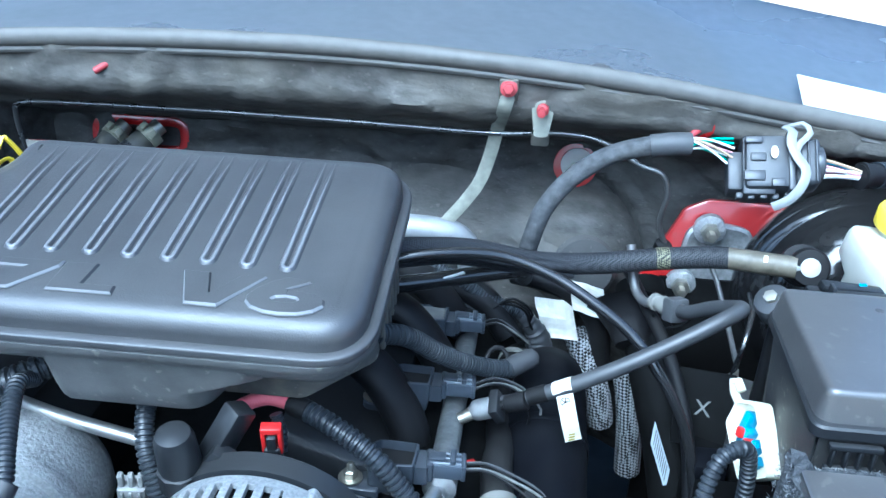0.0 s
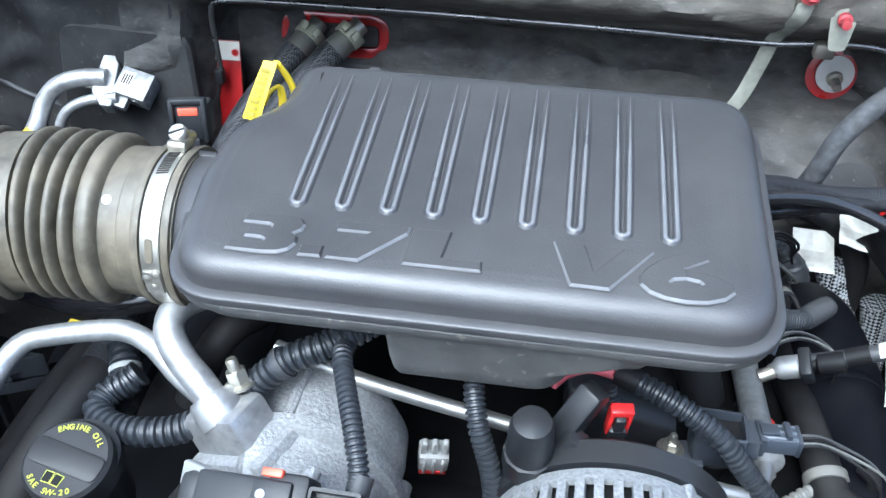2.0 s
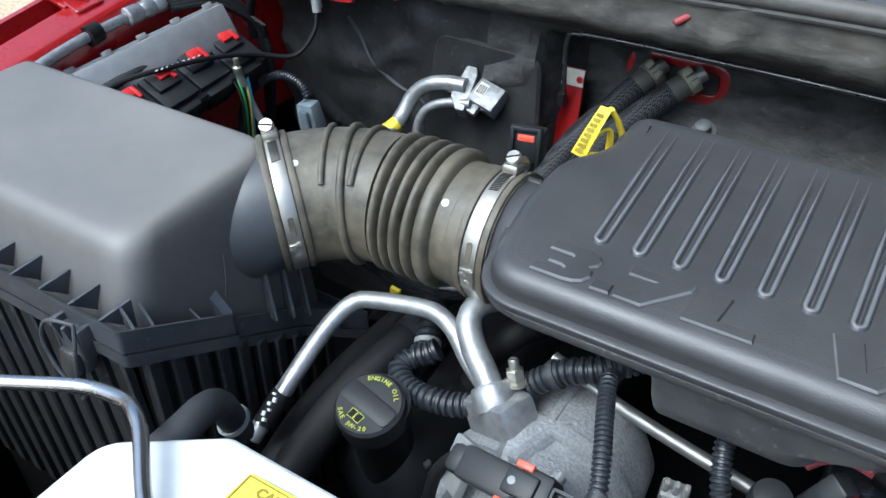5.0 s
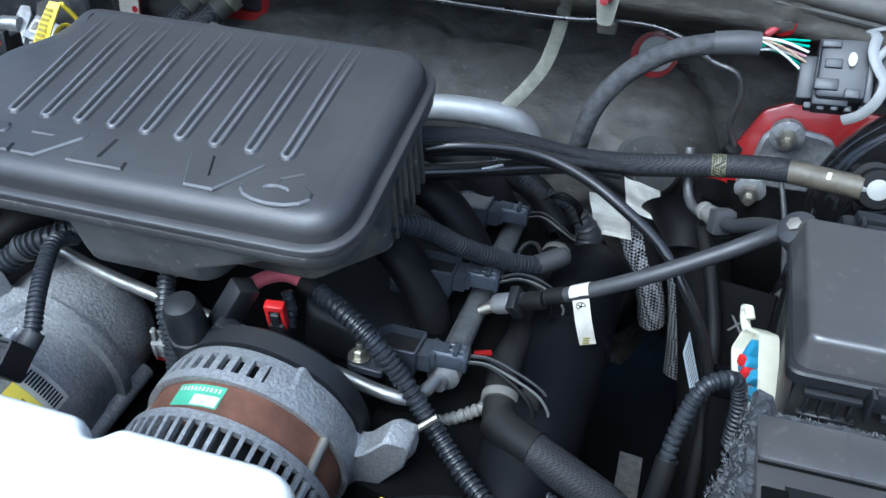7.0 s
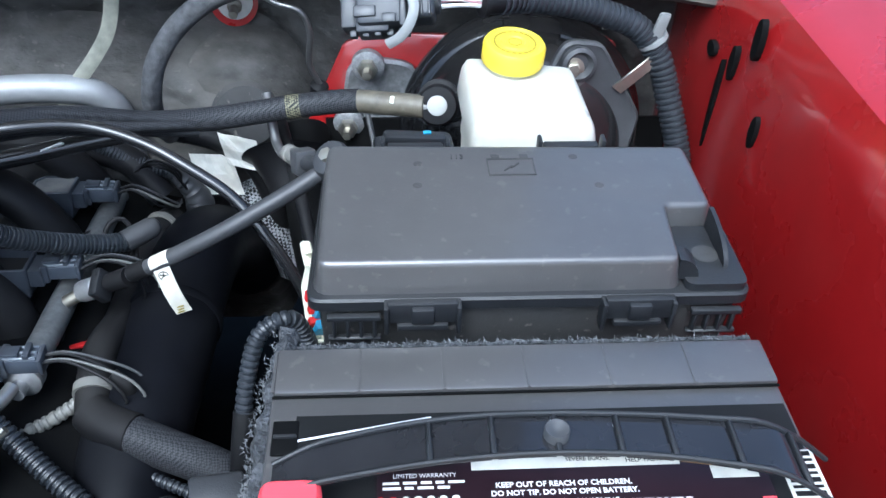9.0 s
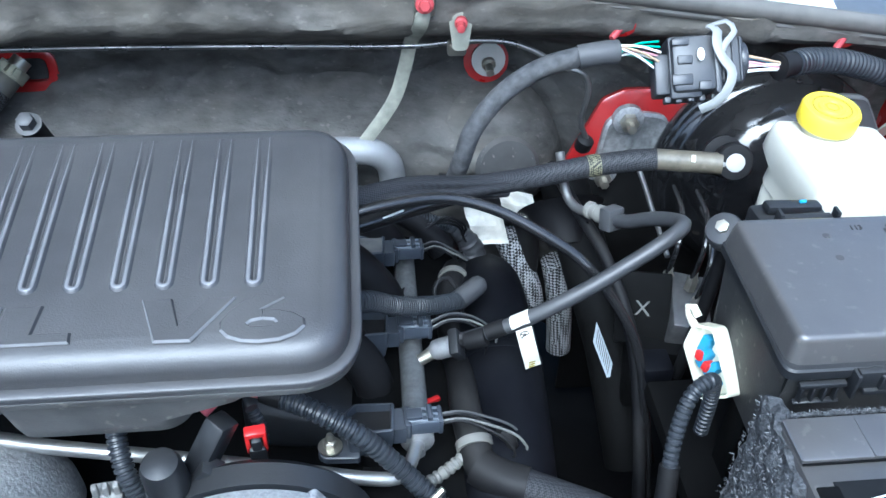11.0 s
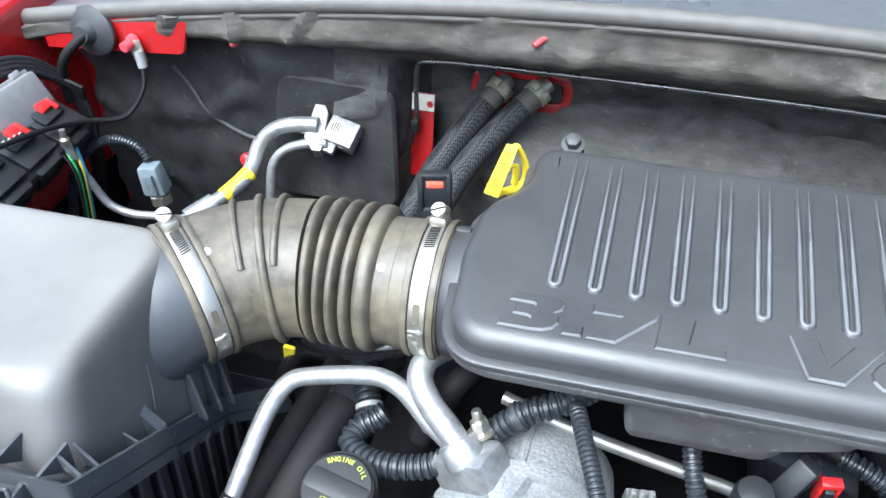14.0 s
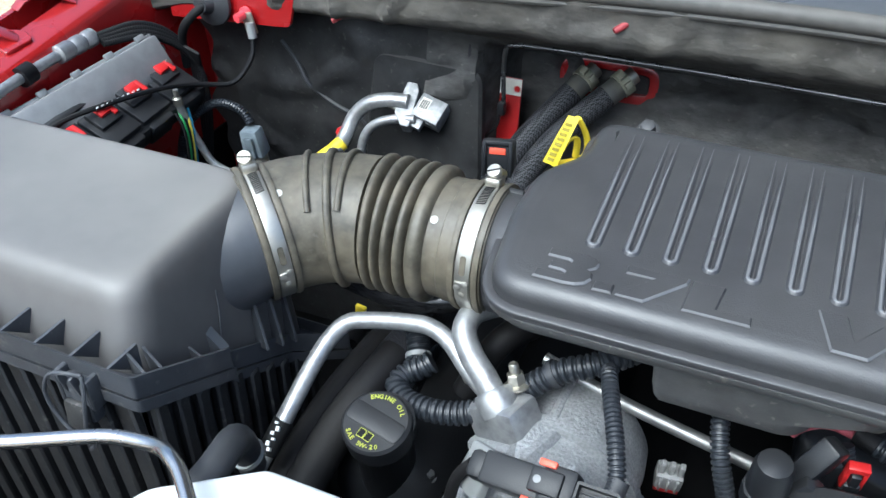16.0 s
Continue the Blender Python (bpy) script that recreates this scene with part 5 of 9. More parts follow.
    t = hose("injector_loom", [(-0.262, 0.51, 0.85), (-0.268, 0.487, 0.84), (-0.262, 0.462, 0.82), (-0.25, 0.445, 0.79), (-0.244, 0.43, 0.76)], 0.0075, LOOM, "black corrugated loom dropping behind the alternator", "wiring loom", "looms", "loom", pitch=0.004)
    t = thing("sensor_plug", (-0.275, 0.45, 0.78), "pale grey sensor connector with red seal", "connector", "harness plugs")
    pm = pose(-0.297, 0.494, 0.742, 10, 4, 10)
    part("body", rbox((0.023, 0.017, 0.02), pm @ pose(0, 0, -0.002), 0.002), SENSOR_GREY, t)
    for k in range(3):
        part("prong", rbox((0.0045, 0.006, 0.016), pm @ pose(-0.008 + 0.008 * k, -0.002, 0.014), 0.001, 1), SENSOR_GREY, t)
        part("rib", rbox((0.0025, 0.003, 0.018), pm @ pose(-0.007 + 0.007 * k, -0.0095, -0.002), 0.0008, 1), SENSOR_GREY, t)
    part("seal", rbox((0.021, 0.0165, 0.005), pm @ pose(0, 0, -0.0145), 0.001), RED_PLASTIC, t, "red seal")
    t = thing("red_plug", (-0.255, 0.42, 0.745), "red plastic connector on the loom end", "connector", "harness plugs")
    part("body", rbox((0.022, 0.018, 0.02), pose(-0.248, 0.427, 0.757, 10, 30, 20), 0.004), RED_PLASTIC, t)
    # fuel crossover pipe
    hose("fuel_crossover_pipe", [(-0.42, 0.515, 0.815), (-0.35, 0.502, 0.804), (-0.25, 0.494, 0.788), (-0.16, 0.487, 0.773), (-0.085, 0.481, 0.759), (-0.066, 0.484, 0.755), (-0.055, 0.5, 0.752), (-0.05, 0.515, 0.752)], 0.0058, CROSS_STEEL, "bright steel fuel crossover pipe in front of the engine", "pipe", sides=14)
    # solenoid behind the alternator
    s = thing("vacuum_solenoid", (-0.22, 0.445, 0.82), "grey plastic solenoid valve with round cap", "solenoid")
    m = frame_of((-0.226, 0.441, 0.824), (0.0, -0.15, 1)) @ Matrix.Diagonal((0.76, 0.76, 0.9, 1))
    part("cap", lathe([(0.02, 0), (0.0205, 0.004), (0.019, 0.03), (0.016, 0.037), (0.008, 0.0395), (0, 0.04)], m, 28), PLASTIC, s)
    part("base", lathe([(0.023, -0.02), (0.023, 0), (0.02, 0.001)], m, 10), PLASTIC, s)
    part("terminal", rbox((0.018, 0.02, 0.05), frame_of((-0.199, 0.462, 0.838), (0.45, 0.25, 0.8), (0.6, -0.5, -0.2)), 0.003), PLASTIC, s)
    part("bracket", rbox((0.018, 0.016, 0.04), frame_of((-0.206, 0.448, 0.818), (0.5, 0.0, 0.7)), 0.003), PLASTIC, s)
    rc = thing("alternator_plug", (-0.17, 0.478, 0.8), "black connector with bright red lock on the alternator", "connector", "harness plugs")
    m = frame_of((-0.17, 0.479, 0.807), (0.05, -0.2, 1), (1, 0.15, 0)) @ Matrix.Diagonal((0.56, 0.7, 0.95, 1))
    part("body", rbox((0.022, 0.02, 0.03), m, 0.003), PLASTIC, rc)
    part("lock", rbox((0.006, 0.012, 0.028), m @ pose(-0.011, 0, 0.02), 0.002), RED_PLASTIC, rc, "bright red lock frame")
    part("lock_bar", rbox((0.006, 0.012, 0.028), m @ pose(0.011, 0, 0.02), 0.002), RED_PLASTIC, rc)
    part("lock_bar", rbox((0.028, 0.012, 0.007), m @ pose(0, 0, 0.033), 0.002), RED_PLASTIC, rc)
    part("lever", rbox((0.013, 0.016, 0.034), m @ pose(0, -0.001, 0.011), 0.002), PLASTIC, rc)
    # charging cable: faded red boot, then loom
    t = hose("charging_loom", [(-0.1684, 0.525, 0.8205), (-0.1527, 0.518, 0.8192), (-0.1316, 0.508, 0.8163), (-0.098, 0.495, 0.801), (-0.072, 0.489, 0.772), (-0.045, 0.476, 0.745), (-0.01, 0.452, 0.722), (0.022, 0.43, 0.708), (0.04, 0.415, 0.69)], 0.0086, LOOM, "thick corrugated charging cable loom with faded red end", "wiring loom", "looms", "loom", pitch=0.0052)
    part("red_boot", pipe([(-0.2156, 0.515, 0.8127), (-0.2048, 0.525, 0.8164), (-0.1876, 0.53, 0.8198), (-0.1739, 0.528, 0.8191), (-0.1684, 0.525, 0.8205)], 0.0062, 12), FADED_RED, t, "faded red cable boot")
    part("tape", pipe([(-0.1684, 0.525, 0.8205), (-0.1527, 0.518, 0.8192)], 0.0088, 14), RUBBER, t)
    hose("loom_branch", [(-0.175, 0.505, 0.825), (-0.17, 0.5, 0.81), (-0.168, 0.49, 0.8)], 0.005, LOOM, "short black loom to the alternator plug", "wiring loom", "looms", "loom")


def coil_bank():
    for k, (x, y, z) in enumerate(((-0.086, 0.763, 0.766), (-0.087, 0.638, 0.776), (-0.0865, 0.528, 0.777))):
        t = thing("ignition_coil", (x, y, z - 0.06), "black ignition coil with harness plug on the cam cover", "ignition coil", "ignition coils")
        m = frame_of((x, y, z), (0.03, 0.05, 1), (1, 0.06, 0))
        up = m.to_3x3() @ Vector((0, 0, 1))
        o = rounded([(-0.02, -0.015), (0.017, -0.015), (0.02, 0.014), (-0.012, 0.016), (-0.02, 0.008)], [0.006, 0.003, 0.003, 0.006, 0.006], 4)
        bowl = -0.0015 if k == 0 else -0.008
        part("body", layers([(inset(o, 0.004), -0.034), (inset(o, 0.0015), -0.03), (o, -0.02), (inset(o, -0.0008), -0.0035), (inset(o, -0.0008), -0.0006), (inset(o, 0.0), 0.0), (inset(o, 0.0014), 0.0), (inset(o, 0.002), bowl)], m), COIL_BLACK, t)
        part("resin_fill", layers([(inset(o, 0.002), bowl - 0.001), (inset(o, 0.0022), bowl + 0.0003)], m), COIL_DUST if k == 0 else RUBBER, t, "dusty resin top" if k == 0 else "sunken black resin")
        part("stem", lathe([(0.012, -0.11), (0.012, -0.036), (0.015, -0.032)], m, 20), RUBBER, t)
        o2 = rounded([(-0.014, -0.011), (0.02, -0.014), (0.02, 0.012), (-0.014, 0.01)], [0.01, 0.003, 0.003, 0.01], 5)
        part("foot", layers([(o2, -0.006), (o2, 0.0), (inset(o2, 0.0012), 0.001)], m @ pose(-0.03, -0.006, -0.026)), COIL_BLACK, t)
        bm_at = m @ Vector((-0.034, -0.007, -0.024))
        part("foot_bolt", bolt(bm_at, up, 0.006, washer=1.7, h=0.008), STEEL, t)
        part("foot_stud", lathe([(0.0032, 0), (0.0032, 0.006), (0.002, 0.008), (0, 0.008)], frame_of(bm_at + up * 0.008, up), 10), STEEL, t)
        part("socket", layers([(rounded([(-0.006, -0.012), (0.006, -0.012), (0.006, 0.011), (-0.006, 0.011)], 0.002, 3), q) for q in (-0.021, -0.004)], m @ pose(0.023, 0.0, 0)), COIL_BLACK, t)
        pl = part("plug", rbox((0.03, 0.018, 0.014), m @ pose(0.043, 0.001, -0.0105), 0.0018), GREY_BLUE, t, "blue-grey harness plug")
        for q in (-0.0065, 0.0, 0.0065):
            part("rib", rbox((0.026, 0.0022, 0.0026), m @ pose(0.043, 0.001 + q, -0.003), 0.0007, 1), PLUG_PALE, pl, "pale ridge")
        part("latch", rbox((0.014, 0.011, 0.0035), m @ pose(0.036, 0.001, -0.0015), 0.0012), COIL_BLACK, pl)
        part("latch", rbox((0.005, 0.016, 0.005), m @ pose(0.049, 0.001, -0.001), 0.0012), COIL_BLACK, pl)
        part("collar", rbox((0.006, 0.022, 0.018), m @ pose(0.0305, 0.001, -0.011), 0.0018), COIL_BLACK, pl)
        part("collar", rbox((0.004, 0.0195, 0.0155), m @ pose(0.058, 0.001, -0.0105), 0.0015), COIL_BLACK, pl)
        for q in range(4):
            a = m @ Vector((0.059, -0.005 + 0.004 * q, -0.009 - 0.002 * (q % 2)))
            far = Vector((0.012 * (q % 2), -0.003 + 0.004 * q, -0.004 * q))
            if k == 2:
                line = [a, a + Vector((0.016, 0.001, 0.001)), a + Vector((0.034, -0.002, -0.004)) + far * 0.5, a + Vector((0.054, -0.008, -0.014)) + far, a + Vector((0.062, -0.012, -0.03)) + far, a + Vector((0.05, -0.006, -0.046))]
            elif k == 1:
                line = [a, a + Vector((0.018, 0.006, 0.004)), a + Vector((0.038, 0.008, -0.002)) + far * 0.5, a + Vector((0.052, 0.0, -0.016)) + far, a + Vector((0.05, -0.01, -0.04))]
            else:
                line = [a, a + Vector((0.014, 0.002, 0.003)), a + Vector((0.03, 0.0, -0.006)) + far * 0.5, a + Vector((0.038, 0.012, -0.024)) + far, a + Vector((0.048, 0.034, -0.04))]
            part("wire", pipe(line, 0.0013, 6), (RUBBER, WIRE_GREY, RUBBER, GREY_PLASTIC)[q], pl)
        if k == 2:
            part("wire_tape", pipe([a + Vector((0.05, -0.01, -0.014)), a + Vector((0.062, -0.014, -0.026)), a + Vector((0.058, -0.012, -0.04))], 0.0055, 10), RUBBER, pl, "rough black tape round the wires")
    for at, rz in (((-0.0276, 0.8314, 0.6918), 20), ((-0.0307, 0.5968, 0.7097), 30), ((-0.026, 0.712, 0.7), 15)):
        t = thing("injector_plug", at, "black injector plug with red lock tab under the fuel rail", "connector", "harness plugs")
        m = pose(*at, 0, 10, rz)
        part("body", rbox((0.03, 0.022, 0.026), m @ pose(0, 0.004, -0.014), 0.003), RUBBER, t)
        part("lock", rbox((0.019, 0.006, 0.006), m, 0.0014), RED_PLASTIC, t, "bright red lock tab")
        part("boot", lathe([(0.008, 0), (0.009, 0.008), (0.0065, 0.018), (0.004, 0.022)], m @ pose(0.016, 0.006, -0.012) @ Matrix.Rotation(radians(80), 4, "Y"), 14), RUBBER, t)
    r = thing("fuel_rail", (-0.047, 0.64, 0.74), "grey metal fuel rail along the injectors", "fuel rail")
    rail = Vector((-0.046, 0.81, 0.717)), Vector((-0.048, 0.53, 0.744))
    part("tube", pipe([rail[0], rail[1]], 0.0115, 18), RAIL_GREY, r)
    d = (rail[1] - rail[0]).normalized()
    part("end_collar", lathe([(0.0115, 0), (0.0145, 0.002), (0.0145, 0.006), (0.012, 0.008), (0.0145, 0.010), (0.0145, 0.014), (0.01, 0.017), (0.006, 0.018), (0.006, 0.028)], frame_of(rail[1] - d * 0.01, d), 24), ALU_TUBE, r)
    for y in (0.72, 0.6):
        part("injector", lathe([(0.008, 0), (0.008, 0.03), (0.011, 0.032), (0.011, 0.05), (0.006, 0.055)], frame_of((-0.045, y, 0.735), (-0.4, 0, -1)), 14), RUBBER, r)
    part("side_port", pipe([(-0.04, 0.618, 0.744), (-0.026, 0.621, 0.751)], 0.0058, 12), STEEL, r)
    # fuel line: quick connector, hose with paper tag, bend
    t = thing("fuel_hose", (0.05, 0.62, 0.76), "grey rubber fuel hose with quick connector and paper tag", "hose")
    line = [(-0.008, 0.624, 0.759), (0.02, 0.619, 0.774), (0.05, 0.616, 0.79), (0.1, 0.62, 0.816), (0.15, 0.632, 0.841), (0.185, 0.643, 0.859), (0.2, 0.655, 0.862), (0.2, 0.675, 0.852), (0.188, 0.7, 0.835), (0.172, 0.722, 0.815), (0.164, 0.734, 0.809)]
    part("hose_body", pipe(line, 0.0071, 16), FUEL_RUBBER, t)
    ax = Vector((0.9, -0.15, 0.45)).normalized()
    m = frame_of((-0.026, 0.622, 0.752), ax) @ Matrix.Diagonal((0.86, 0.86, 0.95, 1))
    part("connector_body", lathe([(0.004, -0.008), (0.006, -0.004), (0.0105, 0), (0.0115, 0.004), (0.0115, 0.018), (0.009, 0.02), (0.009, 0.026)], m, 18), ALU_TUBE, t, "bright quick-connect body")
    part("connector_collar", rbox((0.022, 0.03, 0.01), m @ pose(0, 0, 0.024), 0.002), PLASTIC, t)
    part("connector_tail", lathe([(0.0055, 0.02), (0.0055, 0.032), (0.0095, 0.034), (0.0105, 0.05), (0.0098, 0.055)], m, 16), RUBBER, t)
    part("tape", pipe([(0.022, 0.6187, 0.775), (0.038, 0.617, 0.784)], 0.0078, 14), RUBBER, t)
    m2 = frame_of((0.164, 0.734, 0.809), (-0.5, 0.8, -0.25))
    part("far_connector", rbox((0.022, 0.024, 0.016), m2 @ pose(0, 0, 0.004), 0.003), GREY_PLASTIC, t, "dark quick-connect block")
    part("far_collar", lathe([(0.0085, 0.01), (0.0095, 0.012), (0.0095, 0.022), (0.0075, 0.024), (0.0075, 0.03), (0.0092, 0.031), (0.0092, 0.036), (0.006, 0.038)], m2, 18), OFF_WHITE_DULL, t, "off-white collar")
    part("steel_pipe", pipe([m2 @ Vector((0, 0, 0.03)), m2 @ Vector((0, 0.004, 0.05)), m2 @ Vector((0.002, -0.004, 0.07)), m2 @ Vector((0.002, -0.05, 0.085))], 0.005, 12), DULL_STEEL, t)
    part("safety_loop", pipe([m2 @ Vector(p) for p in ((0.01, 0.004, 0.006), (0.03, 0.012, 0.012), (0.034, 0.026, 0.03), (0.016, 0.03, 0.042), (0.002, 0.014, 0.04))], 0.0012, 6), RUBBER, t)
    tg = thing("paper_tag", (0.05, 0.606, 0.775), "white paper tag with black star mark wrapped on the hose", "tag")
    def wrap(u, v):
        ang = radians(-60 + 150 * v)
        c = Vector((0.044 + 0.016 * u, 0.6165, 0.787 + 0.0083 * u))
        return c + Vector((-0.2, -1, 0)).normalized() * (0.0076 * math.sin(ang)) + Vector((-0.4, 0.05, 0.85)).normalized() * (0.0076 * math.cos(ang))
    part("band", sheet(wrap, 3, 10), PAPER, tg)
    def tail(u, v):
        return (0.0455 + 0.014 * u + 0.012 * v, 0.6068 - 0.004 * v - 0.003 * math.sin(v * 3), 0.7875 + 0.006 * u - 0.046 * v)
    part("tail", sheet(tail, 2, 6, 0.0006), PAPER, tg)
    st = bmesh.new()
    sm = frame_of((0.0537, 0.6045, 0.7845), (0.0, -1, 0.1))
    for k in range(5):
        rbox((0.0008, 0.0035, 0.0004), sm @ Matrix.Rotation(2 * math.pi * k / 5, 4, "Z") @ pose(0, 0.0017, 0), 0, bm=st)
    sweep([sm @ Vector((0.0042 * math.cos(k * math.pi / 12), 0.0042 * math.sin(k * math.pi / 12), 0)) for k in range(25)], 0.00035, 6, bm=st)
    part("star_mark", st, BLACK_INK, tg)
    for k in range(3):
        part("print_bar", rbox((0.006, 0.0004, 0.0012), pose(0.0625, 0.6005, 0.7525 - 0.003 * k, 0, -22, 0), 0), OLIVE_INK, tg)


def hoses_right():
    # braided vacuum hose to the booster
    t = thing("vacuum_hose", (0.1, 0.77, 0.82), "black braided vacuum hose to the brake booster valve", "hose")
    part("braided_sleeve", pipe([(-0.13, 0.66, 0.89), (-0.085, 0.69, 0.88), (-0.04, 0.728, 0.862), (0.02, 0.762, 0.836), (0.08, 0.783, 0.828), (0.151, 0.79, 0.836), (0.195, 0.787, 0.843), (0.215, 0.783, 0.846)], 0.0115, 18), BRAID, t, "fine black braided sleeve")
    part("second_strand", pipe([(-0.12, 0.668, 0.875), (-0.06, 0.715, 0.86), (0.0, 0.752, 0.835), (0.06, 0.775, 0.82)], 0.007, 12), BRAID, t)
    for q, z in ((-0.008, 0.009), (0.004, 0.012)):
        part("second_strand", pipe([(-0.12, 0.664 + q, 0.882 + z), (-0.06, 0.705 + q, 0.866 + z), (0.0, 0.742 + q, 0.84 + z), (0.06, 0.772 + q * 0.4, 0.826 + z * 0.4)], 0.005, 12), BRAID, t)
    part("hose_end", pipe([(0.21, 0.7845, 0.8455), (0.25, 0.774, 0.8475), (0.277, 0.767, 0.849)], 0.0112, 16), TUBE_RUBBER, t, "dusty olive hose end")
    part("paint_mark", rbox((0.004, 0.007, 0.0012), Matrix.Translation((0.2465, 0.7672, 0.8562)) @ frame_of((0, 0, 0), (-0.15, -0.65, 0.75), (0.95, -0.25, 0.05)), 0.0004), CREAM, t, "cream paint dab")
    part("worn_patch", pipe([(0.145, 0.7898, 0.8355), (0.158, 0.79, 0.837)], 0.0118, 18), weave("worn_weave", (0.025, 0.025, 0.02), (0.17, 0.16, 0.1), 480), t, "worn yellowish weave")
    v = thing("check_valve", (0.292, 0.766, 0.83), "black round check valve with white centre in the booster", "valve")
    m = frame_of((0.29, 0.772, 0.848), (-0.1, -0.9, 0.42))
    part("body", lathe([(0.012, -0.03), (0.012, -0.004), (0.018, -0.003), (0.0195, 0.0), (0.0195, 0.008), (0.0175, 0.011), (0.01, 0.0115)], m, 32), RUBBER, v)
    part("centre", lathe([(0.0095, 0.0112), (0.0095, 0.0122), (0.008, 0.013), (0, 0.013)], m, 24), OFF_WHITE, v, "white plastic centre")
    part("neck", lathe([(0.006, 0), (0.006, 0.02)], frame_of((0.27, 0.768, 0.849), (1, -0.1, 0)), 12), GREY_LIGHT, v)
    part("grommet", lathe([(0.022, -0.035), (0.022, -0.028), (0.013, -0.026)], m, 24), RUBBER, v)
    # thin black cable over everything
    hose("throttle_cable", [(-0.12, 0.65, 0.885), (-0.07, 0.665, 0.89), (-0.01, 0.683, 0.882), (0.035, 0.68, 0.868), (0.075, 0.668, 0.849), (0.11, 0.655, 0.827), (0.14, 0.635, 0.795), (0.165, 0.62, 0.75), (0.185, 0.6, 0.66), (0.2, 0.58, 0.55)], 0.0052, GLOSS_BLACK, "thin glossy black cable arching over the engine", "cable", sides=12)
    # silver heat sleeve
    t = hose("heater_pipe", [(-0.2, 0.875, 0.80), (-0.15, 0.88, 0.805), (-0.1, 0.884, 0.803), (-0.072, 0.888, 0.796), (-0.057, 0.894, 0.777), (-0.053, 0.9, 0.75), (-0.053, 0.905, 0.69)], 0.0155, SLEEVE_SILVER, "silver foil-sleeved heater pipe behind the engine cover", "pipe", sides=18)
    part("rubber_end", pipe([(-0.22, 0.872, 0.797), (-0.19, 0.876, 0.801)], 0.0165, 16), RUBBER, t)
    # print-marked hose under the cover
    t = hose("brake_line_hose", [(-0.13, 0.7, 0.83), (-0.085, 0.72, 0.828), (-0.035, 0.742, 0.828), (0.01, 0.757, 0.83)], 0.0085, GLOSS_BLACK, "black hose with white print strip")
    part("print_strip", rbox((0.03, 0.0015, 0.004), frame_of((-0.062, 0.7225, 0.834), (-0.2, -0.7, 0.7), (0.9, 0.38, 0)), 0), WHITE_INK, t)
    # loom along the coils
    t = hose("coil_loom", [(-0.13, 0.55, 0.872), (-0.09, 0.59, 0.85), (-0.06, 0.622, 0.812), (-0.034, 0.648, 0.785), (-0.008, 0.668, 0.768), (0.008, 0.68, 0.762)], 0.0092, LOOM, "corrugated coil loom with smooth end coming from under the cover", "wiring loom", "looms", "loom", pitch=0.0036)
    part("end_sleeve", lathe([(0.0088, -0.001), (0.0102, 0.0), (0.0104, 0.012), (0.01, 0.026), (0.0085, 0.031), (0.0045, 0.034), (0, 0.0345)], frame_of((0.002, 0.6755, 0.764), (0.75, 0.6, 0.1)), 20), RUBBER_GREY, t, "smooth dark end sleeve")
    hose("injector_wires", [(-0.014, 0.68, 0.74), (-0.02, 0.695, 0.764), (-0.008, 0.705, 0.768), (0.004, 0.695, 0.755), (0.006, 0.68, 0.74)], 0.0025, RUBBER, "curled black injector wires", "cable", sides=8)
    t = hose("coil_loom", [(-0.1, 0.83, 0.79), (-0.064, 0.825, 0.774), (-0.027, 0.825, 0.751), (0.012, 0.825, 0.734), (0.022, 0.826, 0.722)], 0.0075, LOOM, "small corrugated loom at the back of the engine", "wiring loom", "looms", "loom", pitch=0.0036)
    lump = spline([(0.008, 0.826, 0.737), (0.022, 0.826, 0.722), (0.033, 0.825, 0.704), (0.036, 0.82, 0.68)], 0.003)
    part("tape", sweep(lump, [0.0085 + 0.0085 * smooth(0, len(lump) - 1, k) + 0.0008 * math.sin(k * 2.4) for k in range(len(lump))], 12), RUBBER_GREY, t, "lump of dusty grey tape")
    for k in range(3):
        part("wire", pipe([(-0.02, 0.81 - 0.004 * k, 0.752), (0.0, 0.805, 0.757 + 0.004 * k), (0.016 + 0.004 * k, 0.808, 0.748), (0.022, 0.814, 0.73), (0.03, 0.818, 0.71)], 0.0016, 6), RUBBER, t)
    # crumpled paper tag on a hose
    w = thing("paper_tag", (0.06, 0.82, 0.72), "crumpled white paper tag round a dark hose", "tag")
    def crumple(x0, y0, z0, ax, ay, n0):
        def f(u, v):
            p = Vector((x0, y0, z0)) + Vector(ax) * u + Vector(ay) * v
            return p + Vector((0.3, -0.6, 0.6)) * 0.006 * noise.noise(Vector((u * 3 + n0, v * 3, n0)))
        return f
    part("leaf", sheet(crumple(0.026, 0.848, 0.744, (0.043, 0.006, -0.006), (0.012, -0.012, -0.046), 1.0), 8, 8, 0.0005), PAPER, w, smooth=False)
    part("leaf", sheet(crumple(0.062, 0.84, 0.776, (0.04, -0.002, -0.01), (0.008, -0.008, -0.036), 5.0), 8, 8, 0.0005), PAPER, w, smooth=False)
    hose("dark_hose", [(0.0, 0.88, 0.755), (0.03, 0.868, 0.757), (0.06, 0.862, 0.75), (0.09, 0.857, 0.728), (0.106, 0.856, 0.69), (0.11, 0.86, 0.6)], 0.013, RUBBER, "dark rubber hose under the paper tag")
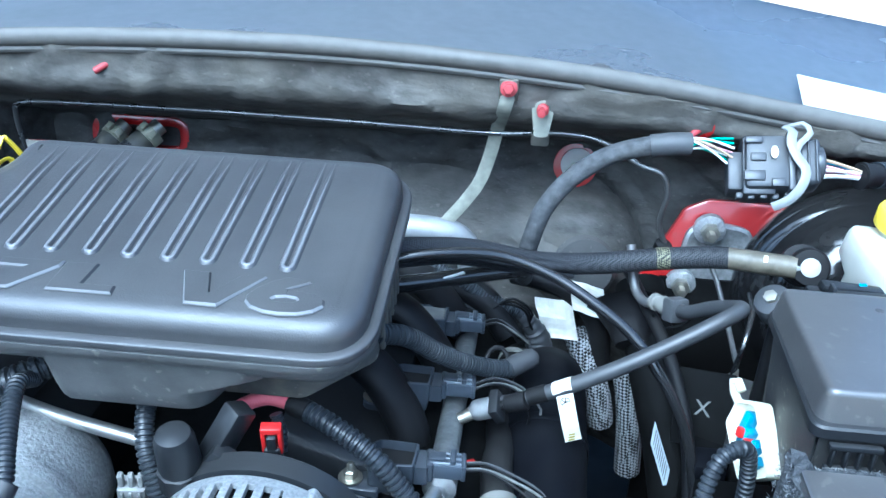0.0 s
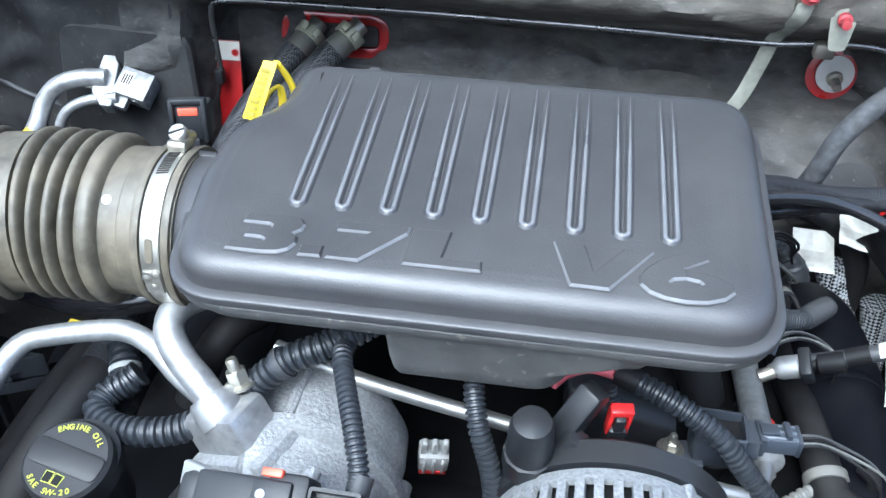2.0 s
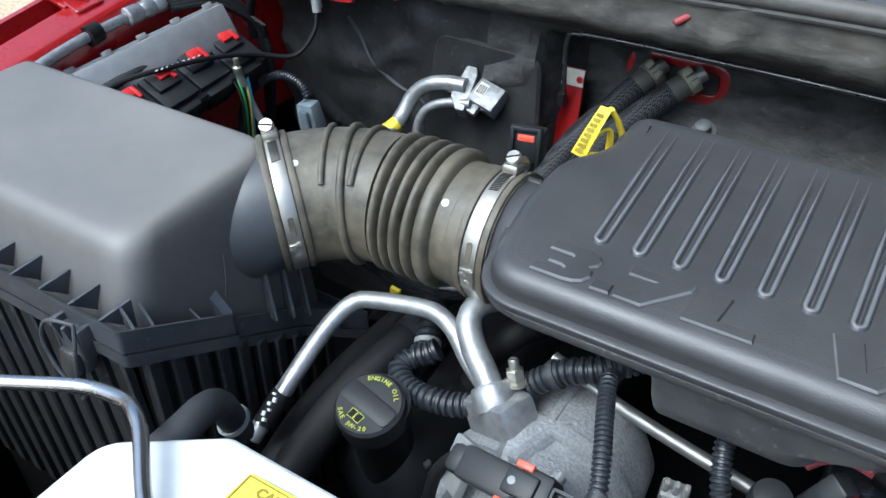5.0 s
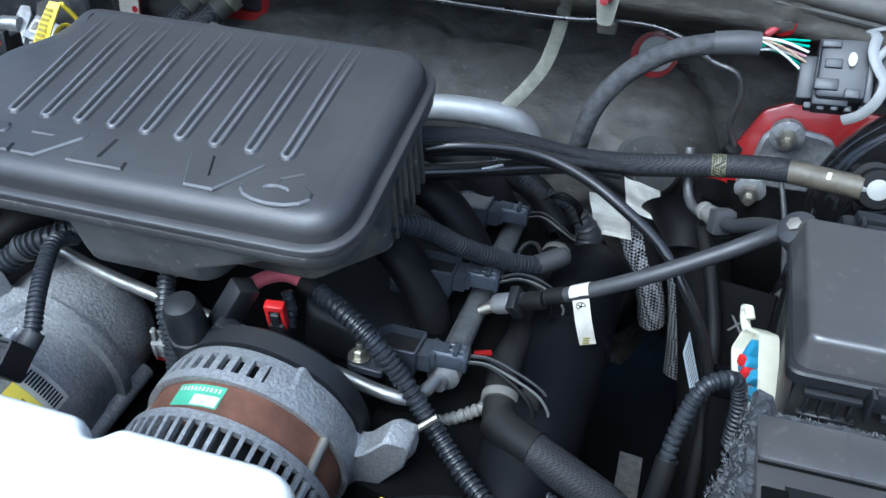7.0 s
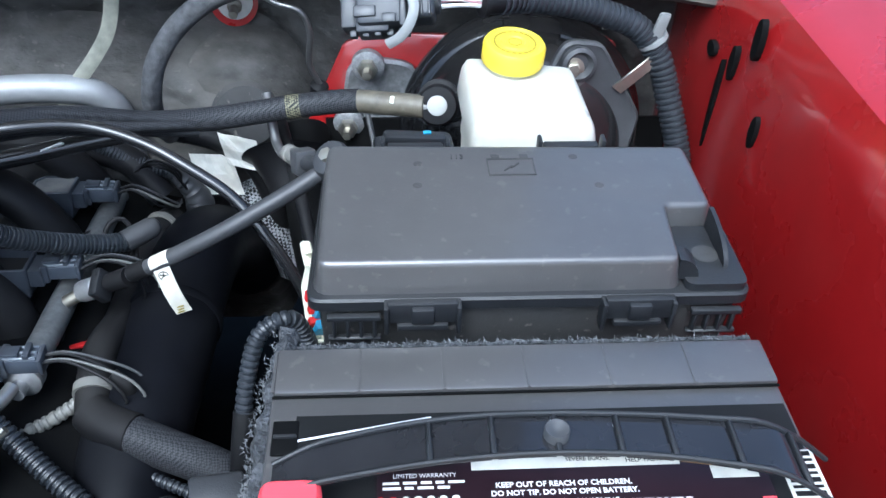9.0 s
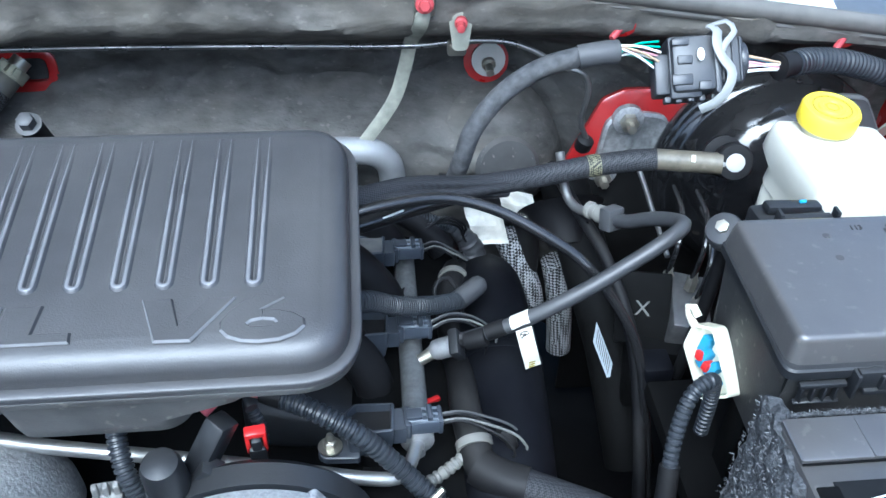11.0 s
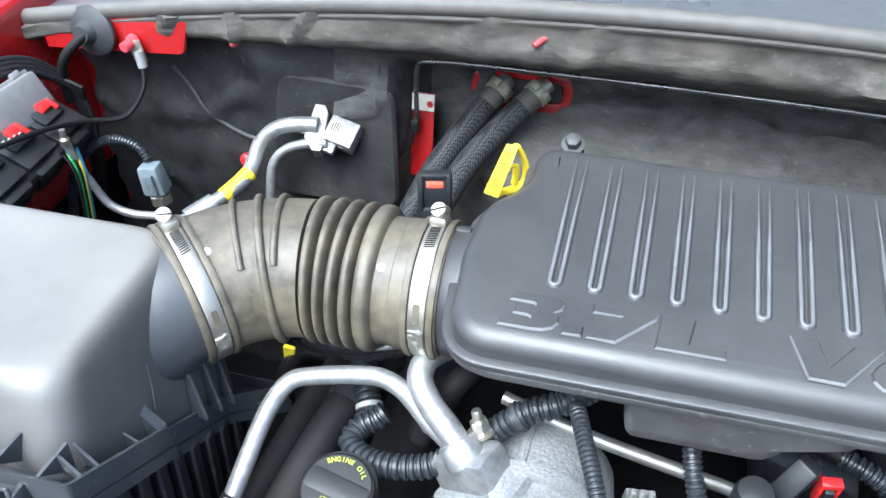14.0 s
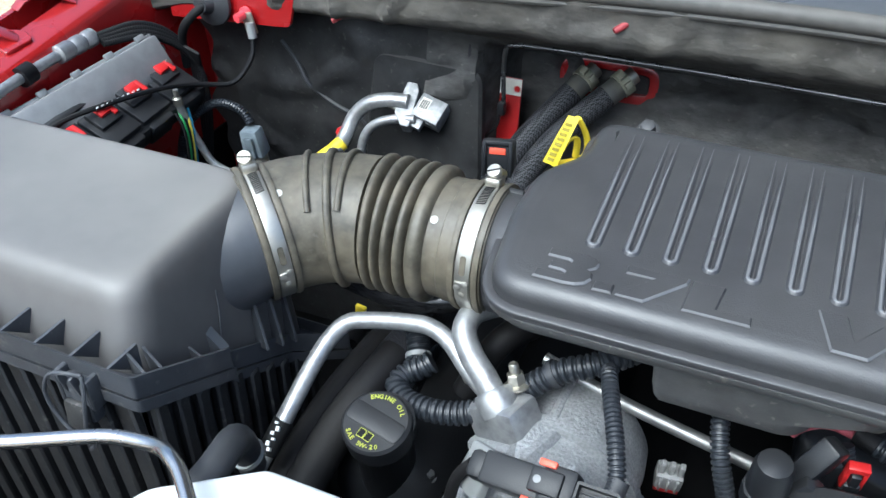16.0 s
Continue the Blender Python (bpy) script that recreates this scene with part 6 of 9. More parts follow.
    # breather hose with white clip beside the cam cover
    t = hose("breather_hose", [(0.012, 0.79, 0.7), (0.006, 0.765, 0.708), (-0.002, 0.72, 0.704), (-0.002, 0.66, 0.708), (0.0, 0.62, 0.716), (-0.002, 0.57, 0.73), (0.002, 0.531, 0.727), (0.008, 0.508, 0.722), (0.036, 0.491, 0.722), (0.066, 0.48, 0.716), (0.11, 0.468, 0.7), (0.14, 0.46, 0.67)], 0.0145, RUBBER, "black breather hose with white ring clamp", sides=16)
    part("ring_clamp", lathe([(0.0148, -0.004), (0.0165, -0.004), (0.0165, 0.004), (0.0148, 0.004)], frame_of((0.002, 0.531, 0.727), (0.1, -0.95, -0.2)), 28), OFF_WHITE_DULL, t)
    part("ring_clamp", lathe([(0.0148, -0.0035), (0.0165, -0.0035), (0.0165, 0.0035), (0.0148, 0.0035)], frame_of((0.0065, 0.767, 0.708), (0.1, 0.9, -0.1)), 28), OFF_WHITE_DULL, t)
    part("tape", pipe([(0.004, 0.512, 0.723), (0.014, 0.503, 0.722), (0.03, 0.494, 0.722), (0.042, 0.489, 0.722)], 0.0172, 16), RUBBER, t, "dusty cloth tape")
    part("braided_sleeve", pipe([(0.036, 0.491, 0.722), (0.066, 0.48, 0.716), (0.11, 0.468, 0.7), (0.14, 0.46, 0.67)], 0.0162, 16), BRAID, t)
    hose("thin_loom", [(0.018, 0.485, 0.712), (0.05, 0.466, 0.705), (0.09, 0.452, 0.694), (0.13, 0.44, 0.675)], 0.005, LOOM, "thin black loom on the cam cover", "wiring loom", "looms", "loom")
    part("hose_clip", corrugated([(-0.05, 0.5, 0.712), (-0.03, 0.51, 0.716), (-0.008, 0.522, 0.724)], 0.006, pitch=0.006), OFF_WHITE_DULL, t, "white ratchet strap")
    # heat-shield sleeves
    hose("steering_hose", [(0.08, 0.862, 0.69), (0.093, 0.858, 0.66), (0.106, 0.855, 0.628), (0.115, 0.855, 0.6), (0.121, 0.858, 0.565)], 0.0165, BRAID_LIGHT, "hose in silver woven heat sleeve", sides=18)
    hose("steering_hose", [(0.143, 0.862, 0.645), (0.149, 0.86, 0.62), (0.156, 0.858, 0.58), (0.161, 0.858, 0.53), (0.164, 0.858, 0.49)], 0.0165, BRAID_LIGHT, "hose in silver woven heat sleeve", sides=18)
    # long black cables on the right of the engine
    hose("battery_cable", [(0.125, 0.86, 0.79), (0.14, 0.8, 0.78), (0.16, 0.72, 0.765), (0.175, 0.65, 0.72), (0.18, 0.58, 0.62), (0.18, 0.53, 0.5)], 0.0066, RUBBER, "black battery cable running down beside the engine", "cable")
    s = thing("steering_shaft", (0.155, 0.7, 0.4), "black steering shaft with white label", "steering shaft")
    part("shaft", pipe([(0.148, 0.88, 0.75), (0.162, 0.79, 0.7), (0.18, 0.72, 0.64), (0.2, 0.64, 0.53)], 0.0285, 28), DEPTH_BLACK, s)
    part("boot", lathe([(0.02, 0), (0.028, 0.02), (0.04, 0.04), (0.05, 0.045)], frame_of((0.138, 0.8, 0.72), (-0.05, 0.6, 0.45)), 28), RUBBER, s)
    def face(u, v):
        a, b, c = Vector((0.1555, 0.707, 0.6915)), Vector((0.1535, 0.7005, 0.6675)), Vector((0.174, 0.685, 0.648))
        return a + (b - a) * u + (c - a) * v
    lb = part("label", sheet(face, 2, 4, 0.0006), LABEL_BLUE, s, "small white label with print")
    for k in range(9):
        def bar(u, v, k=k):
            return Vector(face(0.15 + 0.7 * u, 0.1 + 0.09 * k + 0.04 * v)) + Vector((0, -0.0012, 0.0012))
        part("print_bar", sheet(bar, 1, 1, 0.0003), WIRE_GREY, lb)
    # loop of loom by the battery
    t = hose("battery_loom", [(0.185, 0.5, 0.77), (0.182, 0.497, 0.82), (0.172, 0.487, 0.848), (0.155, 0.477, 0.846), (0.143, 0.462, 0.815), (0.137, 0.44, 0.77), (0.13, 0.42, 0.71), (0.125, 0.41, 0.64)], 0.0062, LOOM, "corrugated loom looping beside the battery", "wiring loom", "looms", "loom", pitch=0.0048)
    part("smooth_sleeve", pipe([(0.14, 0.452, 0.793), (0.137, 0.44, 0.77), (0.13, 0.42, 0.71), (0.125, 0.41, 0.64)], 0.008, 14), RUBBER, t)
    # abs block
    a = thing("abs_unit", (0.22, 0.68, 0.68), "black anti-lock brake unit with metal valve block", "brake unit")
    part("housing", rbox((0.09, 0.1, 0.09), pose(0.232, 0.69, 0.66, 0, 0, -12), 0.006), DEPTH_BLACK, a)
    part("valve_block", rbox((0.04, 0.075, 0.035), pose(0.242, 0.69, 0.718, 6, 8, -12), 0.003), DULL_STEEL, a, "bare metal valve block")
    part("chalk_mark", letters("X", 0.022, frame_of((0.1935, 0.6855, 0.7285), (-0.35, -0.75, 0.55), (1, -0.3, 0.1)), 0.0003), WIRE_GREY, a)
    part("side_cover", rbox((0.055, 0.075, 0.008), frame_of((0.1955, 0.69, 0.7255), (-0.35, -0.75, 0.55), (1, -0.3, 0.1)), 0.002), DEPTH_BLACK, a)
    part("mount", rbox((0.03, 0.03, 0.02), pose(0.19, 0.62, 0.715), 0.004), DUCT, a)
    for k, (x, y) in enumerate(((0.222, 0.71), (0.245, 0.7), (0.24, 0.67))):
        part("brake_nut", lathe([(0.0065, 0), (0.0065, 0.012), (0.004, 0.016), (0.003, 0.022)], frame_of((x, y, 0.74), (0.1, 0, 1)), 6), STEEL, a)
        part("brake_pipe", pipe([(x, y, 0.755), (x + 0.004, y, 0.79), (x + 0.015, y + 0.03, 0.805), (x + 0.03, y + 0.1, 0.79)], 0.0028, 8), GLOSS_BLACK, a)
    part("side_bolt", bolt((0.186, 0.64, 0.7), (-1, -0.5, 0.3), 0.006, h=0.01), STEEL, a)
    part("side_bolt", bolt((0.19, 0.7, 0.715), (-1, -0.5, 0.3), 0.006, h=0.01), STEEL, a)
    hose("brake_pipe", [(0.216, 0.87, 0.8), (0.222, 0.84, 0.79), (0.23, 0.8, 0.765), (0.232, 0.74, 0.75)], 0.003, DULL_STEEL, "thin steel brake pipe", "pipe", sides=8)


depths()
intake_runners()
alternator()
compressor()
lines()
coil_bank()
hoses_right()

# ---- firewall fittings ----
def firewall_fittings():
    t = thing("steel_line", (-0.3, 0.92, 0.91), "thin dark steel tube running along the firewall", "pipe")
    part("tube", pipe([(-0.625, 0.95, 0.815), (-0.622, 0.94, 0.85), (-0.618, 0.93, 0.895), (-0.612, 0.926, 0.91), (-0.595, 0.925, 0.914), (-0.4, 0.916, 0.92), (-0.2, 0.908, 0.921), (-0.02, 0.9, 0.921), (0.02, 0.899, 0.925), (0.07, 0.897, 0.924), (0.1, 0.893, 0.915), (0.13, 0.888, 0.898), (0.155, 0.885, 0.89), (0.163, 0.884, 0.87), (0.16, 0.886, 0.83), (0.172, 0.888, 0.8)], 0.0031, 10), LINE_STEEL, t)
    part("plug", rbox((0.01, 0.012, 0.018), pose(-0.627, 0.948, 0.812), 0.002), PLASTIC, t)
    part("grommet", lathe([(0.008, 0), (0.01, 0.003), (0.01, 0.015), (0.006, 0.018)], frame_of((0.166, 0.89, 0.79), (0.2, -0.2, 1)), 14), RUBBER, t)
    # painted studs
    for x, z in ((-0.805, 0.946), (-0.447, 0.99), (0.189, 0.957), (0.43, 0.938)):
        y = cowl_y(x, z)
        s = thing("firewall_stud", (x, y, z), "pink-red painted threaded stud in the insulation", "stud", "firewall studs")
        ax = Vector((-0.8, -0.75, -0.45))
        part("pin", lathe([(0.0045, -0.012), (0.0045, 0.004), (0.0038, 0.0045), (0.0038, 0.026), (0.003, 0.028), (0, 0.028)], frame_of((x, y, z), ax), 14), STUD_RED, s)
        if x > 0.1:
            part("washer", lathe([(0.0, -0.02), (0.0125, -0.02), (0.0125, 0.002), (0.011, 0.003), (0.0, 0.003)], frame_of((x - 0.004, y - 0.006, z - 0.002), (0, -1, -0.1)), 28), RED_PAINT, s, "red body paint around the stud")
    # round grommet with bolt
    gy = wall_y(0.067, 0.845)
    g = thing("firewall_bolt", (0.067, gy, 0.845), "bolt with white washer in a red hole of the firewall", "bolt")
    gm = frame_of((0.067, gy - 0.022, 0.845), (0, -1, 0.25))
    part("hole_rim", lathe([(0.0, 0), (0.026, 0), (0.0275, 0.003), (0.0, 0.004)], gm, 36), RED_PAINT, g, "red painted recess")
    part("washer", lathe([(0, 0.004), (0.0205, 0.004), (0.0205, 0.006), (0, 0.0062)], gm @ pose(0.002, 0.002, 0.004), 30), WASHER_WHITE, g, "dirty white washer")
    part("bolt", lathe([(0.0085, 0.006), (0.0085, 0.011), (0.005, 0.0125), (0.005, 0.026), (0, 0.027)], frame_of((0.069, gy - 0.026, 0.847), (0.0, -1, -0.2)), 16), STEEL, g)
    # ground strap
    t = thing("ground_strap", (-0.05, 0.88, 0.88), "flat braided grey ground strap with red bolt", "ground strap")
    line = [(-0.019, cowl_y(-0.019, 0.98) - 0.013, 0.98), (-0.022, cowl_y(-0.022, 0.965) - 0.014, 0.965), (-0.026, cowl_y(-0.026, 0.945) - 0.016, 0.945), (-0.03, 0.9, 0.925), (-0.036, 0.905, 0.895), (-0.047, 0.902, 0.86), (-0.063, 0.895, 0.836), (-0.085, 0.885, 0.81), (-0.105, 0.875, 0.78)]
    part("braid", sweep(spline(line), 0.0078, 10, 0.25), STRAP, t)
    part("lug", rbox((0.02, 0.004, 0.026), pose(-0.019, cowl_y(-0.019, 0.984) - 0.014, 0.984, 14), 0.002), STEEL, t)
    part("bolt", bolt((-0.019, cowl_y(-0.019, 0.987) - 0.018, 0.987), (0, -1, 0.2), 0.006, h=0.01), STUD_RED, t, "red painted bolt head")
    # white bracket
    b = thing("line_bracket", (0.017, 0.88, 0.94), "pale steel bracket with pink stud holding the thin tube", "bracket")
    o = rounded([(-0.009, -0.03), (0.009, -0.03), (0.015, 0.012), (0.011, 0.023), (-0.011, 0.023), (-0.015, 0.012)], 0.007, 4)
    bm = frame_of((0.018, 0.866, 0.957), (0, -1, 0.12))
    part("plate", layers([(o, 0), (o, 0.002)], bm @ pose(0, 0.003, 0) @ Matrix.Diagonal((0.85, 0.9, 1, 1))), STRAP, b, "worn pale grey plate")
    part("pin", lathe([(0.0065, 0), (0.0065, 0.005), (0.0042, 0.006), (0.0042, 0.017), (0, 0.018)], frame_of((0.018, 0.863, 0.964), (-0.1, -1, 0.0)), 12), STUD_RED, b)
    part("clip", rbox((0.02, 0.012, 0.016), pose(0.018, 0.895, 0.92, 10), 0.003), STEEL, b)
    # tunnel cut-out with the two heater hoses
    cut = thing("heater_hose_port", (-0.5, 1.02, 0.84), "red painted oval port in the firewall for heater hoses", "port")
    y = wall_y(-0.5, 0.845)
    o = rounded([(-0.066, -0.026), (0.066, -0.026), (0.066, 0.026), (-0.066, 0.026)], 0.024, 6)
    pm = frame_of((-0.502, y - 0.014, 0.845), (0, -1, 0.2))
    part("port_rim", layers([(o, 0), (o, 0.008), (inset(o, 0.002), 0.009), (inset(o, 0.012), 0.007), (inset(o, 0.013), 0.002)], pm), RED_PAINT, cut)
    part("port_pad", layers([(inset(o, 0.013), 0.001), (inset(o, 0.014), 0.004)], pm), INSULATION, cut)
    for k, (a, bb, c2, d) in enumerate((((-0.525, 1.0, 0.855), (-0.556, 0.955, 0.82), (-0.585, 0.905, 0.785), (-0.61, 0.85, 0.735)),
                                        ((-0.473, 0.988, 0.862), (-0.512, 0.948, 0.828), (-0.548, 0.9, 0.792), (-0.58, 0.84, 0.735)))):
        h = thing("heater_hose", a, "black heater hose in braided sleeve with steel clamp", "hose", "heater hoses")
        part("hose_end", pipe([a, Vector(a) * 0.4 + Vector(bb) * 0.6], 0.0152, 20), HOSE_GREY, h)
        part("braided_sleeve", pipe([Vector(a) * 0.5 + Vector(bb) * 0.5, bb, c2, d], 0.0162, 20), SLEEVE_BLACK, h)
        ax = Vector(bb) - Vector(a)
        cm = frame_of(Vector(a) + ax * 0.1, ax)
        cl = part("clamp", lathe([(0.0148, -0.007), (0.0172, -0.007), (0.0172, 0.007), (0.0148, 0.007)], cm, 24), SPRING_CLAMP, h, "spring steel clamp")
        part("ear", rbox((0.008, 0.005, 0.01), cm @ pose(0.0, 0.021, 0), 0.001), SPRING_CLAMP, cl)
        part("ear", rbox((0.008, 0.005, 0.01), cm @ pose(0.014, 0.016, 0, 0, 0, -40), 0.001), SPRING_CLAMP, cl)
        part("stub", lathe([(0.011, 0), (0.011, 0.012)], frame_of(Vector(a), -ax), 16), STEEL, h)
    r = thing("label_bracket", (-0.622, 0.97, 0.77), "red painted upright bracket with white label", "bracket")
    part("plate", rbox((0.03, 0.004, 0.115), frame_of((-0.622, 0.962, 0.79), (0.0, 0.18, 1)), 0.001), RED_PAINT, r)
    lb = part("label", rbox((0.03, 0.001, 0.022), frame_of((-0.621, 0.969, 0.836), (0.0, 0.18, 1)) @ pose(0, -0.004, 0), 0), PAPER, r)
    for k in range(5):
        part("print_mark", rbox((0.0016, 0.0005, 0.009), frame_of((-0.611, 0.9625, 0.836), (0.0, 0.18, 1)) @ Matrix.Rotation(k * 0.628, 4, "Y"), 0), RED_PLASTIC, lb)
    part("lead", pipe([(-0.628, 0.945, 0.81), (-0.63, 0.94, 0.79), (-0.645, 0.935, 0.77), (-0.652, 0.93, 0.74)], 0.002, 6), RUBBER, r)
    # square felt pad and lower trim on the left
    o = rounded([(-0.09, -0.09), (0.09, -0.09), (0.085, 0.08), (-0.07, 0.085)], 0.025, 6)
    whole("pad_left", layers([(o, 0), (o, 0.012), (inset(o, 0.004), 0.016)], frame_of((-0.728, 0.924, 0.795), (0, -1, 0.08))), LINER, "square black felt pad on the firewall", "insulation pad", "structure")
    o = rounded([(-0.34, -0.03), (0.0, -0.03), (0.0, 0.03), (-0.36, 0.03)], 0.01, 4)
    # engine lifting bolt behind the cover
    b = thing("engine_bolt", (-0.413, 0.837, 0.87), "large dirty bolt head with washer behind the engine cover", "bolt")
    part("head", bolt((-0.413, 0.837, 0.878), (0, -0.5, 0.86), 0.0085, h=0.012), GREY_PLASTIC, b)
    part("post", lathe([(0.012, -0.1), (0.012, 0)], frame_of((-0.413, 0.837, 0.878), (0, -0.5, 0.86)), 16), RUBBER, b)
    # rounded insulation bulge and disc
    whole("wall_bulge", lathe([(0, 0.07), (0.05, 0.066), (0.09, 0.045), (0.12, 0.0)], frame_of((0.07, 0.985, 0.735), (0, -1, 0.3)), 36, scale=(0.85, 0.75)), INSULATION, "bulging black insulation of the firewall", "insulation", "structure")
    d = thing("insulation_disc", (0.085, 0.89, 0.76), "round black rubber plug in the insulation", "plug")
    part("disc", lathe([(0.0, 0), (0.037, 0), (0.039, 0.004), (0.034, 0.009), (0, 0.01)], frame_of((0.083, 0.905, 0.757), (0.1, -1, 0.4)), 36), PLASTIC_DULL, d)
    # big harness: grey hose, coloured wires, large connector, loom to the wing
    h = thing("main_harness", (0.2, 0.81, 0.92), "grey sleeved main wiring harness with bare coloured wires", "wiring harness")
    part("sleeve", pipe([(0.012, 0.845, 0.77), (0.01, 0.82, 0.8), (0.015, 0.8, 0.84), (0.026, 0.8, 0.878), (0.052, 0.804, 0.914), (0.088, 0.806, 0.94), (0.125, 0.806, 0.952), (0.15, 0.806, 0.956)], 0.0098, 18), HARNESS_TAPE, h)
    part("tape", pipe([(0.125, 0.806, 0.952), (0.15, 0.806, 0.956), (0.163, 0.807, 0.956)], 0.0114, 18), GREY_PLASTIC, h, "grey tape end")
    wires = [WHITE_INK, material("green_wire", (0.03, 0.3, 0.2), 0.5), WHITE_INK, material("tan_wire", (0.4, 0.3, 0.2), 0.5), material("pink_wire", (0.55, 0.3, 0.33), 0.5), RUBBER_GREY]
    for k in range(9):
        a = Vector((0.158, 0.806 + 0.004 * math.sin(k * 2.1), 0.956 + 0.007 * math.cos(k * 2.1)))
        z = Vector((0.205, 0.81 + 0.005 * (k % 3 - 1), 0.936 + 0.0032 * k))
        part("wire", pipe([a, a.lerp(z, 0.5) + Vector((0, 0.002 * (k % 3), 0.003)), z], 0.0012, 6), wires[(1 if k > 6 else k) % 6], h)
    for k in range(8):
        a = Vector((0.28, 0.803, 0.93 + 0.0032 * k))
        z = Vector((0.336, 0.811, 0.929 + 0.0022 * (k % 4)))
        part("wire", pipe([a, a.lerp(z, 0.5) + Vector((0, -0.004 * (k % 2), 0.002)), z], 0.0015, 6), wires[(k * 2 + (1 if k > 5 else 0)) % 6] if k != 6 else BLUE, h)
    part("loom_to_wing", corrugated([(0.348, 0.818, 0.9315), (0.37, 0.83, 0.928), (0.41, 0.842, 0.92), (0.455, 0.852, 0.905), (0.495, 0.853, 0.888), (0.52, 0.848, 0.86), (0.535, 0.835, 0.82), (0.552, 0.81, 0.76), (0.56, 0.79, 0.7), (0.565, 0.77, 0.6)], 0.0135, 0.0058, 0.14, 18), LOOM, h, "thick black corrugated loom")
    part("tape", pipe([(0.33, 0.81, 0.933), (0.345, 0.816, 0.932), (0.372, 0.83, 0.928)], 0.0118, 14), RUBBER, h)
    part("tie", cable_tie((0.333, 0.811, 0.9328), (1, 0.3, -0.1), 0.0122), RUBBER, h)
    part("tree_clip", rbox((0.012, 0.004, 0.034), pose(0.515, 0.842, 0.893, 10, 8, 0), 0.003), GREY_LIGHT, h)
    tie = part("tie", cable_tie((0.513, 0.852, 0.875), (0.5, -0.1, -0.8), 0.0148), GREY_LIGHT, h, "pale cable tie")
    c = thing("harness_connector", (0.245, 0.81, 0.93), "large black multi-pin harness connector with grey lever", "connector")
    m = frame_of((0.243, 0.806, 0.938), (-0.12, -0.75, 0.65), (1, -0.08, 0.1)) @ Matrix.Diagonal((0.9, 0.86, 0.9, 1))
    part("body", rbox((0.05, 0.062, 0.044), m @ pose(-0.004, 0, 0), 0.005), CONNECTOR, c)
    part("shell", rbox((0.034, 0.07, 0.036), m @ pose(-0.014, -0.002, -0.004), 0.003), CONNECTOR, c)
    part("collar", rbox((0.007, 0.072, 0.05), m @ pose(0.018, 0.001, -0.001), 0.002), CONNECTOR, c)
    part("half", rbox((0.028, 0.054, 0.038), m @ pose(0.035, 0.002, -0.003), 0.006, 3), CONNECTOR, c)
    part("boot", lathe([(0.02, 0), (0.021, 0.003), (0.02, 0.007), (0.015, 0.009), (0, 0.009)], m @ pose(0.046, 0.004, -0.004, 0, 90, 0), 24), CONNECTOR, c)
    part("half", rbox((0.016, 0.046, 0.03), m @ pose(-0.038, -0.008, -0.004), 0.003), CONNECTOR, c)
    for k, (x, y, w, h) in enumerate(((-0.02, -0.018, 0.022, 0.012), (-0.016, 0.004, 0.016, 0.01), (-0.02, 0.024, 0.018, 0.008), (0.004, -0.026, 0.014, 0.01))):
        part("latch", rbox((w, h, 0.006), m @ pose(x, y, 0.022), 0.0015), CONNECTOR, c)
    for k in range(5):
        part("lug", rbox((0.007, 0.007, 0.012), m @ pose(-0.034 + 0.0125 * k, -0.037, 0.004 - 0.002 * (k % 2)), 0.0015), CONNECTOR, c)
    for k in range(3):
        part("rib", rbox((0.003, 0.05, 0.003), m @ pose(0.028 + 0.008 * k, 0.002, 0.0165), 0.001, 1), CONNECTOR, c)
    part("white_button", lathe([(0.0055, 0), (0.0055, 0.003), (0, 0.0036)], m @ pose(0.0, 0.008, 0.0245) @ Matrix.Diagonal((0.7, 1.3, 1, 1)), 16), PAPER, c)
    lv = [m @ Vector(p) for p in ((0.012, 0.04, 0.02), (0.018, 0.032, 0.028), (0.016, 0.018, 0.03), (0.022, 0.0, 0.03), (0.03, -0.014, 0.03), (0.026, -0.032, 0.026), (0.014, -0.045, 0.016), (0.0, -0.05, 0.008))]
    part("lever", sweep(spline(lv), 0.0048, 10, 0.45), GREY_LIGHT, c, "pale grey locking lever")
    lv = [m @ Vector(p) for p in ((0.014, 0.04, 0.022), (0.03, 0.042, 0.026), (0.036, 0.03, 0.028), (0.026, 0.018, 0.029), (0.02, 0.006, 0.03))]
    part("lever_loop", sweep(spline(lv), 0.0032, 10, 0.5), GREY_LIGHT, c)


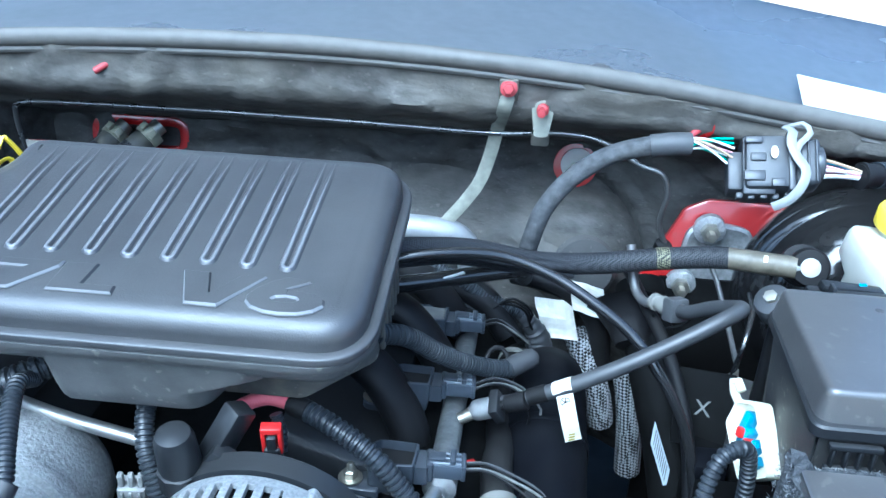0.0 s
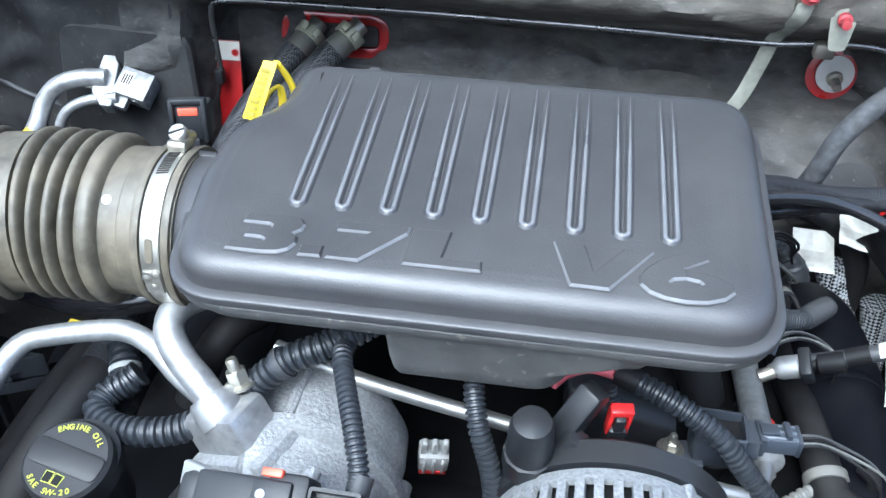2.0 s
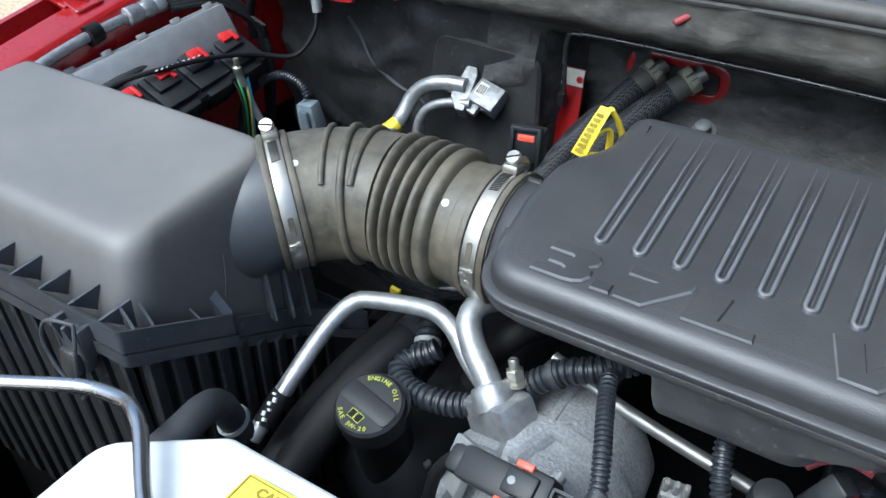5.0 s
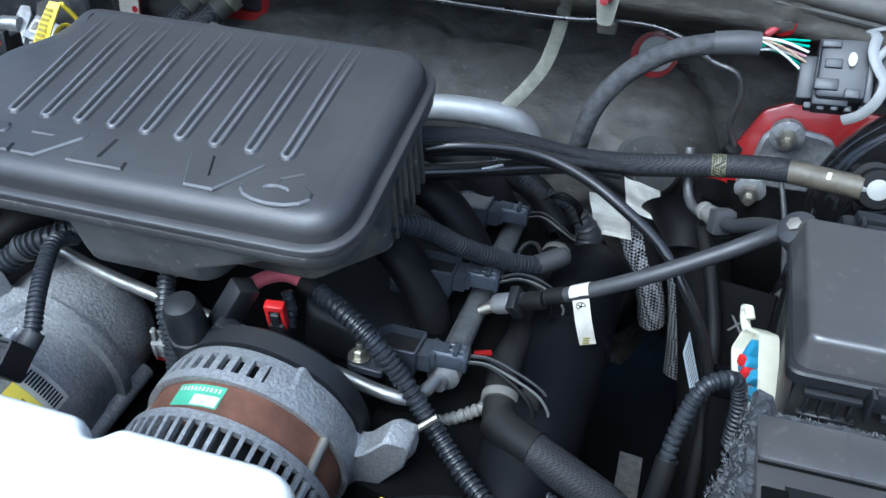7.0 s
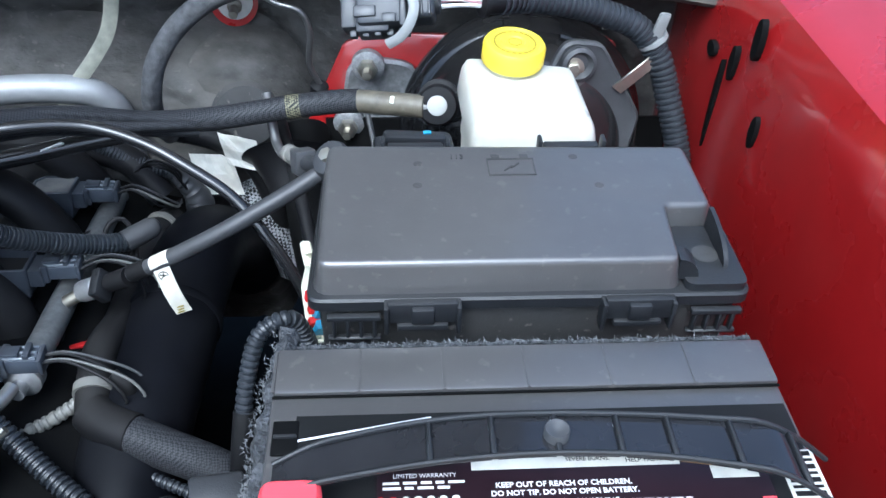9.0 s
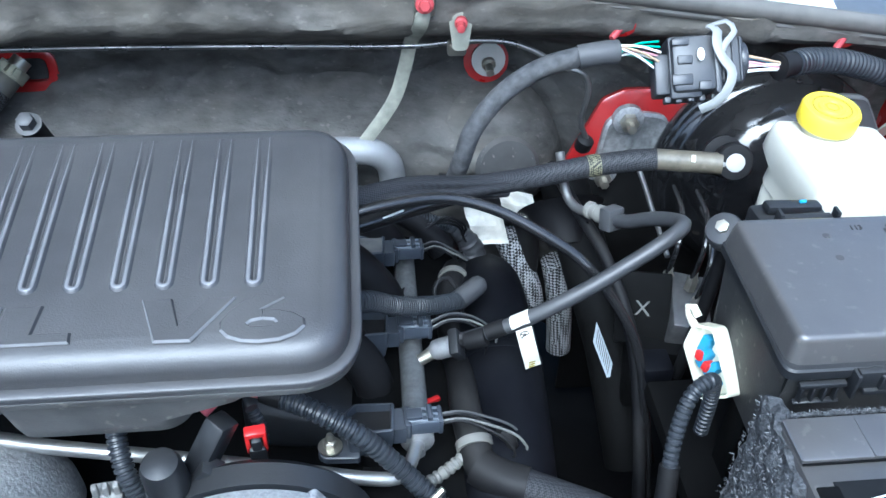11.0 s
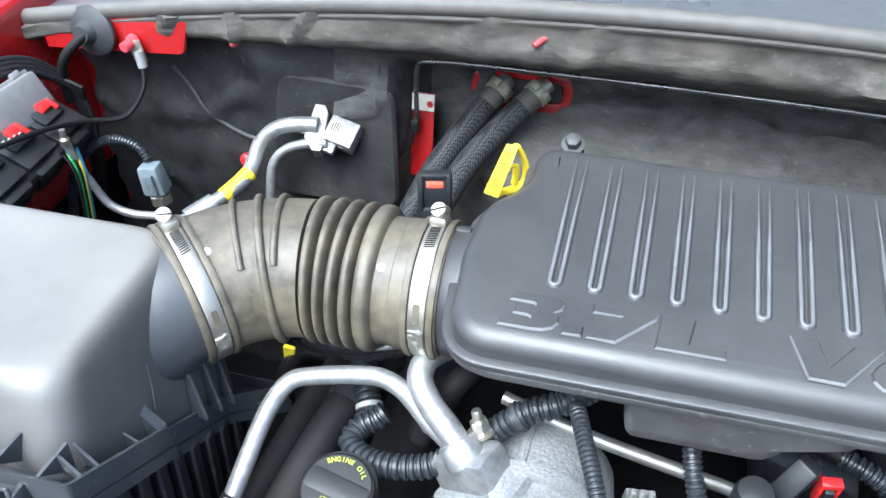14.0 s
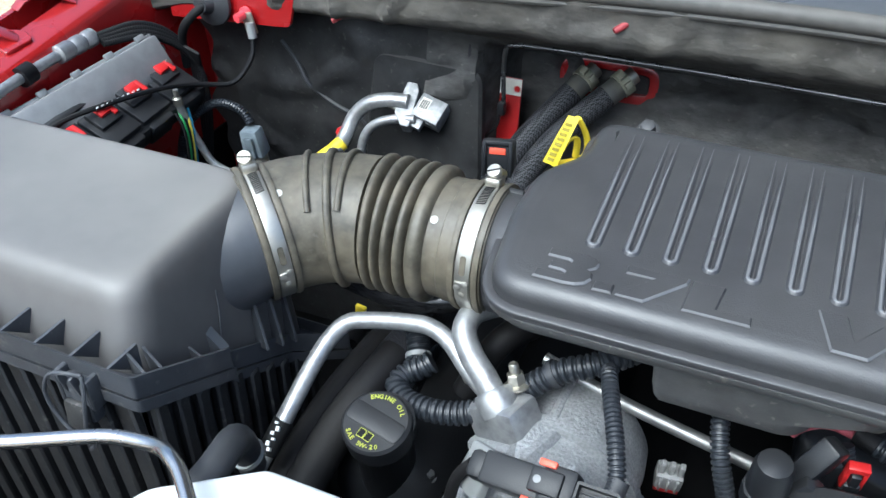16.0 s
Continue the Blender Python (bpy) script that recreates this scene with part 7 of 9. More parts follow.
# ---- brake booster corner ----
def brake_corner():
    o = rounded([(-0.07, -0.075), (0.3, -0.075), (0.3, 0.045), (0.02, 0.05), (-0.006, 0.038), (-0.05, -0.055)], [0.02, 0.02, 0.02, 0.02, 0.015, 0.02], 5)
    whole("wall_booster_panel", layers([(o, 0), (o, 0.006), (inset(o, 0.003), 0.008)], frame_of((0.2, 0.928, 0.795), (0, -1, 0.1))), RED_PAINT, "red painted bulkhead panel behind the brake booster", "bulkhead", "structure")
    # sheet added before the firewall, near-black for the shade under the booster
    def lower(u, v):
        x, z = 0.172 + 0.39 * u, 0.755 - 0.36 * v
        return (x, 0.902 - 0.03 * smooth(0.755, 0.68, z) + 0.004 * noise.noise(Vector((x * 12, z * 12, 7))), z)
    whole("wall_lower_shade", sheet(lower, 30, 20, 0.006), DEPTH_BLACK, "near-black sheet added for the shade under the brake booster", "bulkhead", "structure")
    pl = thing("booster_bracket", (0.21, 0.905, 0.78), "cast grey booster mounting plate with studs", "bracket")
    o = rounded([(-0.028, -0.09), (0.04, -0.09), (0.07, 0.026), (0.016, 0.034), (-0.01, 0.024)], [0.02, 0.02, 0.02, 0.014, 0.02], 5)
    pm = frame_of((0.208, 0.915, 0.79), (0, -1, 0.12))
    part("plate", layers([(o, 0), (o, 0.006), (inset(o, 0.004), 0.008), (inset(o, 0.012), 0.005)], pm), CAST_GREY, pl)
    for x, y, z in ((0.221, 0.903, 0.818), (0.197, 0.895, 0.748)):
        mm = frame_of((x, y, z), (-0.05, -1, 0.0))
        part("washer", lathe([(0.0, -0.008), (0.018, -0.008), (0.018, 0.0), (0.015, 0.002), (0, 0.002)], mm, 28), ALUMINIUM, pl)
        part("nut", lathe([(0.011, 0.002), (0.011, 0.01), (0.0055, 0.011), (0.0055, 0.022), (0, 0.023)], mm, 6), STEEL, pl)
    s = thing("brake_booster", (0.36, 0.9, 0.7), "large gloss black brake booster dome", "brake booster")
    m = frame_of((0.392, 0.905, 0.744), (0.0, -1, 0.12)) @ Matrix.Diagonal((0.95, 0.95, 1, 1))
    part("shell", lathe([(0, -0.01), (0.135, -0.01), (0.14, 0.0), (0.142, 0.014), (0.139, 0.024), (0.131, 0.03), (0.127, 0.034), (0.125, 0.045), (0.118, 0.062), (0.1, 0.082), (0.07, 0.094), (0.03, 0.1), (0, 0.1)], m, 72), GLOSS_BLACK, s)
    part("rolled_rim", lathe([(0.14, 0.02), (0.1445, 0.016), (0.1455, 0.01), (0.1445, 0.004), (0.14, 0.0)], m, 72), GLOSS_BLACK, s)
    for deg in (20, -5):
        part("pressing", sweep(spline([m @ Vector((0.13 * math.cos(radians(deg + k)), 0.13 * math.sin(radians(deg + k)), 0.045)) for k in range(0, 60, 8)]), 0.004, 8), GLOSS_BLACK, s)
    mc = thing("master_cylinder", (0.35, 0.77, 0.77), "dark brake master cylinder under the reservoir", "master cylinder")
    part("cylinder", pipe([(0.375, 0.84, 0.77), (0.365, 0.74, 0.778), (0.36, 0.63, 0.785)], 0.024, 20), RUBBER, mc)
    r = thing("brake_fluid_reservoir", (0.35, 0.69, 0.8), "white translucent brake fluid reservoir with yellow cap", "reservoir")
    o0 = rounded([(0.312, 0.632), (0.415, 0.625), (0.417, 0.725), (0.309, 0.755)], 0.02, 5)
    o1 = rounded([(0.309, 0.64), (0.413, 0.633), (0.41, 0.742), (0.306, 0.764)], 0.016, 5)
    part("tank", layers([(o0, 0.805), (o0, 0.838), (inset(o0, 0.0025), 0.842), (inset(o0, -0.001), 0.846), (inset(o0, 0.001), 0.862), (inset(o1, -0.001), 0.878), (inset(o1, 0.0008), 0.892), (inset(o1, 0.0025), 0.9), (inset(o1, 0.0055), 0.905), (inset(o1, 0.01), 0.907)]), RESERVOIR, r)
    part("neck", lathe([(0.021, -0.012), (0.021, 0.004)], pose(0.352, 0.735, 0.912), 28), RESERVOIR, r)
    cm = pose(0.352, 0.736, 0.913, 4, 3, 0)
    cap = part("cap", lathe([(0.0265, 0), (0.0275, 0.0015), (0.0275, 0.0155), (0.0255, 0.0185), (0.0225, 0.0192), (0.0215, 0.0178), (0.0135, 0.0178), (0.0125, 0.0195), (0.009, 0.0195), (0.008, 0.0182), (0, 0.0182)], cm, 48), YELLOW, r, "bright yellow screw cap with moulded writing")
    for k in range(22):
        part("cap_print", rbox((0.0018, 0.0042, 0.0008), cm @ Matrix.Rotation(k * 2 * math.pi / 22, 4, "Z") @ pose(0.0178, 0, 0.0182), 0), OLIVE_INK, cap)
    for k in range(6):
        part("cap_hex", rbox((0.001, 0.0062, 0.0008), cm @ Matrix.Rotation(k * math.pi / 3, 4, "Z") @ pose(0.0055, 0, 0.0186), 0), OLIVE_INK, cap)
    part("spigot", pipe([(0.405, 0.68, 0.85), (0.435, 0.676, 0.85)], 0.0055, 12), RESERVOIR, r)
    part("label", rbox((0.02, 0.0008, 0.012), pose(0.335, 0.631, 0.825, 0, 0, -4), 0), GREY_PLASTIC, r)
    # bracket plate right of the booster
    w = thing("wing_bracket", (0.46, 0.9, 0.8), "grey stamped bracket with holes beside the booster", "bracket")
    o = rounded([(-0.055, -0.1), (0.035, -0.1), (0.05, -0.02), (0.0, 0.06), (-0.04, 0.065), (-0.06, 0.02)], 0.02, 5)
    wm = frame_of((0.46, 0.842, 0.815), (0.1, -1, 0.15))
    part("plate", layers([(o, 0), (o, 0.006), (inset(o, 0.003), 0.009), (inset(o, 0.008), 0.006)], wm), GREY_PLASTIC, w)
    part("bolt", bolt(wm @ Vector((-0.03, 0.035, 0.008)), (0, -1, 0.1), 0.008), STEEL, w)
    part("boss", lathe([(0.012, 0), (0.018, 0.002), (0.018, 0.01), (0.014, 0.012), (0.01, 0.006), (0, 0.006)], wm @ pose(-0.025, 0.04, 0.004), 24), GREY_PLASTIC, w)
    part("dark_hole", lathe([(0.03, 0.0068), (0.03, 0.0074), (0, 0.0074)], wm @ pose(0.0, -0.06, 0.0), 28), DEPTH_BLACK, w)
    part("tab", quad_loft([[(0.475, 0.835, 0.83), (0.485, 0.835, 0.822), (0.485, 0.838, 0.822), (0.475, 0.838, 0.83)], [(0.51, 0.84, 0.862), (0.519, 0.84, 0.852), (0.519, 0.843, 0.852), (0.51, 0.843, 0.862)]], bevel=0.0006, segments=1), STEEL, w)
    # slots of the right wing
    for y, z, a, b in ((0.779, 0.887, 0.006, 0.018), (0.834, 0.875, 0.01, 0.008), (0.8, 0.83, 0.004, 0.05), (0.74, 0.93, 0.007, 0.02), (0.7, 0.86, 0.006, 0.016)):
        s2 = thing("wing_slot", (0.57, y, z), "dark slot pressed in the red inner fender", "slot", "wing slots")
        part("hole", lathe([(0.0, 0), (1.0, 0), (1.0, 0.6), (0, 0.6)], frame_of((0.574, y, z), (-1, 0, 0), (0, 1, 0)) @ Matrix.Diagonal((a, b, 0.01, 1)), 20), DEPTH_BLACK, s2)


# ---- fuse box and battery ----
def fuse_box():
    f = thing("fuse_box", (0.32, 0.51, 0.8), "large black plastic fuse box with clipped lid", "fuse box")
    lo = rounded([(0.192, 0.437), (0.467, 0.437), (0.467, 0.572), (0.196, 0.58)], 0.01, 4)
    hi = rounded([(0.199, 0.446), (0.42, 0.446), (0.424, 0.5), (0.455, 0.5), (0.455, 0.57), (0.2, 0.575)], [0.008, 0.006, 0.004, 0.006, 0.008, 0.008], 4)
    part("body", layers([(inset(lo, 0.014), 0.8), (inset(lo, 0.006), 0.9), (inset(lo, 0.006), 0.903)]), PLASTIC_DULL, f, "dusty black lower body")
    part("rim", layers([(inset(lo, 0.001), 0.902), (lo, 0.903), (lo, 0.91), (inset(lo, 0.0015), 0.9115), (inset(lo, 0.0035), 0.9112)]), PLASTIC, f)
    lid = part("lid", layers([(inset(hi, -0.0035), 0.9105), (inset(hi, -0.0028), 0.914), (hi, 0.9285), (inset(hi, 0.0008), 0.931), (inset(hi, 0.0022), 0.9325), (inset(hi, 0.0045), 0.933)]), SATIN, f, "smooth grey-black lid with moulded battery symbol")
    part("terminal_plate", layers([(rounded([(0.425, 0.44), (0.464, 0.44), (0.464, 0.497), (0.427, 0.497)], 0.006, 3), z) for z in (0.9105, 0.917)]), PLASTIC, f)
    def fin(pts, w, axis):
        b = bmesh.new()
        f1 = [b.verts.new(Vector(p)) for p in pts]
        f2 = [b.verts.new(Vector(p) + Vector(axis) * w) for p in pts]
        b.faces.new(f1), b.faces.new(list(reversed(f2)))
        for k in range(len(pts)):
            b.faces.new((f1[k], f1[(k + 1) % len(pts)], f2[(k + 1) % len(pts)], f2[k]))
        return b
    arc = [(0.452 + 0.0, 0.497 - 0.042 * math.sin(radians(a)), 0.917 + 0.016 * math.cos(radians(a))) for a in range(0, 91, 15)]
    part("shield", fin([(0.452, 0.497, 0.917)] + arc, 0.003, (1, 0, 0)), PLASTIC, f)
    arc = [(0.42 + 0.014 * math.sin(radians(a)), 0.447, 0.915 + 0.016 * math.cos(radians(a))) for a in range(0, 91, 15)]
    part("shield", fin([(0.42, 0.447, 0.915)] + arc, 0.014, (0, 1, 0)), PLASTIC, f)
    part("terminal_mark", lathe([(0.0075, 0), (0.0085, 0.0006), (0.0078, 0.0006)], pose(0.444, 0.468, 0.917), 24), PLASTIC_DULL, f)
    part("terminal_mark", rbox((0.008, 0.0015, 0.0008), pose(0.444, 0.468, 0.9174), 0), PLASTIC_DULL, f)
    for x0, x1, w in ((0.241, 0.284, "wide"), (0.374, 0.416, "wide")):
        k = part("catch", rbox((x1 - x0, 0.006, 0.016), pose((x0 + x1) / 2, 0.434, 0.905), 0.0015), PLASTIC, f, "lid catch")
        part("catch_loop", rbox((x1 - x0 - 0.012, 0.006, 0.005), pose((x0 + x1) / 2, 0.4315, 0.895), 0.0012), PLASTIC, k)
        part("catch_tongue", rbox((0.014, 0.006, 0.012), pose((x0 + x1) / 2, 0.4305, 0.905), 0.0012), PLASTIC, k)
        part("catch_side", rbox((0.003, 0.01, 0.022), pose(x0 - 0.0005, 0.434, 0.9), 0.001), PLASTIC, k)
        part("catch_side", rbox((0.003, 0.01, 0.022), pose(x1 + 0.0005, 0.434, 0.9), 0.001), PLASTIC, k)
    for x0, x1 in ((0.204, 0.237), (0.43, 0.462)):
        k = part("rear_catch", rbox((x1 - x0, 0.005, 0.004), pose((x0 + x1) / 2, 0.436, 0.8985), 0.001), PLASTIC, f)
        for q in range(4):
            part("catch_bar", rbox((0.0025, 0.005, 0.018), pose(x0 + (x1 - x0) * (q + 0.5) / 4, 0.437, 0.888), 0.0008, 1), PLASTIC, k)
        part("catch_bar", rbox((x1 - x0, 0.005, 0.003), pose((x0 + x1) / 2, 0.4365, 0.881), 0.001, 1), PLASTIC, k)
    for x in (0.262, 0.375):
        k = part("rear_hinge", rbox((0.04, 0.008, 0.006), pose(x, 0.578, 0.927), 0.0015), PLASTIC, f)
        part("hinge_lug", rbox((0.003, 0.01, 0.014), pose(x - 0.023, 0.578, 0.928), 0.001), PLASTIC, k)
        part("hinge_lug", rbox((0.003, 0.01, 0.014), pose(x + 0.023, 0.578, 0.928), 0.001), PLASTIC, k)
    # moulded battery symbol and marks on the lid
    z = 0.9334
    for sx, sy, x, y in ((0.032, 0.0009, 0.327, 0.535), (0.032, 0.0009, 0.327, 0.554), (0.0009, 0.02, 0.311, 0.5445), (0.0009, 0.02, 0.343, 0.5445), (0.006, 0.004, 0.317, 0.557), (0.006, 0.004, 0.337, 0.557)):
        part("moulded_line", rbox((sx, sy, 0.0009), pose(x, y, z), 0), PLASTIC_DULL, lid)
    part("moulded_line", rbox((0.008, 0.0009, 0.0009), pose(0.33, 0.546, z, 0, 0, 45), 0), PLASTIC_DULL, lid)
    part("moulded_line", rbox((0.008, 0.0009, 0.0009), pose(0.325, 0.543, z, 0, 0, 45), 0), PLASTIC_DULL, lid)
    for x, y in ((0.262, 0.524), (0.384, 0.522), (0.263, 0.549), (0.372, 0.556)):
        part("moulded_spot", lathe([(0.0025, 0), (0.0032, 0.0004), (0.0026, 0.0005), (0.001, 0.0003), (0, 0.0004)], pose(x, y, 0.933), 14), PLASTIC_DULL, lid)
    part("moulded_mark", letters("113", 0.007, pose(0.29, 0.557, z), 0.0004), PLASTIC_DULL, lid)
    # white holder with spare fuses on its side
    h = thing("fuse_holder", (0.19, 0.525, 0.8), "cream plastic holder with blue and red spare fuses", "fuse holder")
    hm = frame_of((0.186, 0.525, 0.823), (-0.9, -0.35, 0.3), (0.1, 0.9, 0.5)) @ Matrix.Diagonal((1, 0.85, 1, 1))
    o = rounded([(-0.03, -0.02), (0.026, -0.022), (0.034, 0.0), (0.02, 0.02), (-0.026, 0.018)], 0.006, 4)
    part("tray", layers([(o, -0.014), (o, 0.002), (inset(o, 0.0025), 0.002), (inset(o, 0.003), -0.008)], hm), CREAM, h)
    part("hook", pipe([hm @ Vector(p) for p in ((0.03, 0.0, 0.0), (0.04, 0.004, 0.0), (0.048, 0.0, 0.002), (0.046, -0.007, 0.003), (0.038, -0.008, 0.002))], 0.0035, 10), CREAM, h)
    for k in range(4):
        part("fuse", rbox((0.008, 0.017, 0.012), hm @ pose(-0.016 + 0.0105 * k, 0.003 * (-1) ** k, -0.0045, 0, 0, 8 + 9 * k), 0.0015), BLUE, h, "blue fuse")
    for k in range(3):
        part("fuse", rbox((0.006, 0.008, 0.01), hm @ pose(-0.012 + 0.01 * k, (-1) ** k * 0.002, 0.0005, 0, 0, 20 + 15 * k), 0.001), RED_PLASTIC, h, "red fuse")
    p = thing("relay_plug", (0.245, 0.6, 0.86), "black relay plug with red and blue tabs behind the fuse box", "connector")
    pm = pose(0.262, 0.605, 0.9, 0, 0, 5)
    part("body", rbox((0.06, 0.026, 0.03), pm, 0.004), PLASTIC, p)
    part("lever", rbox((0.05, 0.012, 0.008), pm @ pose(0.002, 0.0, 0.018, 0, 6), 0.003), PLASTIC, p)
    part("red_tab", rbox((0.014, 0.006, 0.006), pm @ pose(0.006, -0.012, 0.012), 0.001), RED_PLASTIC, p)
    part("blue_tab", rbox((0.006, 0.003, 0.002), pm @ pose(0.01, 0.0, 0.0225), 0.0005), BLUE, p)
    g = thing("mount_stud", (0.218, 0.612, 0.85), "grey rubber mount with stud beside the fuse box", "mount")
    part("rubber", lathe([(0.0, -0.004), (0.011, -0.004), (0.0145, 0.0), (0.015, 0.012), (0.0135, 0.016), (0.008, 0.018), (0, 0.018)], frame_of((0.207, 0.59, 0.903), (-0.5, -0.35, 0.8)), 24), RUBBER_GREY, g)
    part("stud", lathe([(0.0055, 0), (0.0055, 0.005), (0, 0.006)], frame_of((0.199, 0.5845, 0.916), (-0.5, -0.35, 0.8)), 6), STEEL, g)
    part("stem", pipe([(0.21, 0.592, 0.89), (0.212, 0.6, 0.82), (0.215, 0.62, 0.7)], 0.006, 10), RUBBER, g)


def battery():
    b = thing("battery", (0.31, 0.31, 0.72), "black car battery with maroon and white label", "battery")
    part("case", rbox((0.286, 0.19, 0.165), pose(0.32, 0.312, 0.8), 0.004), SATIN, b)
    part("lid", rbox((0.286, 0.19, 0.018), pose(0.32, 0.312, 0.8915), 0.003), SATIN, b)
    part("step", rbox((0.284, 0.033, 0.006), pose(0.32, 0.389, 0.9015), 0.002), SATIN, b)
    for k in range(6):
        part("cell_seam", rbox((0.0016, 0.03, 0.0008), pose(0.178 + 0.0472 * k, 0.388, 0.9046), 0), SATIN, b)
    part("lid_seam", rbox((0.284, 0.0012, 0.0012), pose(0.32, 0.3715, 0.902), 0), DEPTH_BLACK, b)
    z = 0.9008
    lab = part("label", rbox((0.268, 0.116, 0.0008), pose(0.326, 0.301, z), 0), BLACK_INK, b, "glossy black and maroon label with white print")
    maroon = material("maroon_ink", (0.014, 0.006, 0.009), 0.4, bump=0)
    part("label_field", rbox((0.2, 0.052, 0.0006), pose(0.335, 0.313, z + 0.0006), 0), maroon, lab)
    gold = material("gold_ink", (0.42, 0.22, 0.05), 0.3, metal=0.4, bump=0)
    part("label_field", rbox((0.15, 0.04, 0.0006), pose(0.325, 0.265, z + 0.0006), 0), gold, lab, "gold field")
    zt = z + 0.0012
    def line(text, x, y, size, mat=WHITE_INK, align="LEFT", bold=0.0):
        part("print", letters(text, size, pose(x, y, zt), 0.0001, bold=bold, align=align), mat, lab)
    line("KEEP OUT OF REACH OF CHILDREN.", 0.329, 0.3115, 0.0042, bold=0.00008, align="CENTER")
    line("DO NOT TIP. DO NOT OPEN BATTERY.", 0.329, 0.3067, 0.0042, bold=0.00008, align="CENTER")
    line("CALIFORNIA PROPOSITION 65 WARNING:", 0.282, 0.301, 0.0039, bold=0.00008)
    line("LIMITED WARRANTY", 0.243, 0.3185, 0.0034)
    line("WASH HANDS AFTER HANDLING", 0.333, 0.2868, 0.0034)
    slant = pose(0.2355, 0.3415, zt, 0, 0, 10.5) @ Matrix(((0.78, 0.22, 0, 0), (0, 1, 0, 0), (0, 0, 1, 0), (0, 0, 0, 1)))
    part("print", letters("MAINTENANCE-FREE", 0.0088, slant, 0.0001, bold=0.0003), WHITE_INK, lab)
    part("print_line", rbox((0.0715, 0.0013, 0.0003), pose(0.229, 0.3488, zt, 0, 0, 10.5), 0), WHITE_INK, lab)
    part("print", letters("DANGER/POISON", 0.0056, pose(0.331, 0.3505, zt) @ Matrix.Diagonal((1.12, 1, 1, 1)), 0.0001, bold=0.0003), WHITE_INK, lab)
    part("warning_sign", lathe([(0.003, 0), (0.003, 0.0003), (0, 0.0003)], pose(0.297, 0.352, zt - 0.0001, 0, 0, 90), 3), WHITE_INK, lab)
    part("print_line", rbox((0.112, 0.0016, 0.0003), pose(0.331, 0.3462, zt), 0), WHITE_INK, lab)
    line("HELP FAST.", 0.363, 0.3243, 0.0038, BLACK_INK)
    line("SEVERE BURNS.", 0.332, 0.3258, 0.0034, BLACK_INK)
    line("Gold", 0.262, 0.2745, 0.02, bold=0.0005)
    line("SERIES", 0.315, 0.2715, 0.011)
    part("print_panel", rbox((0.108, 0.0085, 0.0003), pose(0.337, 0.3253, z + 0.0009), 0), PAPER, lab)
    part("print_panel", rbox((0.024, 0.008, 0.0003), pose(0.418, 0.316, z + 0.001), 0), PAPER, lab)
    random.seed(3)
    for r in range(4):
        x = 0.282 if r else 0.345
        while x < 0.392:
            w = random.uniform(0.002, 0.007)
            part("print_bar", rbox((w, 0.0013, 0.0003), pose(x + w / 2, 0.3015 - 0.0034 * (r + 0.2), zt), 0), PALE_INK, lab)
            x += w + 0.0014
    for r in range(2):
        x = 0.238
        while x < 0.272:
            w = random.uniform(0.004, 0.009)
            part("print_bar", rbox((w, 0.0014, 0.0003), pose(x + w / 2, 0.3145 - 0.003 * r, zt), 0), WHITE_INK, lab)
            x += w + 0.002
    for r in range(2):
        for k in range(7):
            part("date_dot", lathe([(0.0022, 0), (0.0022, 0.0003), (0, 0.0003)], pose(0.237 + 0.0062 * k, 0.3045 - 0.007 * r, zt), 12), RED_PLASTIC if k < 2 else (maroon if k < 4 and r else PAPER), lab)
    for k in range(3):
        part("recycle_arrow", rbox((0.007, 0.0022, 0.0003), pose(0.431, 0.294, zt) @ Matrix.Rotation(k * 2.094, 4, "Z") @ pose(0, 0.005, 0), 0), PINK_RED, lab)
    part("print_panel", rbox((0.02, 0.045, 0.0003), pose(0.453, 0.305, z + 0.0009), 0), PAPER, lab)
    for k in range(8):
        part("bar_code", rbox((0.016, 0.0016 + 0.0012 * (k % 2), 0.0003), pose(0.453, 0.297 + 0.004 * k, zt), 0), BLACK_INK, lab)
    part("corner_notch", rbox((0.014, 0.022, 0.004), pose(0.187, 0.345, 0.9), 0.001), DEPTH_BLACK, b)
    part("corner_bar", rbox((0.012, 0.002, 0.004), pose(0.187, 0.345, 0.9015), 0.0005), PLASTIC, b)
    # arched hold-down of clear grey plastic
    smoky = material("smoky_plastic", (0.02, 0.02, 0.022), 0.15, bump=0, transmission=0.0, coat=0.3)
    def rear(x):
        return 0.3337 - (1.56 if x < 0.305 else 0.6) * (x - 0.305) ** 2
    def front(x):
        return 0.3097 - (1.02 if x < 0.32 else 1.3) * (x - 0.32) ** 2
    def lift(x):
        return 0.905 + 0.025 * smooth(0.165, 0.195, x) - 0.025 * smooth(0.43, 0.47, x)
    def pane(x0, x1):
        def f(u, v):
            x = x0 + (x1 - x0) * u
            return (x, front(x) + (rear(x) - front(x)) * v, lift(x) - 0.002)
        return sheet(f, 5, 2, 0.0012)
    h = part("handle", pane(0.186, 0.2595), smoky, b, "smoky plastic carrying handle with cells")
    for edge in (rear, front):
        part("rail", pipe([(x, edge(x), lift(x)) for x in [0.186 + 0.02 * k for k in range(15)]], 0.0015, 8), PLASTIC, h)
    cells = (0.261, 0.292, 0.3237, 0.3545, 0.38, 0.411, 0.442)
    for x in cells:
        part("strut", rbox((0.003, rear(x) - front(x), 0.004), pose(x, (rear(x) + front(x)) / 2, lift(x) - 0.001), 0.001, 1), PLASTIC, h)
    for x0, x1 in zip(cells, cells[1:]):
        part("web", pane(x0 + 0.0016, x1 - 0.0016), smoky, h)
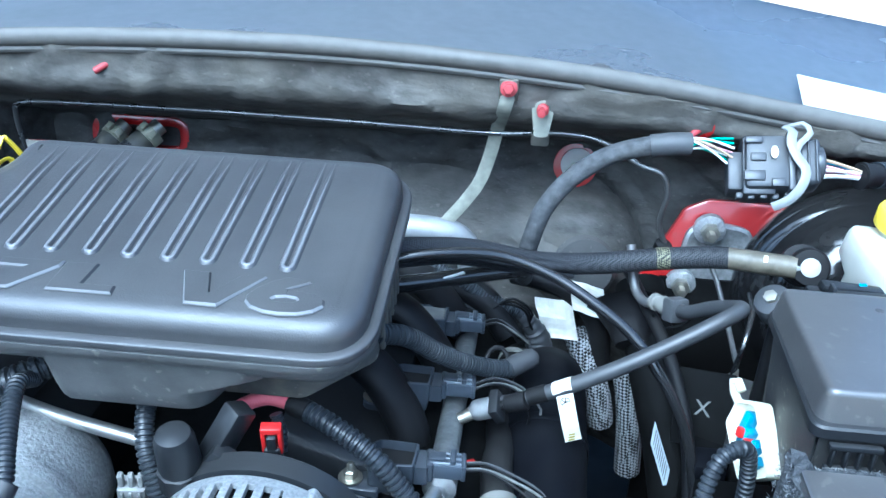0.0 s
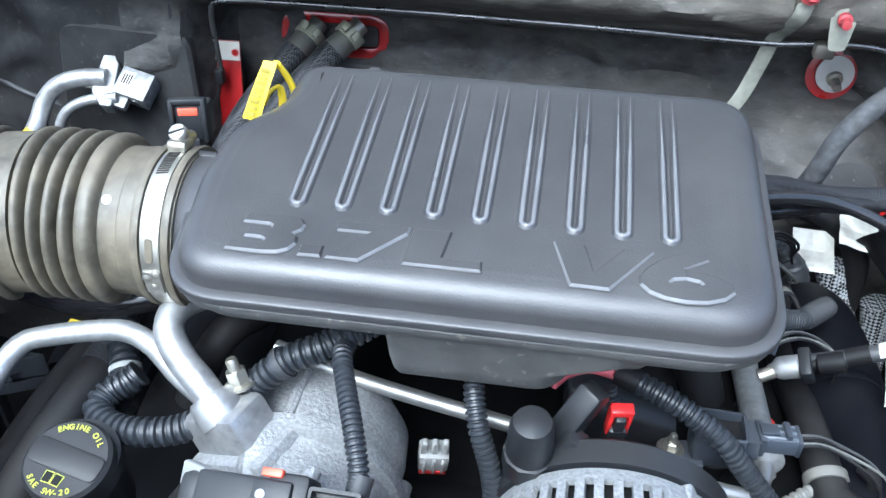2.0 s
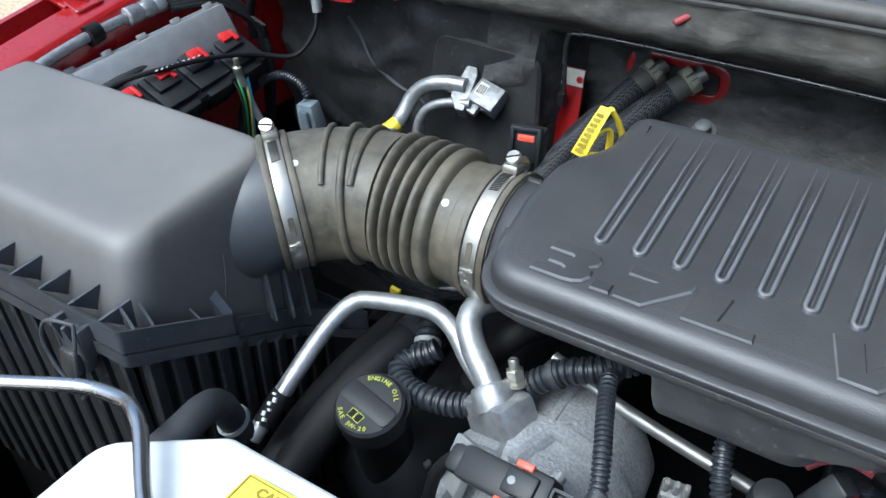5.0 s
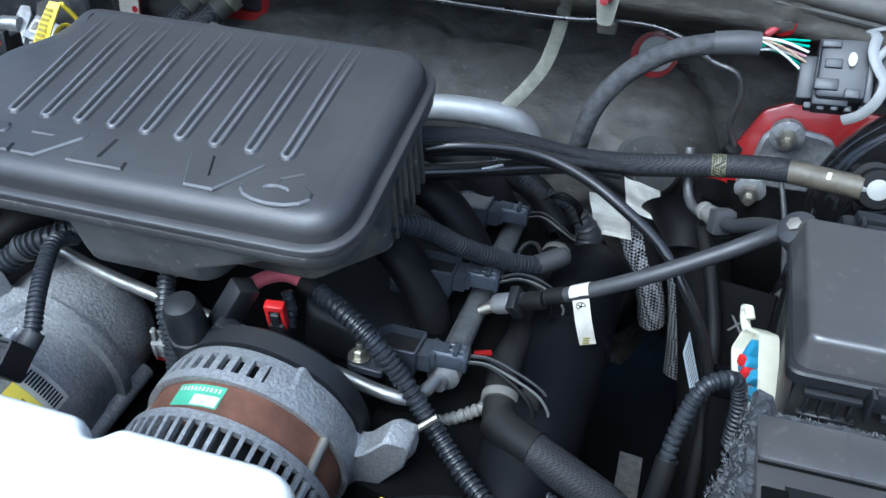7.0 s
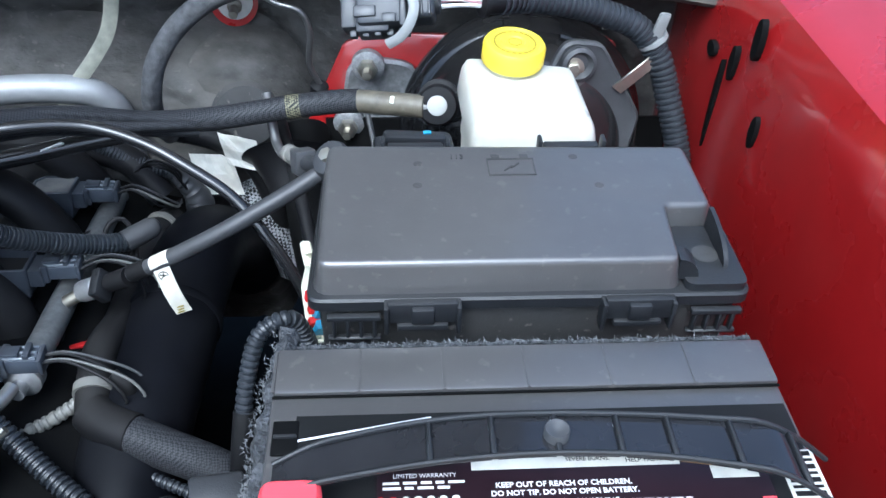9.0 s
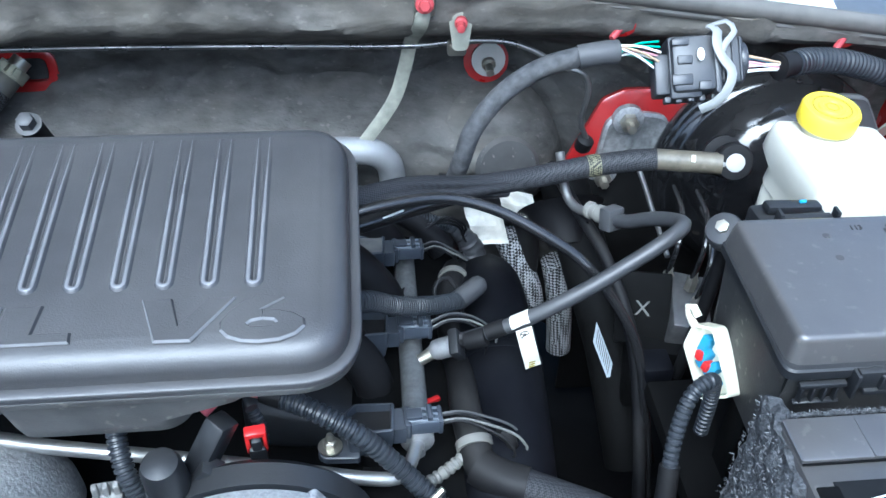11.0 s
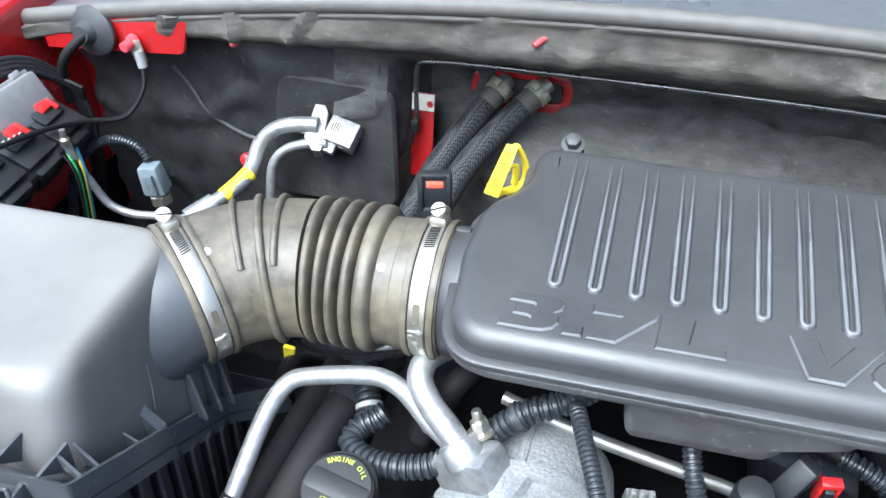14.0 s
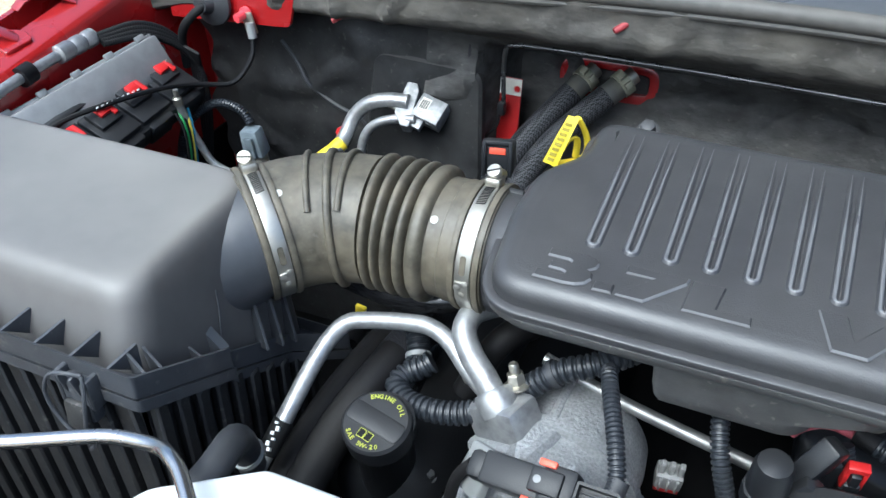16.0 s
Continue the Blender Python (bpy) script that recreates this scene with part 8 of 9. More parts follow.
    part("knob", lathe([(0.0065, -0.005), (0.0065, 0.0012), (0.0058, 0.0024), (0.0046, 0.002), (0.002, 0.0006), (0, 0.0004)], pose(0.3237, (rear(0.3237) + front(0.3237)) / 2, 0.931), 24), GREY_PLASTIC, h)
    # red terminal boot
    t = thing("terminal_cover", (0.198, 0.27, 0.9), "faded red rubber terminal cover with raised plus sign", "terminal cover")
    o = rounded([(0.168, 0.2), (0.222, 0.2), (0.222, 0.291), (0.168, 0.291)], [0.01, 0.01, 0.018, 0.018], 6)
    part("cover", layers([(o, 0.896), (inset(o, 0.0005), 0.913), (inset(o, 0.002), 0.9185), (inset(o, 0.0045), 0.922), (inset(o, 0.0075), 0.9235)]), PINK_RED, t)
    o = rounded([(0.18, 0.2), (0.2125, 0.2), (0.2105, 0.3), (0.182, 0.3)], [0.006, 0.006, 0.007, 0.007], 4)
    part("ridge", layers([(o, 0.896), (o, 0.928), (inset(o, 0.0008), 0.9295), (inset(o, 0.0022), 0.931)]), PINK_RED, t, "raised centre strip")
    part("plus_ring", sweep([Vector((0.1962 + 0.0125 * math.cos(k * math.pi / 24), 0.266 + 0.0125 * math.sin(k * math.pi / 24), 0.9312)) for k in range(49)], 0.0012, 8), PINK_PALE, t)
    part("plus_sign", rbox((0.018, 0.0036, 0.0022), pose(0.1962, 0.266, 0.9313), 0.0008, 1), PINK_PALE, t)
    part("plus_sign", rbox((0.0036, 0.018, 0.0022), pose(0.1962, 0.266, 0.9314), 0.0008, 1), PINK_PALE, t)
    # frayed felt blanket round the battery
    random.seed(5)
    f = thing("felt_blanket", (0.165, 0.36, 0.8), "frayed grey felt battery blanket", "felt blanket")
    def edge(u, v):
        y = 0.43 - 0.15 * u
        x = 0.179 - 0.008 * math.sin(u * 2.6) - 0.018 * v * (0.35 + 0.65 * min(1, u * 2.2))
        return Vector((x + 0.006 * noise.noise(Vector((u * 14, v * 9, 2))), y, 0.899 - 0.02 * u * u - 0.1 * v - 0.05 * v * v + 0.006 * noise.noise(Vector((u * 20, 1, v * 5)))))
    part("flap", sheet(edge, 40, 24, 0.008), FELT, f)
    def strip(u, v):
        return Vector((0.18 + 0.28 * u, 0.4115 + 0.003 * v + 0.0016 * noise.noise(Vector((u * 40, v, 0))), 0.897 + 0.0015 * math.sin(v * 3.1) + 0.002 * noise.noise(Vector((u * 60, v * 3, 4)))))
    part("strip", sheet(strip, 120, 4, 0.003), FELT, f)
    fb = bmesh.new()
    for k in range(2600):
        if k % 4:
            p = edge(random.random(), random.random() * 0.8) + Vector((-0.003, 0, 0))
        else:
            p = strip(random.random(), random.random())
        d = Vector((random.uniform(-1, 0.3), random.uniform(-1, 1), random.uniform(-0.2, 1))).normalized() * random.uniform(0.0015, 0.0038)
        s = Vector((random.uniform(-1, 1), random.uniform(-1, 1), random.uniform(-1, 1))).normalized() * 0.0005
        a, b2, c2 = fb.verts.new(p - s), fb.verts.new(p + s), fb.verts.new(p + d)
        fb.faces.new((a, b2, c2))
    tagged(part("fuzz", fb, FIBRE, f, smooth=False), kind="stuff")
    # plug and cap in front
    p = thing("battery_plug", (0.133, 0.38, 0.76), "black connector with red lock beside the battery felt", "connector", "harness plugs")
    pm = pose(0.134, 0.378, 0.79, 20, 0, 8)
    part("body", rbox((0.034, 0.03, 0.05), pm, 0.003), PLASTIC, p)
    part("latch", rbox((0.02, 0.008, 0.03), pm @ pose(0, -0.016, 0.008), 0.002), PLASTIC, p)
    part("lock", rbox((0.007, 0.02, 0.014), pm @ pose(-0.02, -0.004, -0.006), 0.002), ORANGE_RED, p)
    part("lock", rbox((0.005, 0.012, 0.016), pm @ pose(0.018, -0.01, -0.004), 0.002), RED_PLASTIC, p)


# ---- front: tanks, caps, rod ----
def front_things():
    t = thing("coolant_tank", (-0.32, 0.2, 0.7), "white plastic coolant reservoir with lobed top and yellow caution label", "coolant tank")
    def lobe(o, z):
        return layers([(o, 0.7), (o, z - 0.012), (inset(o, 0.001), z - 0.0065), (inset(o, 0.003), z - 0.0025), (inset(o, 0.0055), z - 0.0006), (inset(o, 0.0075), z)])
    part("tank", lobe(rounded([(-0.6, 0.08), (-0.4, 0.08), (-0.41, 0.268), (-0.53, 0.268), (-0.6, 0.22)], [0.02, 0.01, 0.022, 0.02, 0.03], 6), 0.898), WHITE_TANK, t)
    part("tank", lobe(rounded([(-0.385, 0.06), (-0.05, 0.06), (-0.05, 0.29), (-0.165, 0.291), (-0.178, 0.276), (-0.19, 0.291), (-0.318, 0.294), (-0.335, 0.268), (-0.41, 0.264)], [0.02, 0.02, 0.03, 0.014, 0.02, 0.014, 0.02, 0.025, 0.02], 6), 0.906), WHITE_TANK, t)
    part("neck", layers([(rounded([(-0.06, 0.24), (0.1, 0.24), (0.1, 0.3), (-0.06, 0.295)], 0.012, 4), z) for z in (0.7, 0.858)]), WHITE_TANK, t)
    lb = part("label", quad_loft([[(-0.497, 0.192, 0.9), (-0.427, 0.194, 0.9), (-0.424, 0.25, 0.9), (-0.495, 0.248, 0.9)], [(-0.497, 0.192, 0.903), (-0.427, 0.194, 0.903), (-0.424, 0.25, 0.903), (-0.495, 0.248, 0.903)]], bevel=0.001, segments=1), YELLOW_LABEL, t, "yellow caution label with dark print")
    for text, y, size in (("CAUTION", 0.239, 0.009), ("ENGINE", 0.229, 0.009), ("COOLANT ONLY", 0.2195, 0.0085), ("DO NOT OPEN HOT", 0.206, 0.0062)):
        if text.startswith("DO"):
            for k in range(3):
                part("print_bar", rbox((0.014, 0.0055, 0.0006), pose(-0.481 + 0.019 * k, y, 0.9034), 0), OLIVE_INK, lb)
        else:
            part("print", letters(text, size, pose(-0.461, y, 0.9034), 0.0003, bold=0.0003), OLIVE_INK, lb)
    for sx, sy, x, y in ((0.062, 0.0008, -0.4615, 0.2455), (0.064, 0.0008, -0.4615, 0.1955), (0.0008, 0.05, -0.493, 0.2205), (0.0008, 0.05, -0.4295, 0.2205)):
        part("border", rbox((sx, sy, 0.0005), pose(x, y, 0.9034), 0), OLIVE_INK, lb)
    oh = hose("overflow_hose", [(-0.6, 0.325, 0.8), (-0.594, 0.317, 0.823), (-0.585, 0.302, 0.86), (-0.572, 0.28, 0.884), (-0.567, 0.255, 0.889), (-0.575, 0.225, 0.88), (-0.6, 0.19, 0.86), (-0.64, 0.15, 0.83)], 0.0115, RUBBER_GREY, "black overflow hose behind the coolant tank", "hose")
    part("clamp", cable_tie((-0.5935, 0.3165, 0.825), (-0.2, -0.4, 0.9), 0.012), GREY_LIGHT, oh)
    # prop rod over the tank
    r = thing("prop_rod", (-0.6, 0.25, 0.9), "bright steel bent rod over the tank", "prop rod")
    chrome = material("worn_chrome", (0.5, 0.5, 0.5), 0.2, metal=0.95, grain=0.05, bump=0.03)
    part("rod", pipe([(-0.86, 0.13, 0.905), (-0.76, 0.181, 0.905), (-0.7, 0.2085, 0.905), (-0.652, 0.234, 0.905), (-0.638, 0.2405, 0.905), (-0.622, 0.243, 0.907), (-0.595, 0.2425, 0.912), (-0.58, 0.236, 0.918), (-0.567, 0.229, 0.918), (-0.53, 0.198, 0.914), (-0.518, 0.19, 0.913), (-0.505, 0.186, 0.912), (-0.44, 0.181, 0.912), (-0.38, 0.178, 0.913)], 0.0052, 14), chrome, r)
    part("rubber_sleeve", pipe([(-0.45, 0.1825, 0.9118), (-0.41, 0.18, 0.9125)], 0.0085, 12), RUBBER_GREY, r)
    # washer cap
    c = thing("washer_cap", (-0.015, 0.27, 0.86), "yellow washer fluid filler cap with black symbol", "cap")
    cm = pose(-0.016, 0.268, 0.865, -3, 2, 0)
    part("cap", lathe([(0.03, 0), (0.0325, 0.002), (0.0325, 0.011), (0.03, 0.015), (0.026, 0.0165), (0, 0.017)], cm, 44), YELLOW, c)
    part("tab", rbox((0.02, 0.008, 0.004), cm @ pose(0.008, 0.032, 0.014), 0.001), YELLOW, c)
    for a, x, y in ((45, -0.006, 0.008), (-45, 0.006, 0.008), (0, 0.0, -0.006)):
        part("symbol", rbox((0.014, 0.0022, 0.0006), cm @ pose(x, y, 0.0172, 0, 0, a), 0), OLIVE_INK, c)
    # black cap by the timing cover and bolts
    c = thing("filler_cap", (0.026, 0.41, 0.67), "black round cap with moulded writing", "cap")
    cm = frame_of((0.027, 0.41, 0.697), (0, -0.3, 1))
    part("cap", lathe([(0.026, -0.02), (0.028, -0.016), (0.028, 0.0), (0.025, 0.004), (0.016, 0.005), (0.015, 0.003), (0, 0.003)], cm, 40), PLASTIC, c)
    for k in range(16):
        part("cap_print", rbox((0.0025, 0.005, 0.0008), cm @ Matrix.Rotation(k * 2 * math.pi / 16, 4, "Z") @ pose(0.0205, 0, 0.0048), 0), GREY_PLASTIC, c)
    b = thing("bracket_bolt", (-0.042, 0.403, 0.7), "steel bolt on a black bracket arm", "bolt")
    part("bracket", pipe([(-0.06, 0.4, 0.71), (-0.03, 0.41, 0.715), (0.0, 0.42, 0.712)], 0.016, 12, 0.5), RUBBER, b)
    part("head", bolt((-0.042, 0.4, 0.719), (0, -0.4, 0.9), 0.0075, h=0.01), DULL_STEEL, b)
    # oil cap
    f = thing("oil_filler", (-0.53, 0.42, 0.68), "black oil filler neck with cap and yellow-green lettering", "oil filler")
    part("neck", lathe([(0.026, 0), (0.026, 0.1), (0.03, 0.105), (0.03, 0.12), (0, 0.12)], frame_of((-0.535, 0.43, 0.68), (0.06, -0.2, 1)), 28), PLASTIC, f)
    cm = frame_of((-0.527, 0.4, 0.799), (0.03, -0.28, 1), (1, -0.22, 0.0))
    c = part("screw_cap", lathe([(0.027, -0.016), (0.0295, -0.014), (0.0295, 0.006), (0.027, 0.0085), (0, 0.009)], cm, 44), PLASTIC, f, "black cap with yellow-green lettering")
    o = rounded([(-0.0265, -0.009), (0.0265, -0.009), (0.0265, 0.009), (-0.0265, 0.009)], 0.006, 4)
    part("grip", layers([(o, 0.008), (o, 0.0098), (inset(o, 0.0012), 0.0104)], cm), PLASTIC, c, "raised finger grip")
    def arc_text(text, r, mid, size, flip):
        b2 = None
        step = size * 0.72 / r
        for k, ch in enumerate(text):
            if ch == " ":
                continue
            a = mid + (k - (len(text) - 1) / 2) * step * (-1 if not flip else 1)
            m = cm @ Matrix.Translation((r * math.cos(a), r * math.sin(a), 0.0095)) @ Matrix.Rotation(a + (math.pi / 2 if flip else -math.pi / 2), 4, "Z")
            b2 = letters(ch, size, m, 0.0002, b2, bold=0.00015)
        return b2
    part("lettering", arc_text("ENGINE OIL", 0.0225, math.pi / 2, 0.0054, False), YELLOW_INK, c)
    part("lettering", arc_text("SAE 5W-20", 0.0235, -math.pi / 2, 0.0054, True), YELLOW_INK, c)
    part("book_symbol", rbox((0.0065, 0.008, 0.0003), cm @ pose(-0.0035, -0.0145, 0.0092, 0, 0, 4), 0), YELLOW_INK, c)
    part("book_symbol", rbox((0.0065, 0.008, 0.0003), cm @ pose(0.0035, -0.0145, 0.0092, 0, 0, -4), 0), YELLOW_INK, c)
    for sx in (-0.0035, 0.0035):
        part("book_page", rbox((0.0054, 0.0068, 0.0003), cm @ pose(sx, -0.0145, 0.0094), 0), BLACK_INK, c)


# ---- behind the intake tube and the left corner ----
def left_corner():
    y = thing("dipstick_handle", (-0.445, 0.62, 0.94), "yellow plastic transmission dipstick loop handle with print", "dipstick")
    def tongue(u, v):
        p = Vector((-0.464, 0.617, 0.9495)).lerp(Vector((-0.4505, 0.64, 0.9855)), v)
        q = Vector((-0.4525, 0.62, 0.9445)).lerp(Vector((-0.4405, 0.642, 0.984)), v)
        return p.lerp(q, u) + Vector((0, -0.0015, 0.001)) * math.sin(v * 3.1)
    face = part("face", sheet(tongue, 2, 10, 0.0028), YELLOW, y, "flat yellow strip with print")
    loop = [(-0.442, 0.6425, 0.9835), (-0.4375, 0.65, 0.969), (-0.435, 0.656, 0.952), (-0.4365, 0.656, 0.9385), (-0.446, 0.646, 0.936), (-0.4545, 0.632, 0.9405), (-0.458, 0.623, 0.9455)]
    part("loop", sweep(spline(loop, 0.003), 0.0042, 10, 0.5), YELLOW, y)
    part("web", sweep(spline([(-0.444, 0.65, 0.94), (-0.4425, 0.648, 0.952), (-0.443, 0.6445, 0.963), (-0.4475, 0.638, 0.962), (-0.452, 0.6315, 0.953)], 0.003), 0.0032, 8, 0.5), YELLOW, y)
    for k in range(8):
        p = Vector(tongue(0.5, 0.1 + 0.105 * k)) + Vector((0.0, -0.0042, 0.002))
        part("print_bar", rbox((0.0062, 0.0006, 0.0028), Matrix.Translation(p) @ pose(0, 0, 0, -30, 18, 14 + 5 * (k % 3)), 0), OLIVE_INK, face)
    part("stem", pipe([(-0.445, 0.618, 0.945), (-0.445, 0.63, 0.87), (-0.447, 0.64, 0.78)], 0.005, 10), RUBBER, y)
    p = thing("air_sensor_plug", (-0.508, 0.63, 0.92), "black sensor connector with orange lock beside the dipstick", "connector", "harness plugs")
    pm = frame_of((-0.51, 0.628, 0.938), (-0.05, 0.2, 1), (1, 0.25, 0))
    part("body", rbox((0.03, 0.026, 0.028), pm, 0.003), PLASTIC, p)
    part("shroud", rbox((0.022, 0.02, 0.016), pm @ pose(-0.004, -0.006, -0.02), 0.002), PLASTIC, p)
    part("lock", rbox((0.015, 0.006, 0.006), pm @ pose(0.0, -0.0115, 0.009), 0.001), ORANGE_RED, p, "orange-red lock")
    for q in (-0.012, 0.012):
        part("side_rail", rbox((0.004, 0.01, 0.034), pm @ pose(q, -0.012, 0.002), 0.0015), PLASTIC, p)
    part("bridge", rbox((0.028, 0.008, 0.005), pm @ pose(0, -0.012, 0.017), 0.0015), PLASTIC, p)
    part("tail", pipe([(-0.515, 0.62, 0.92), (-0.512, 0.6, 0.89), (-0.505, 0.58, 0.85)], 0.006, 8), RUBBER, p)
    # a/c block and its pipes
    a = thing("ac_expansion_block", (-0.7, 0.895, 0.8), "cast aluminium expansion valve block with two pipes", "expansion valve")
    bm = frame_of((-0.724, 0.893, 0.821), (0.1, -0.62, 0.78), (1, 0.02, -0.16)) @ Matrix.Diagonal((0.84, 0.84, 0.84, 1))
    o = rounded([(-0.03, -0.022), (-0.012, -0.04), (0.002, -0.038), (-0.006, 0.022), (-0.014, 0.034), (-0.03, 0.032)], 0.003, 3)
    part("flange", layers([(o, -0.016), (o, 0.007), (inset(o, 0.001), 0.008)], bm), CAST_GREY, a, "flat pipe flange")
    part("block", rbox((0.046, 0.04, 0.03), bm @ pose(0.022, 0.0, -0.006, 0, 0, -8), 0.0015), CAST_GREY, a, "machined valve block")
    part("step", rbox((0.02, 0.016, 0.012), bm @ pose(0.008, -0.026, -0.004, 0, 0, -8), 0.0015), CAST_GREY, a)
    part("port", lathe([(0.0065, 0), (0.0065, 0.002), (0, 0.002)], bm @ pose(0.026, -0.0205, -0.006, 90, 0, 0), 16), DULL_STEEL, a)
    part("stud", pipe([bm @ Vector((-0.045, -0.012, 0.0)), bm @ Vector((-0.01, -0.012, 0.0))], 0.0035, 8), STEEL, a)
    lb = part("label", rbox((0.016, 0.022, 0.0006), bm @ pose(0.012, 0.004, 0.0094, 0, 0, -8), 0), PAPER, a)
    for k in range(4):
        part("print_bar", rbox((0.002, 0.015, 0.0004), bm @ pose(0.007 + 0.0035 * k, 0.004, 0.0099, 0, 0, -8), 0), BLACK_INK, lb)
    big = part("pipe", pipe([(-0.735, 0.888, 0.829), (-0.762, 0.885, 0.828), (-0.79, 0.88, 0.82), (-0.81, 0.874, 0.801), (-0.817, 0.86, 0.78), (-0.82, 0.838, 0.768), (-0.84, 0.805, 0.755), (-0.87, 0.765, 0.742), (-0.91, 0.72, 0.73)], 0.0098, 16), ALU_TUBE, a, "thick bent aluminium pipe")
    part("yellow_band", pipe([(-0.817, 0.846, 0.772), (-0.824, 0.832, 0.7655), (-0.838, 0.808, 0.756)], 0.0104, 16), YELLOW, big, "yellow tape band")
    part("coupling", pipe([(-0.845, 0.798, 0.752), (-0.868, 0.768, 0.743)], 0.0135, 16), ALU_TUBE, big)
    part("coupling", pipe([(-0.876, 0.758, 0.74), (-0.893, 0.738, 0.735)], 0.015, 16), STEEL, big)
    part("pipe", pipe([(-0.72, 0.876, 0.812), (-0.755, 0.874, 0.806), (-0.778, 0.87, 0.796), (-0.792, 0.865, 0.778), (-0.797, 0.857, 0.745), (-0.798, 0.845, 0.68)], 0.0062, 14), ALU_TUBE, a, "thin bent aluminium pipe")
    yc = thing("yellow_clip", (-0.697, 0.66, 0.65), "small yellow plastic clip on a hose in the shade", "clip")
    part("clip", quad_loft([[(-0.704, 0.656, 0.638), (-0.695, 0.656, 0.636), (-0.695, 0.662, 0.636), (-0.704, 0.662, 0.638)], [(-0.704, 0.66, 0.668), (-0.69, 0.66, 0.666), (-0.69, 0.666, 0.666), (-0.704, 0.666, 0.668)]], bevel=0.001, segments=1), YELLOW, yc)
    part("hose", pipe([(-0.7, 0.74, 0.56), (-0.697, 0.675, 0.63), (-0.68, 0.62, 0.67), (-0.66, 0.57, 0.69)], 0.012, 14), RUBBER, yc)
    # lower dark line and small red cap on the wall
    hose("wiring_line", [(x, wall_y(x, z) - 0.011, z) for x, z in ((-0.945, 0.87), (-0.925, 0.845), (-0.905, 0.815), (-0.885, 0.795), (-0.855, 0.782), (-0.825, 0.772), (-0.81, 0.745))], 0.0034, RUBBER_GREY, "dark line pressed along the insulation", "cable")
    s = thing("red_nut", (-0.845, 0.905, 0.74), "small red plastic nut on the firewall", "nut")
    part("nut", lathe([(0.009, -0.01), (0.009, 0.006), (0.006, 0.008), (0, 0.008)], frame_of((-0.857, wall_y(-0.857, 0.745) - 0.014, 0.745), (0, -1, 0.2)), 8), RED_PLASTIC, s)
    # control unit
    e = thing("engine_computer", (-1.06, 0.67, 0.82), "flat aluminium engine control unit with four black plugs", "control unit")
    em = frame_of((-1.06, 0.675, 0.878), (0.86, -0.2, 0.46), (0.02, 1, 0.02))
    part("case", rbox((0.225, 0.05, 0.028), em @ pose(0, -0.001, 0), 0.004), ECU_GREY, e, "cast aluminium case")
    part("case_rim", rbox((0.236, 0.044, 0.006), em @ pose(0, 0.006, -0.01), 0.002), ECU_GREY, e)
    for k in range(5):
        part("clip_lug", rbox((0.014, 0.008, 0.006), em @ pose(-0.1 + 0.05 * k, 0.028, -0.006), 0.002), ECU_GREY, e)
    for x in (-0.105, 0.105):
        part("screw", lathe([(0.0045, 0), (0.0045, 0.002), (0, 0.0025)], em @ pose(x, -0.014, 0.014), 14), STEEL, e)
    blk = frame_of((-1.03, 0.682, 0.845), (0.45, -0.1, 0.9), (0.0, 1, 0.02))
    part("plug_base", rbox((0.232, 0.078, 0.034), blk @ pose(0.002, 0, -0.006), 0.006), PLASTIC, e)
    part("bezel", rbox((0.24, 0.012, 0.03), blk @ pose(0.002, 0.036, 0.01), 0.005), PLASTIC, e)
    for k in range(4):
        y = -0.081 + 0.054 * k
        c = part("plug", rbox((0.051, 0.054, 0.026), blk @ pose(y, -0.004, 0.006), 0.002), PLASTIC, e, "black multi-pin plug with red lock")
        part("plug_lid", rbox((0.036, 0.03, 0.008), blk @ pose(y, 0.006, 0.021), 0.003), PLASTIC, c)
        part("red_lock", rbox((0.017, 0.014, 0.006), blk @ pose(y + 0.002, 0.01, 0.0265), 0.0015), RED_PLASTIC, c, "bright red lock tab")
        part("red_lock_tip", rbox((0.006, 0.02, 0.005), blk @ pose(y + 0.012, 0.006, 0.0275), 0.0015), RED_PLASTIC, c)
        part("plug_mouth", rbox((0.04, 0.018, 0.03), blk @ pose(y, -0.034, -0.004), 0.003), PLASTIC, c)
    for k in range(5):
        col = (RUBBER, material("green_lead", (0.05, 0.3, 0.08), 0.5), RUBBER, YELLOW_LABEL, BLUE)[k % 5]
        part("lead", pipe([(-0.995 + 0.002 * (k % 3), 0.735 + 0.006 * k, 0.838), (-0.985, 0.732 + 0.005 * k, 0.83), (-0.978, 0.73 + 0.004 * k, 0.81), (-0.985, 0.73 + 0.004 * k, 0.74)], 0.0019, 6), col, e)
    for k in range(4):
        part("harness_strand", corrugated([(-1.093 + 0.003 * k, 0.735, 0.924 - 0.003 * k), (-1.075 + 0.004 * k, 0.79, 0.922 - 0.005 * k), (-1.056 + 0.004 * k, 0.82, 0.903 - 0.006 * k), (-1.04 + 0.004 * k, 0.835, 0.868 - 0.004 * k), (-1.033 + 0.005 * k, 0.83, 0.8), (-1.03, 0.82, 0.7)], 0.0046, 0.003, 0.1, 8), RUBBER, e)
    part("strand_tie", rbox((0.034, 0.006, 0.03), pose(-1.035, 0.832, 0.868, 20, 20, 0), 0.003), RUBBER, e)
    # pipe along the wing
    t = thing("wing_pipe", (-1.1, 0.6, 0.92), "aluminium pipe with crimped fitting along the red wing", "pipe")
    part("tube", pipe([(-1.095, 0.4, 0.89), (-1.098, 0.5, 0.902), (-1.1, 0.6, 0.916), (-1.1, 0.68, 0.921)], 0.0065, 14), ALU_TUBE, t)
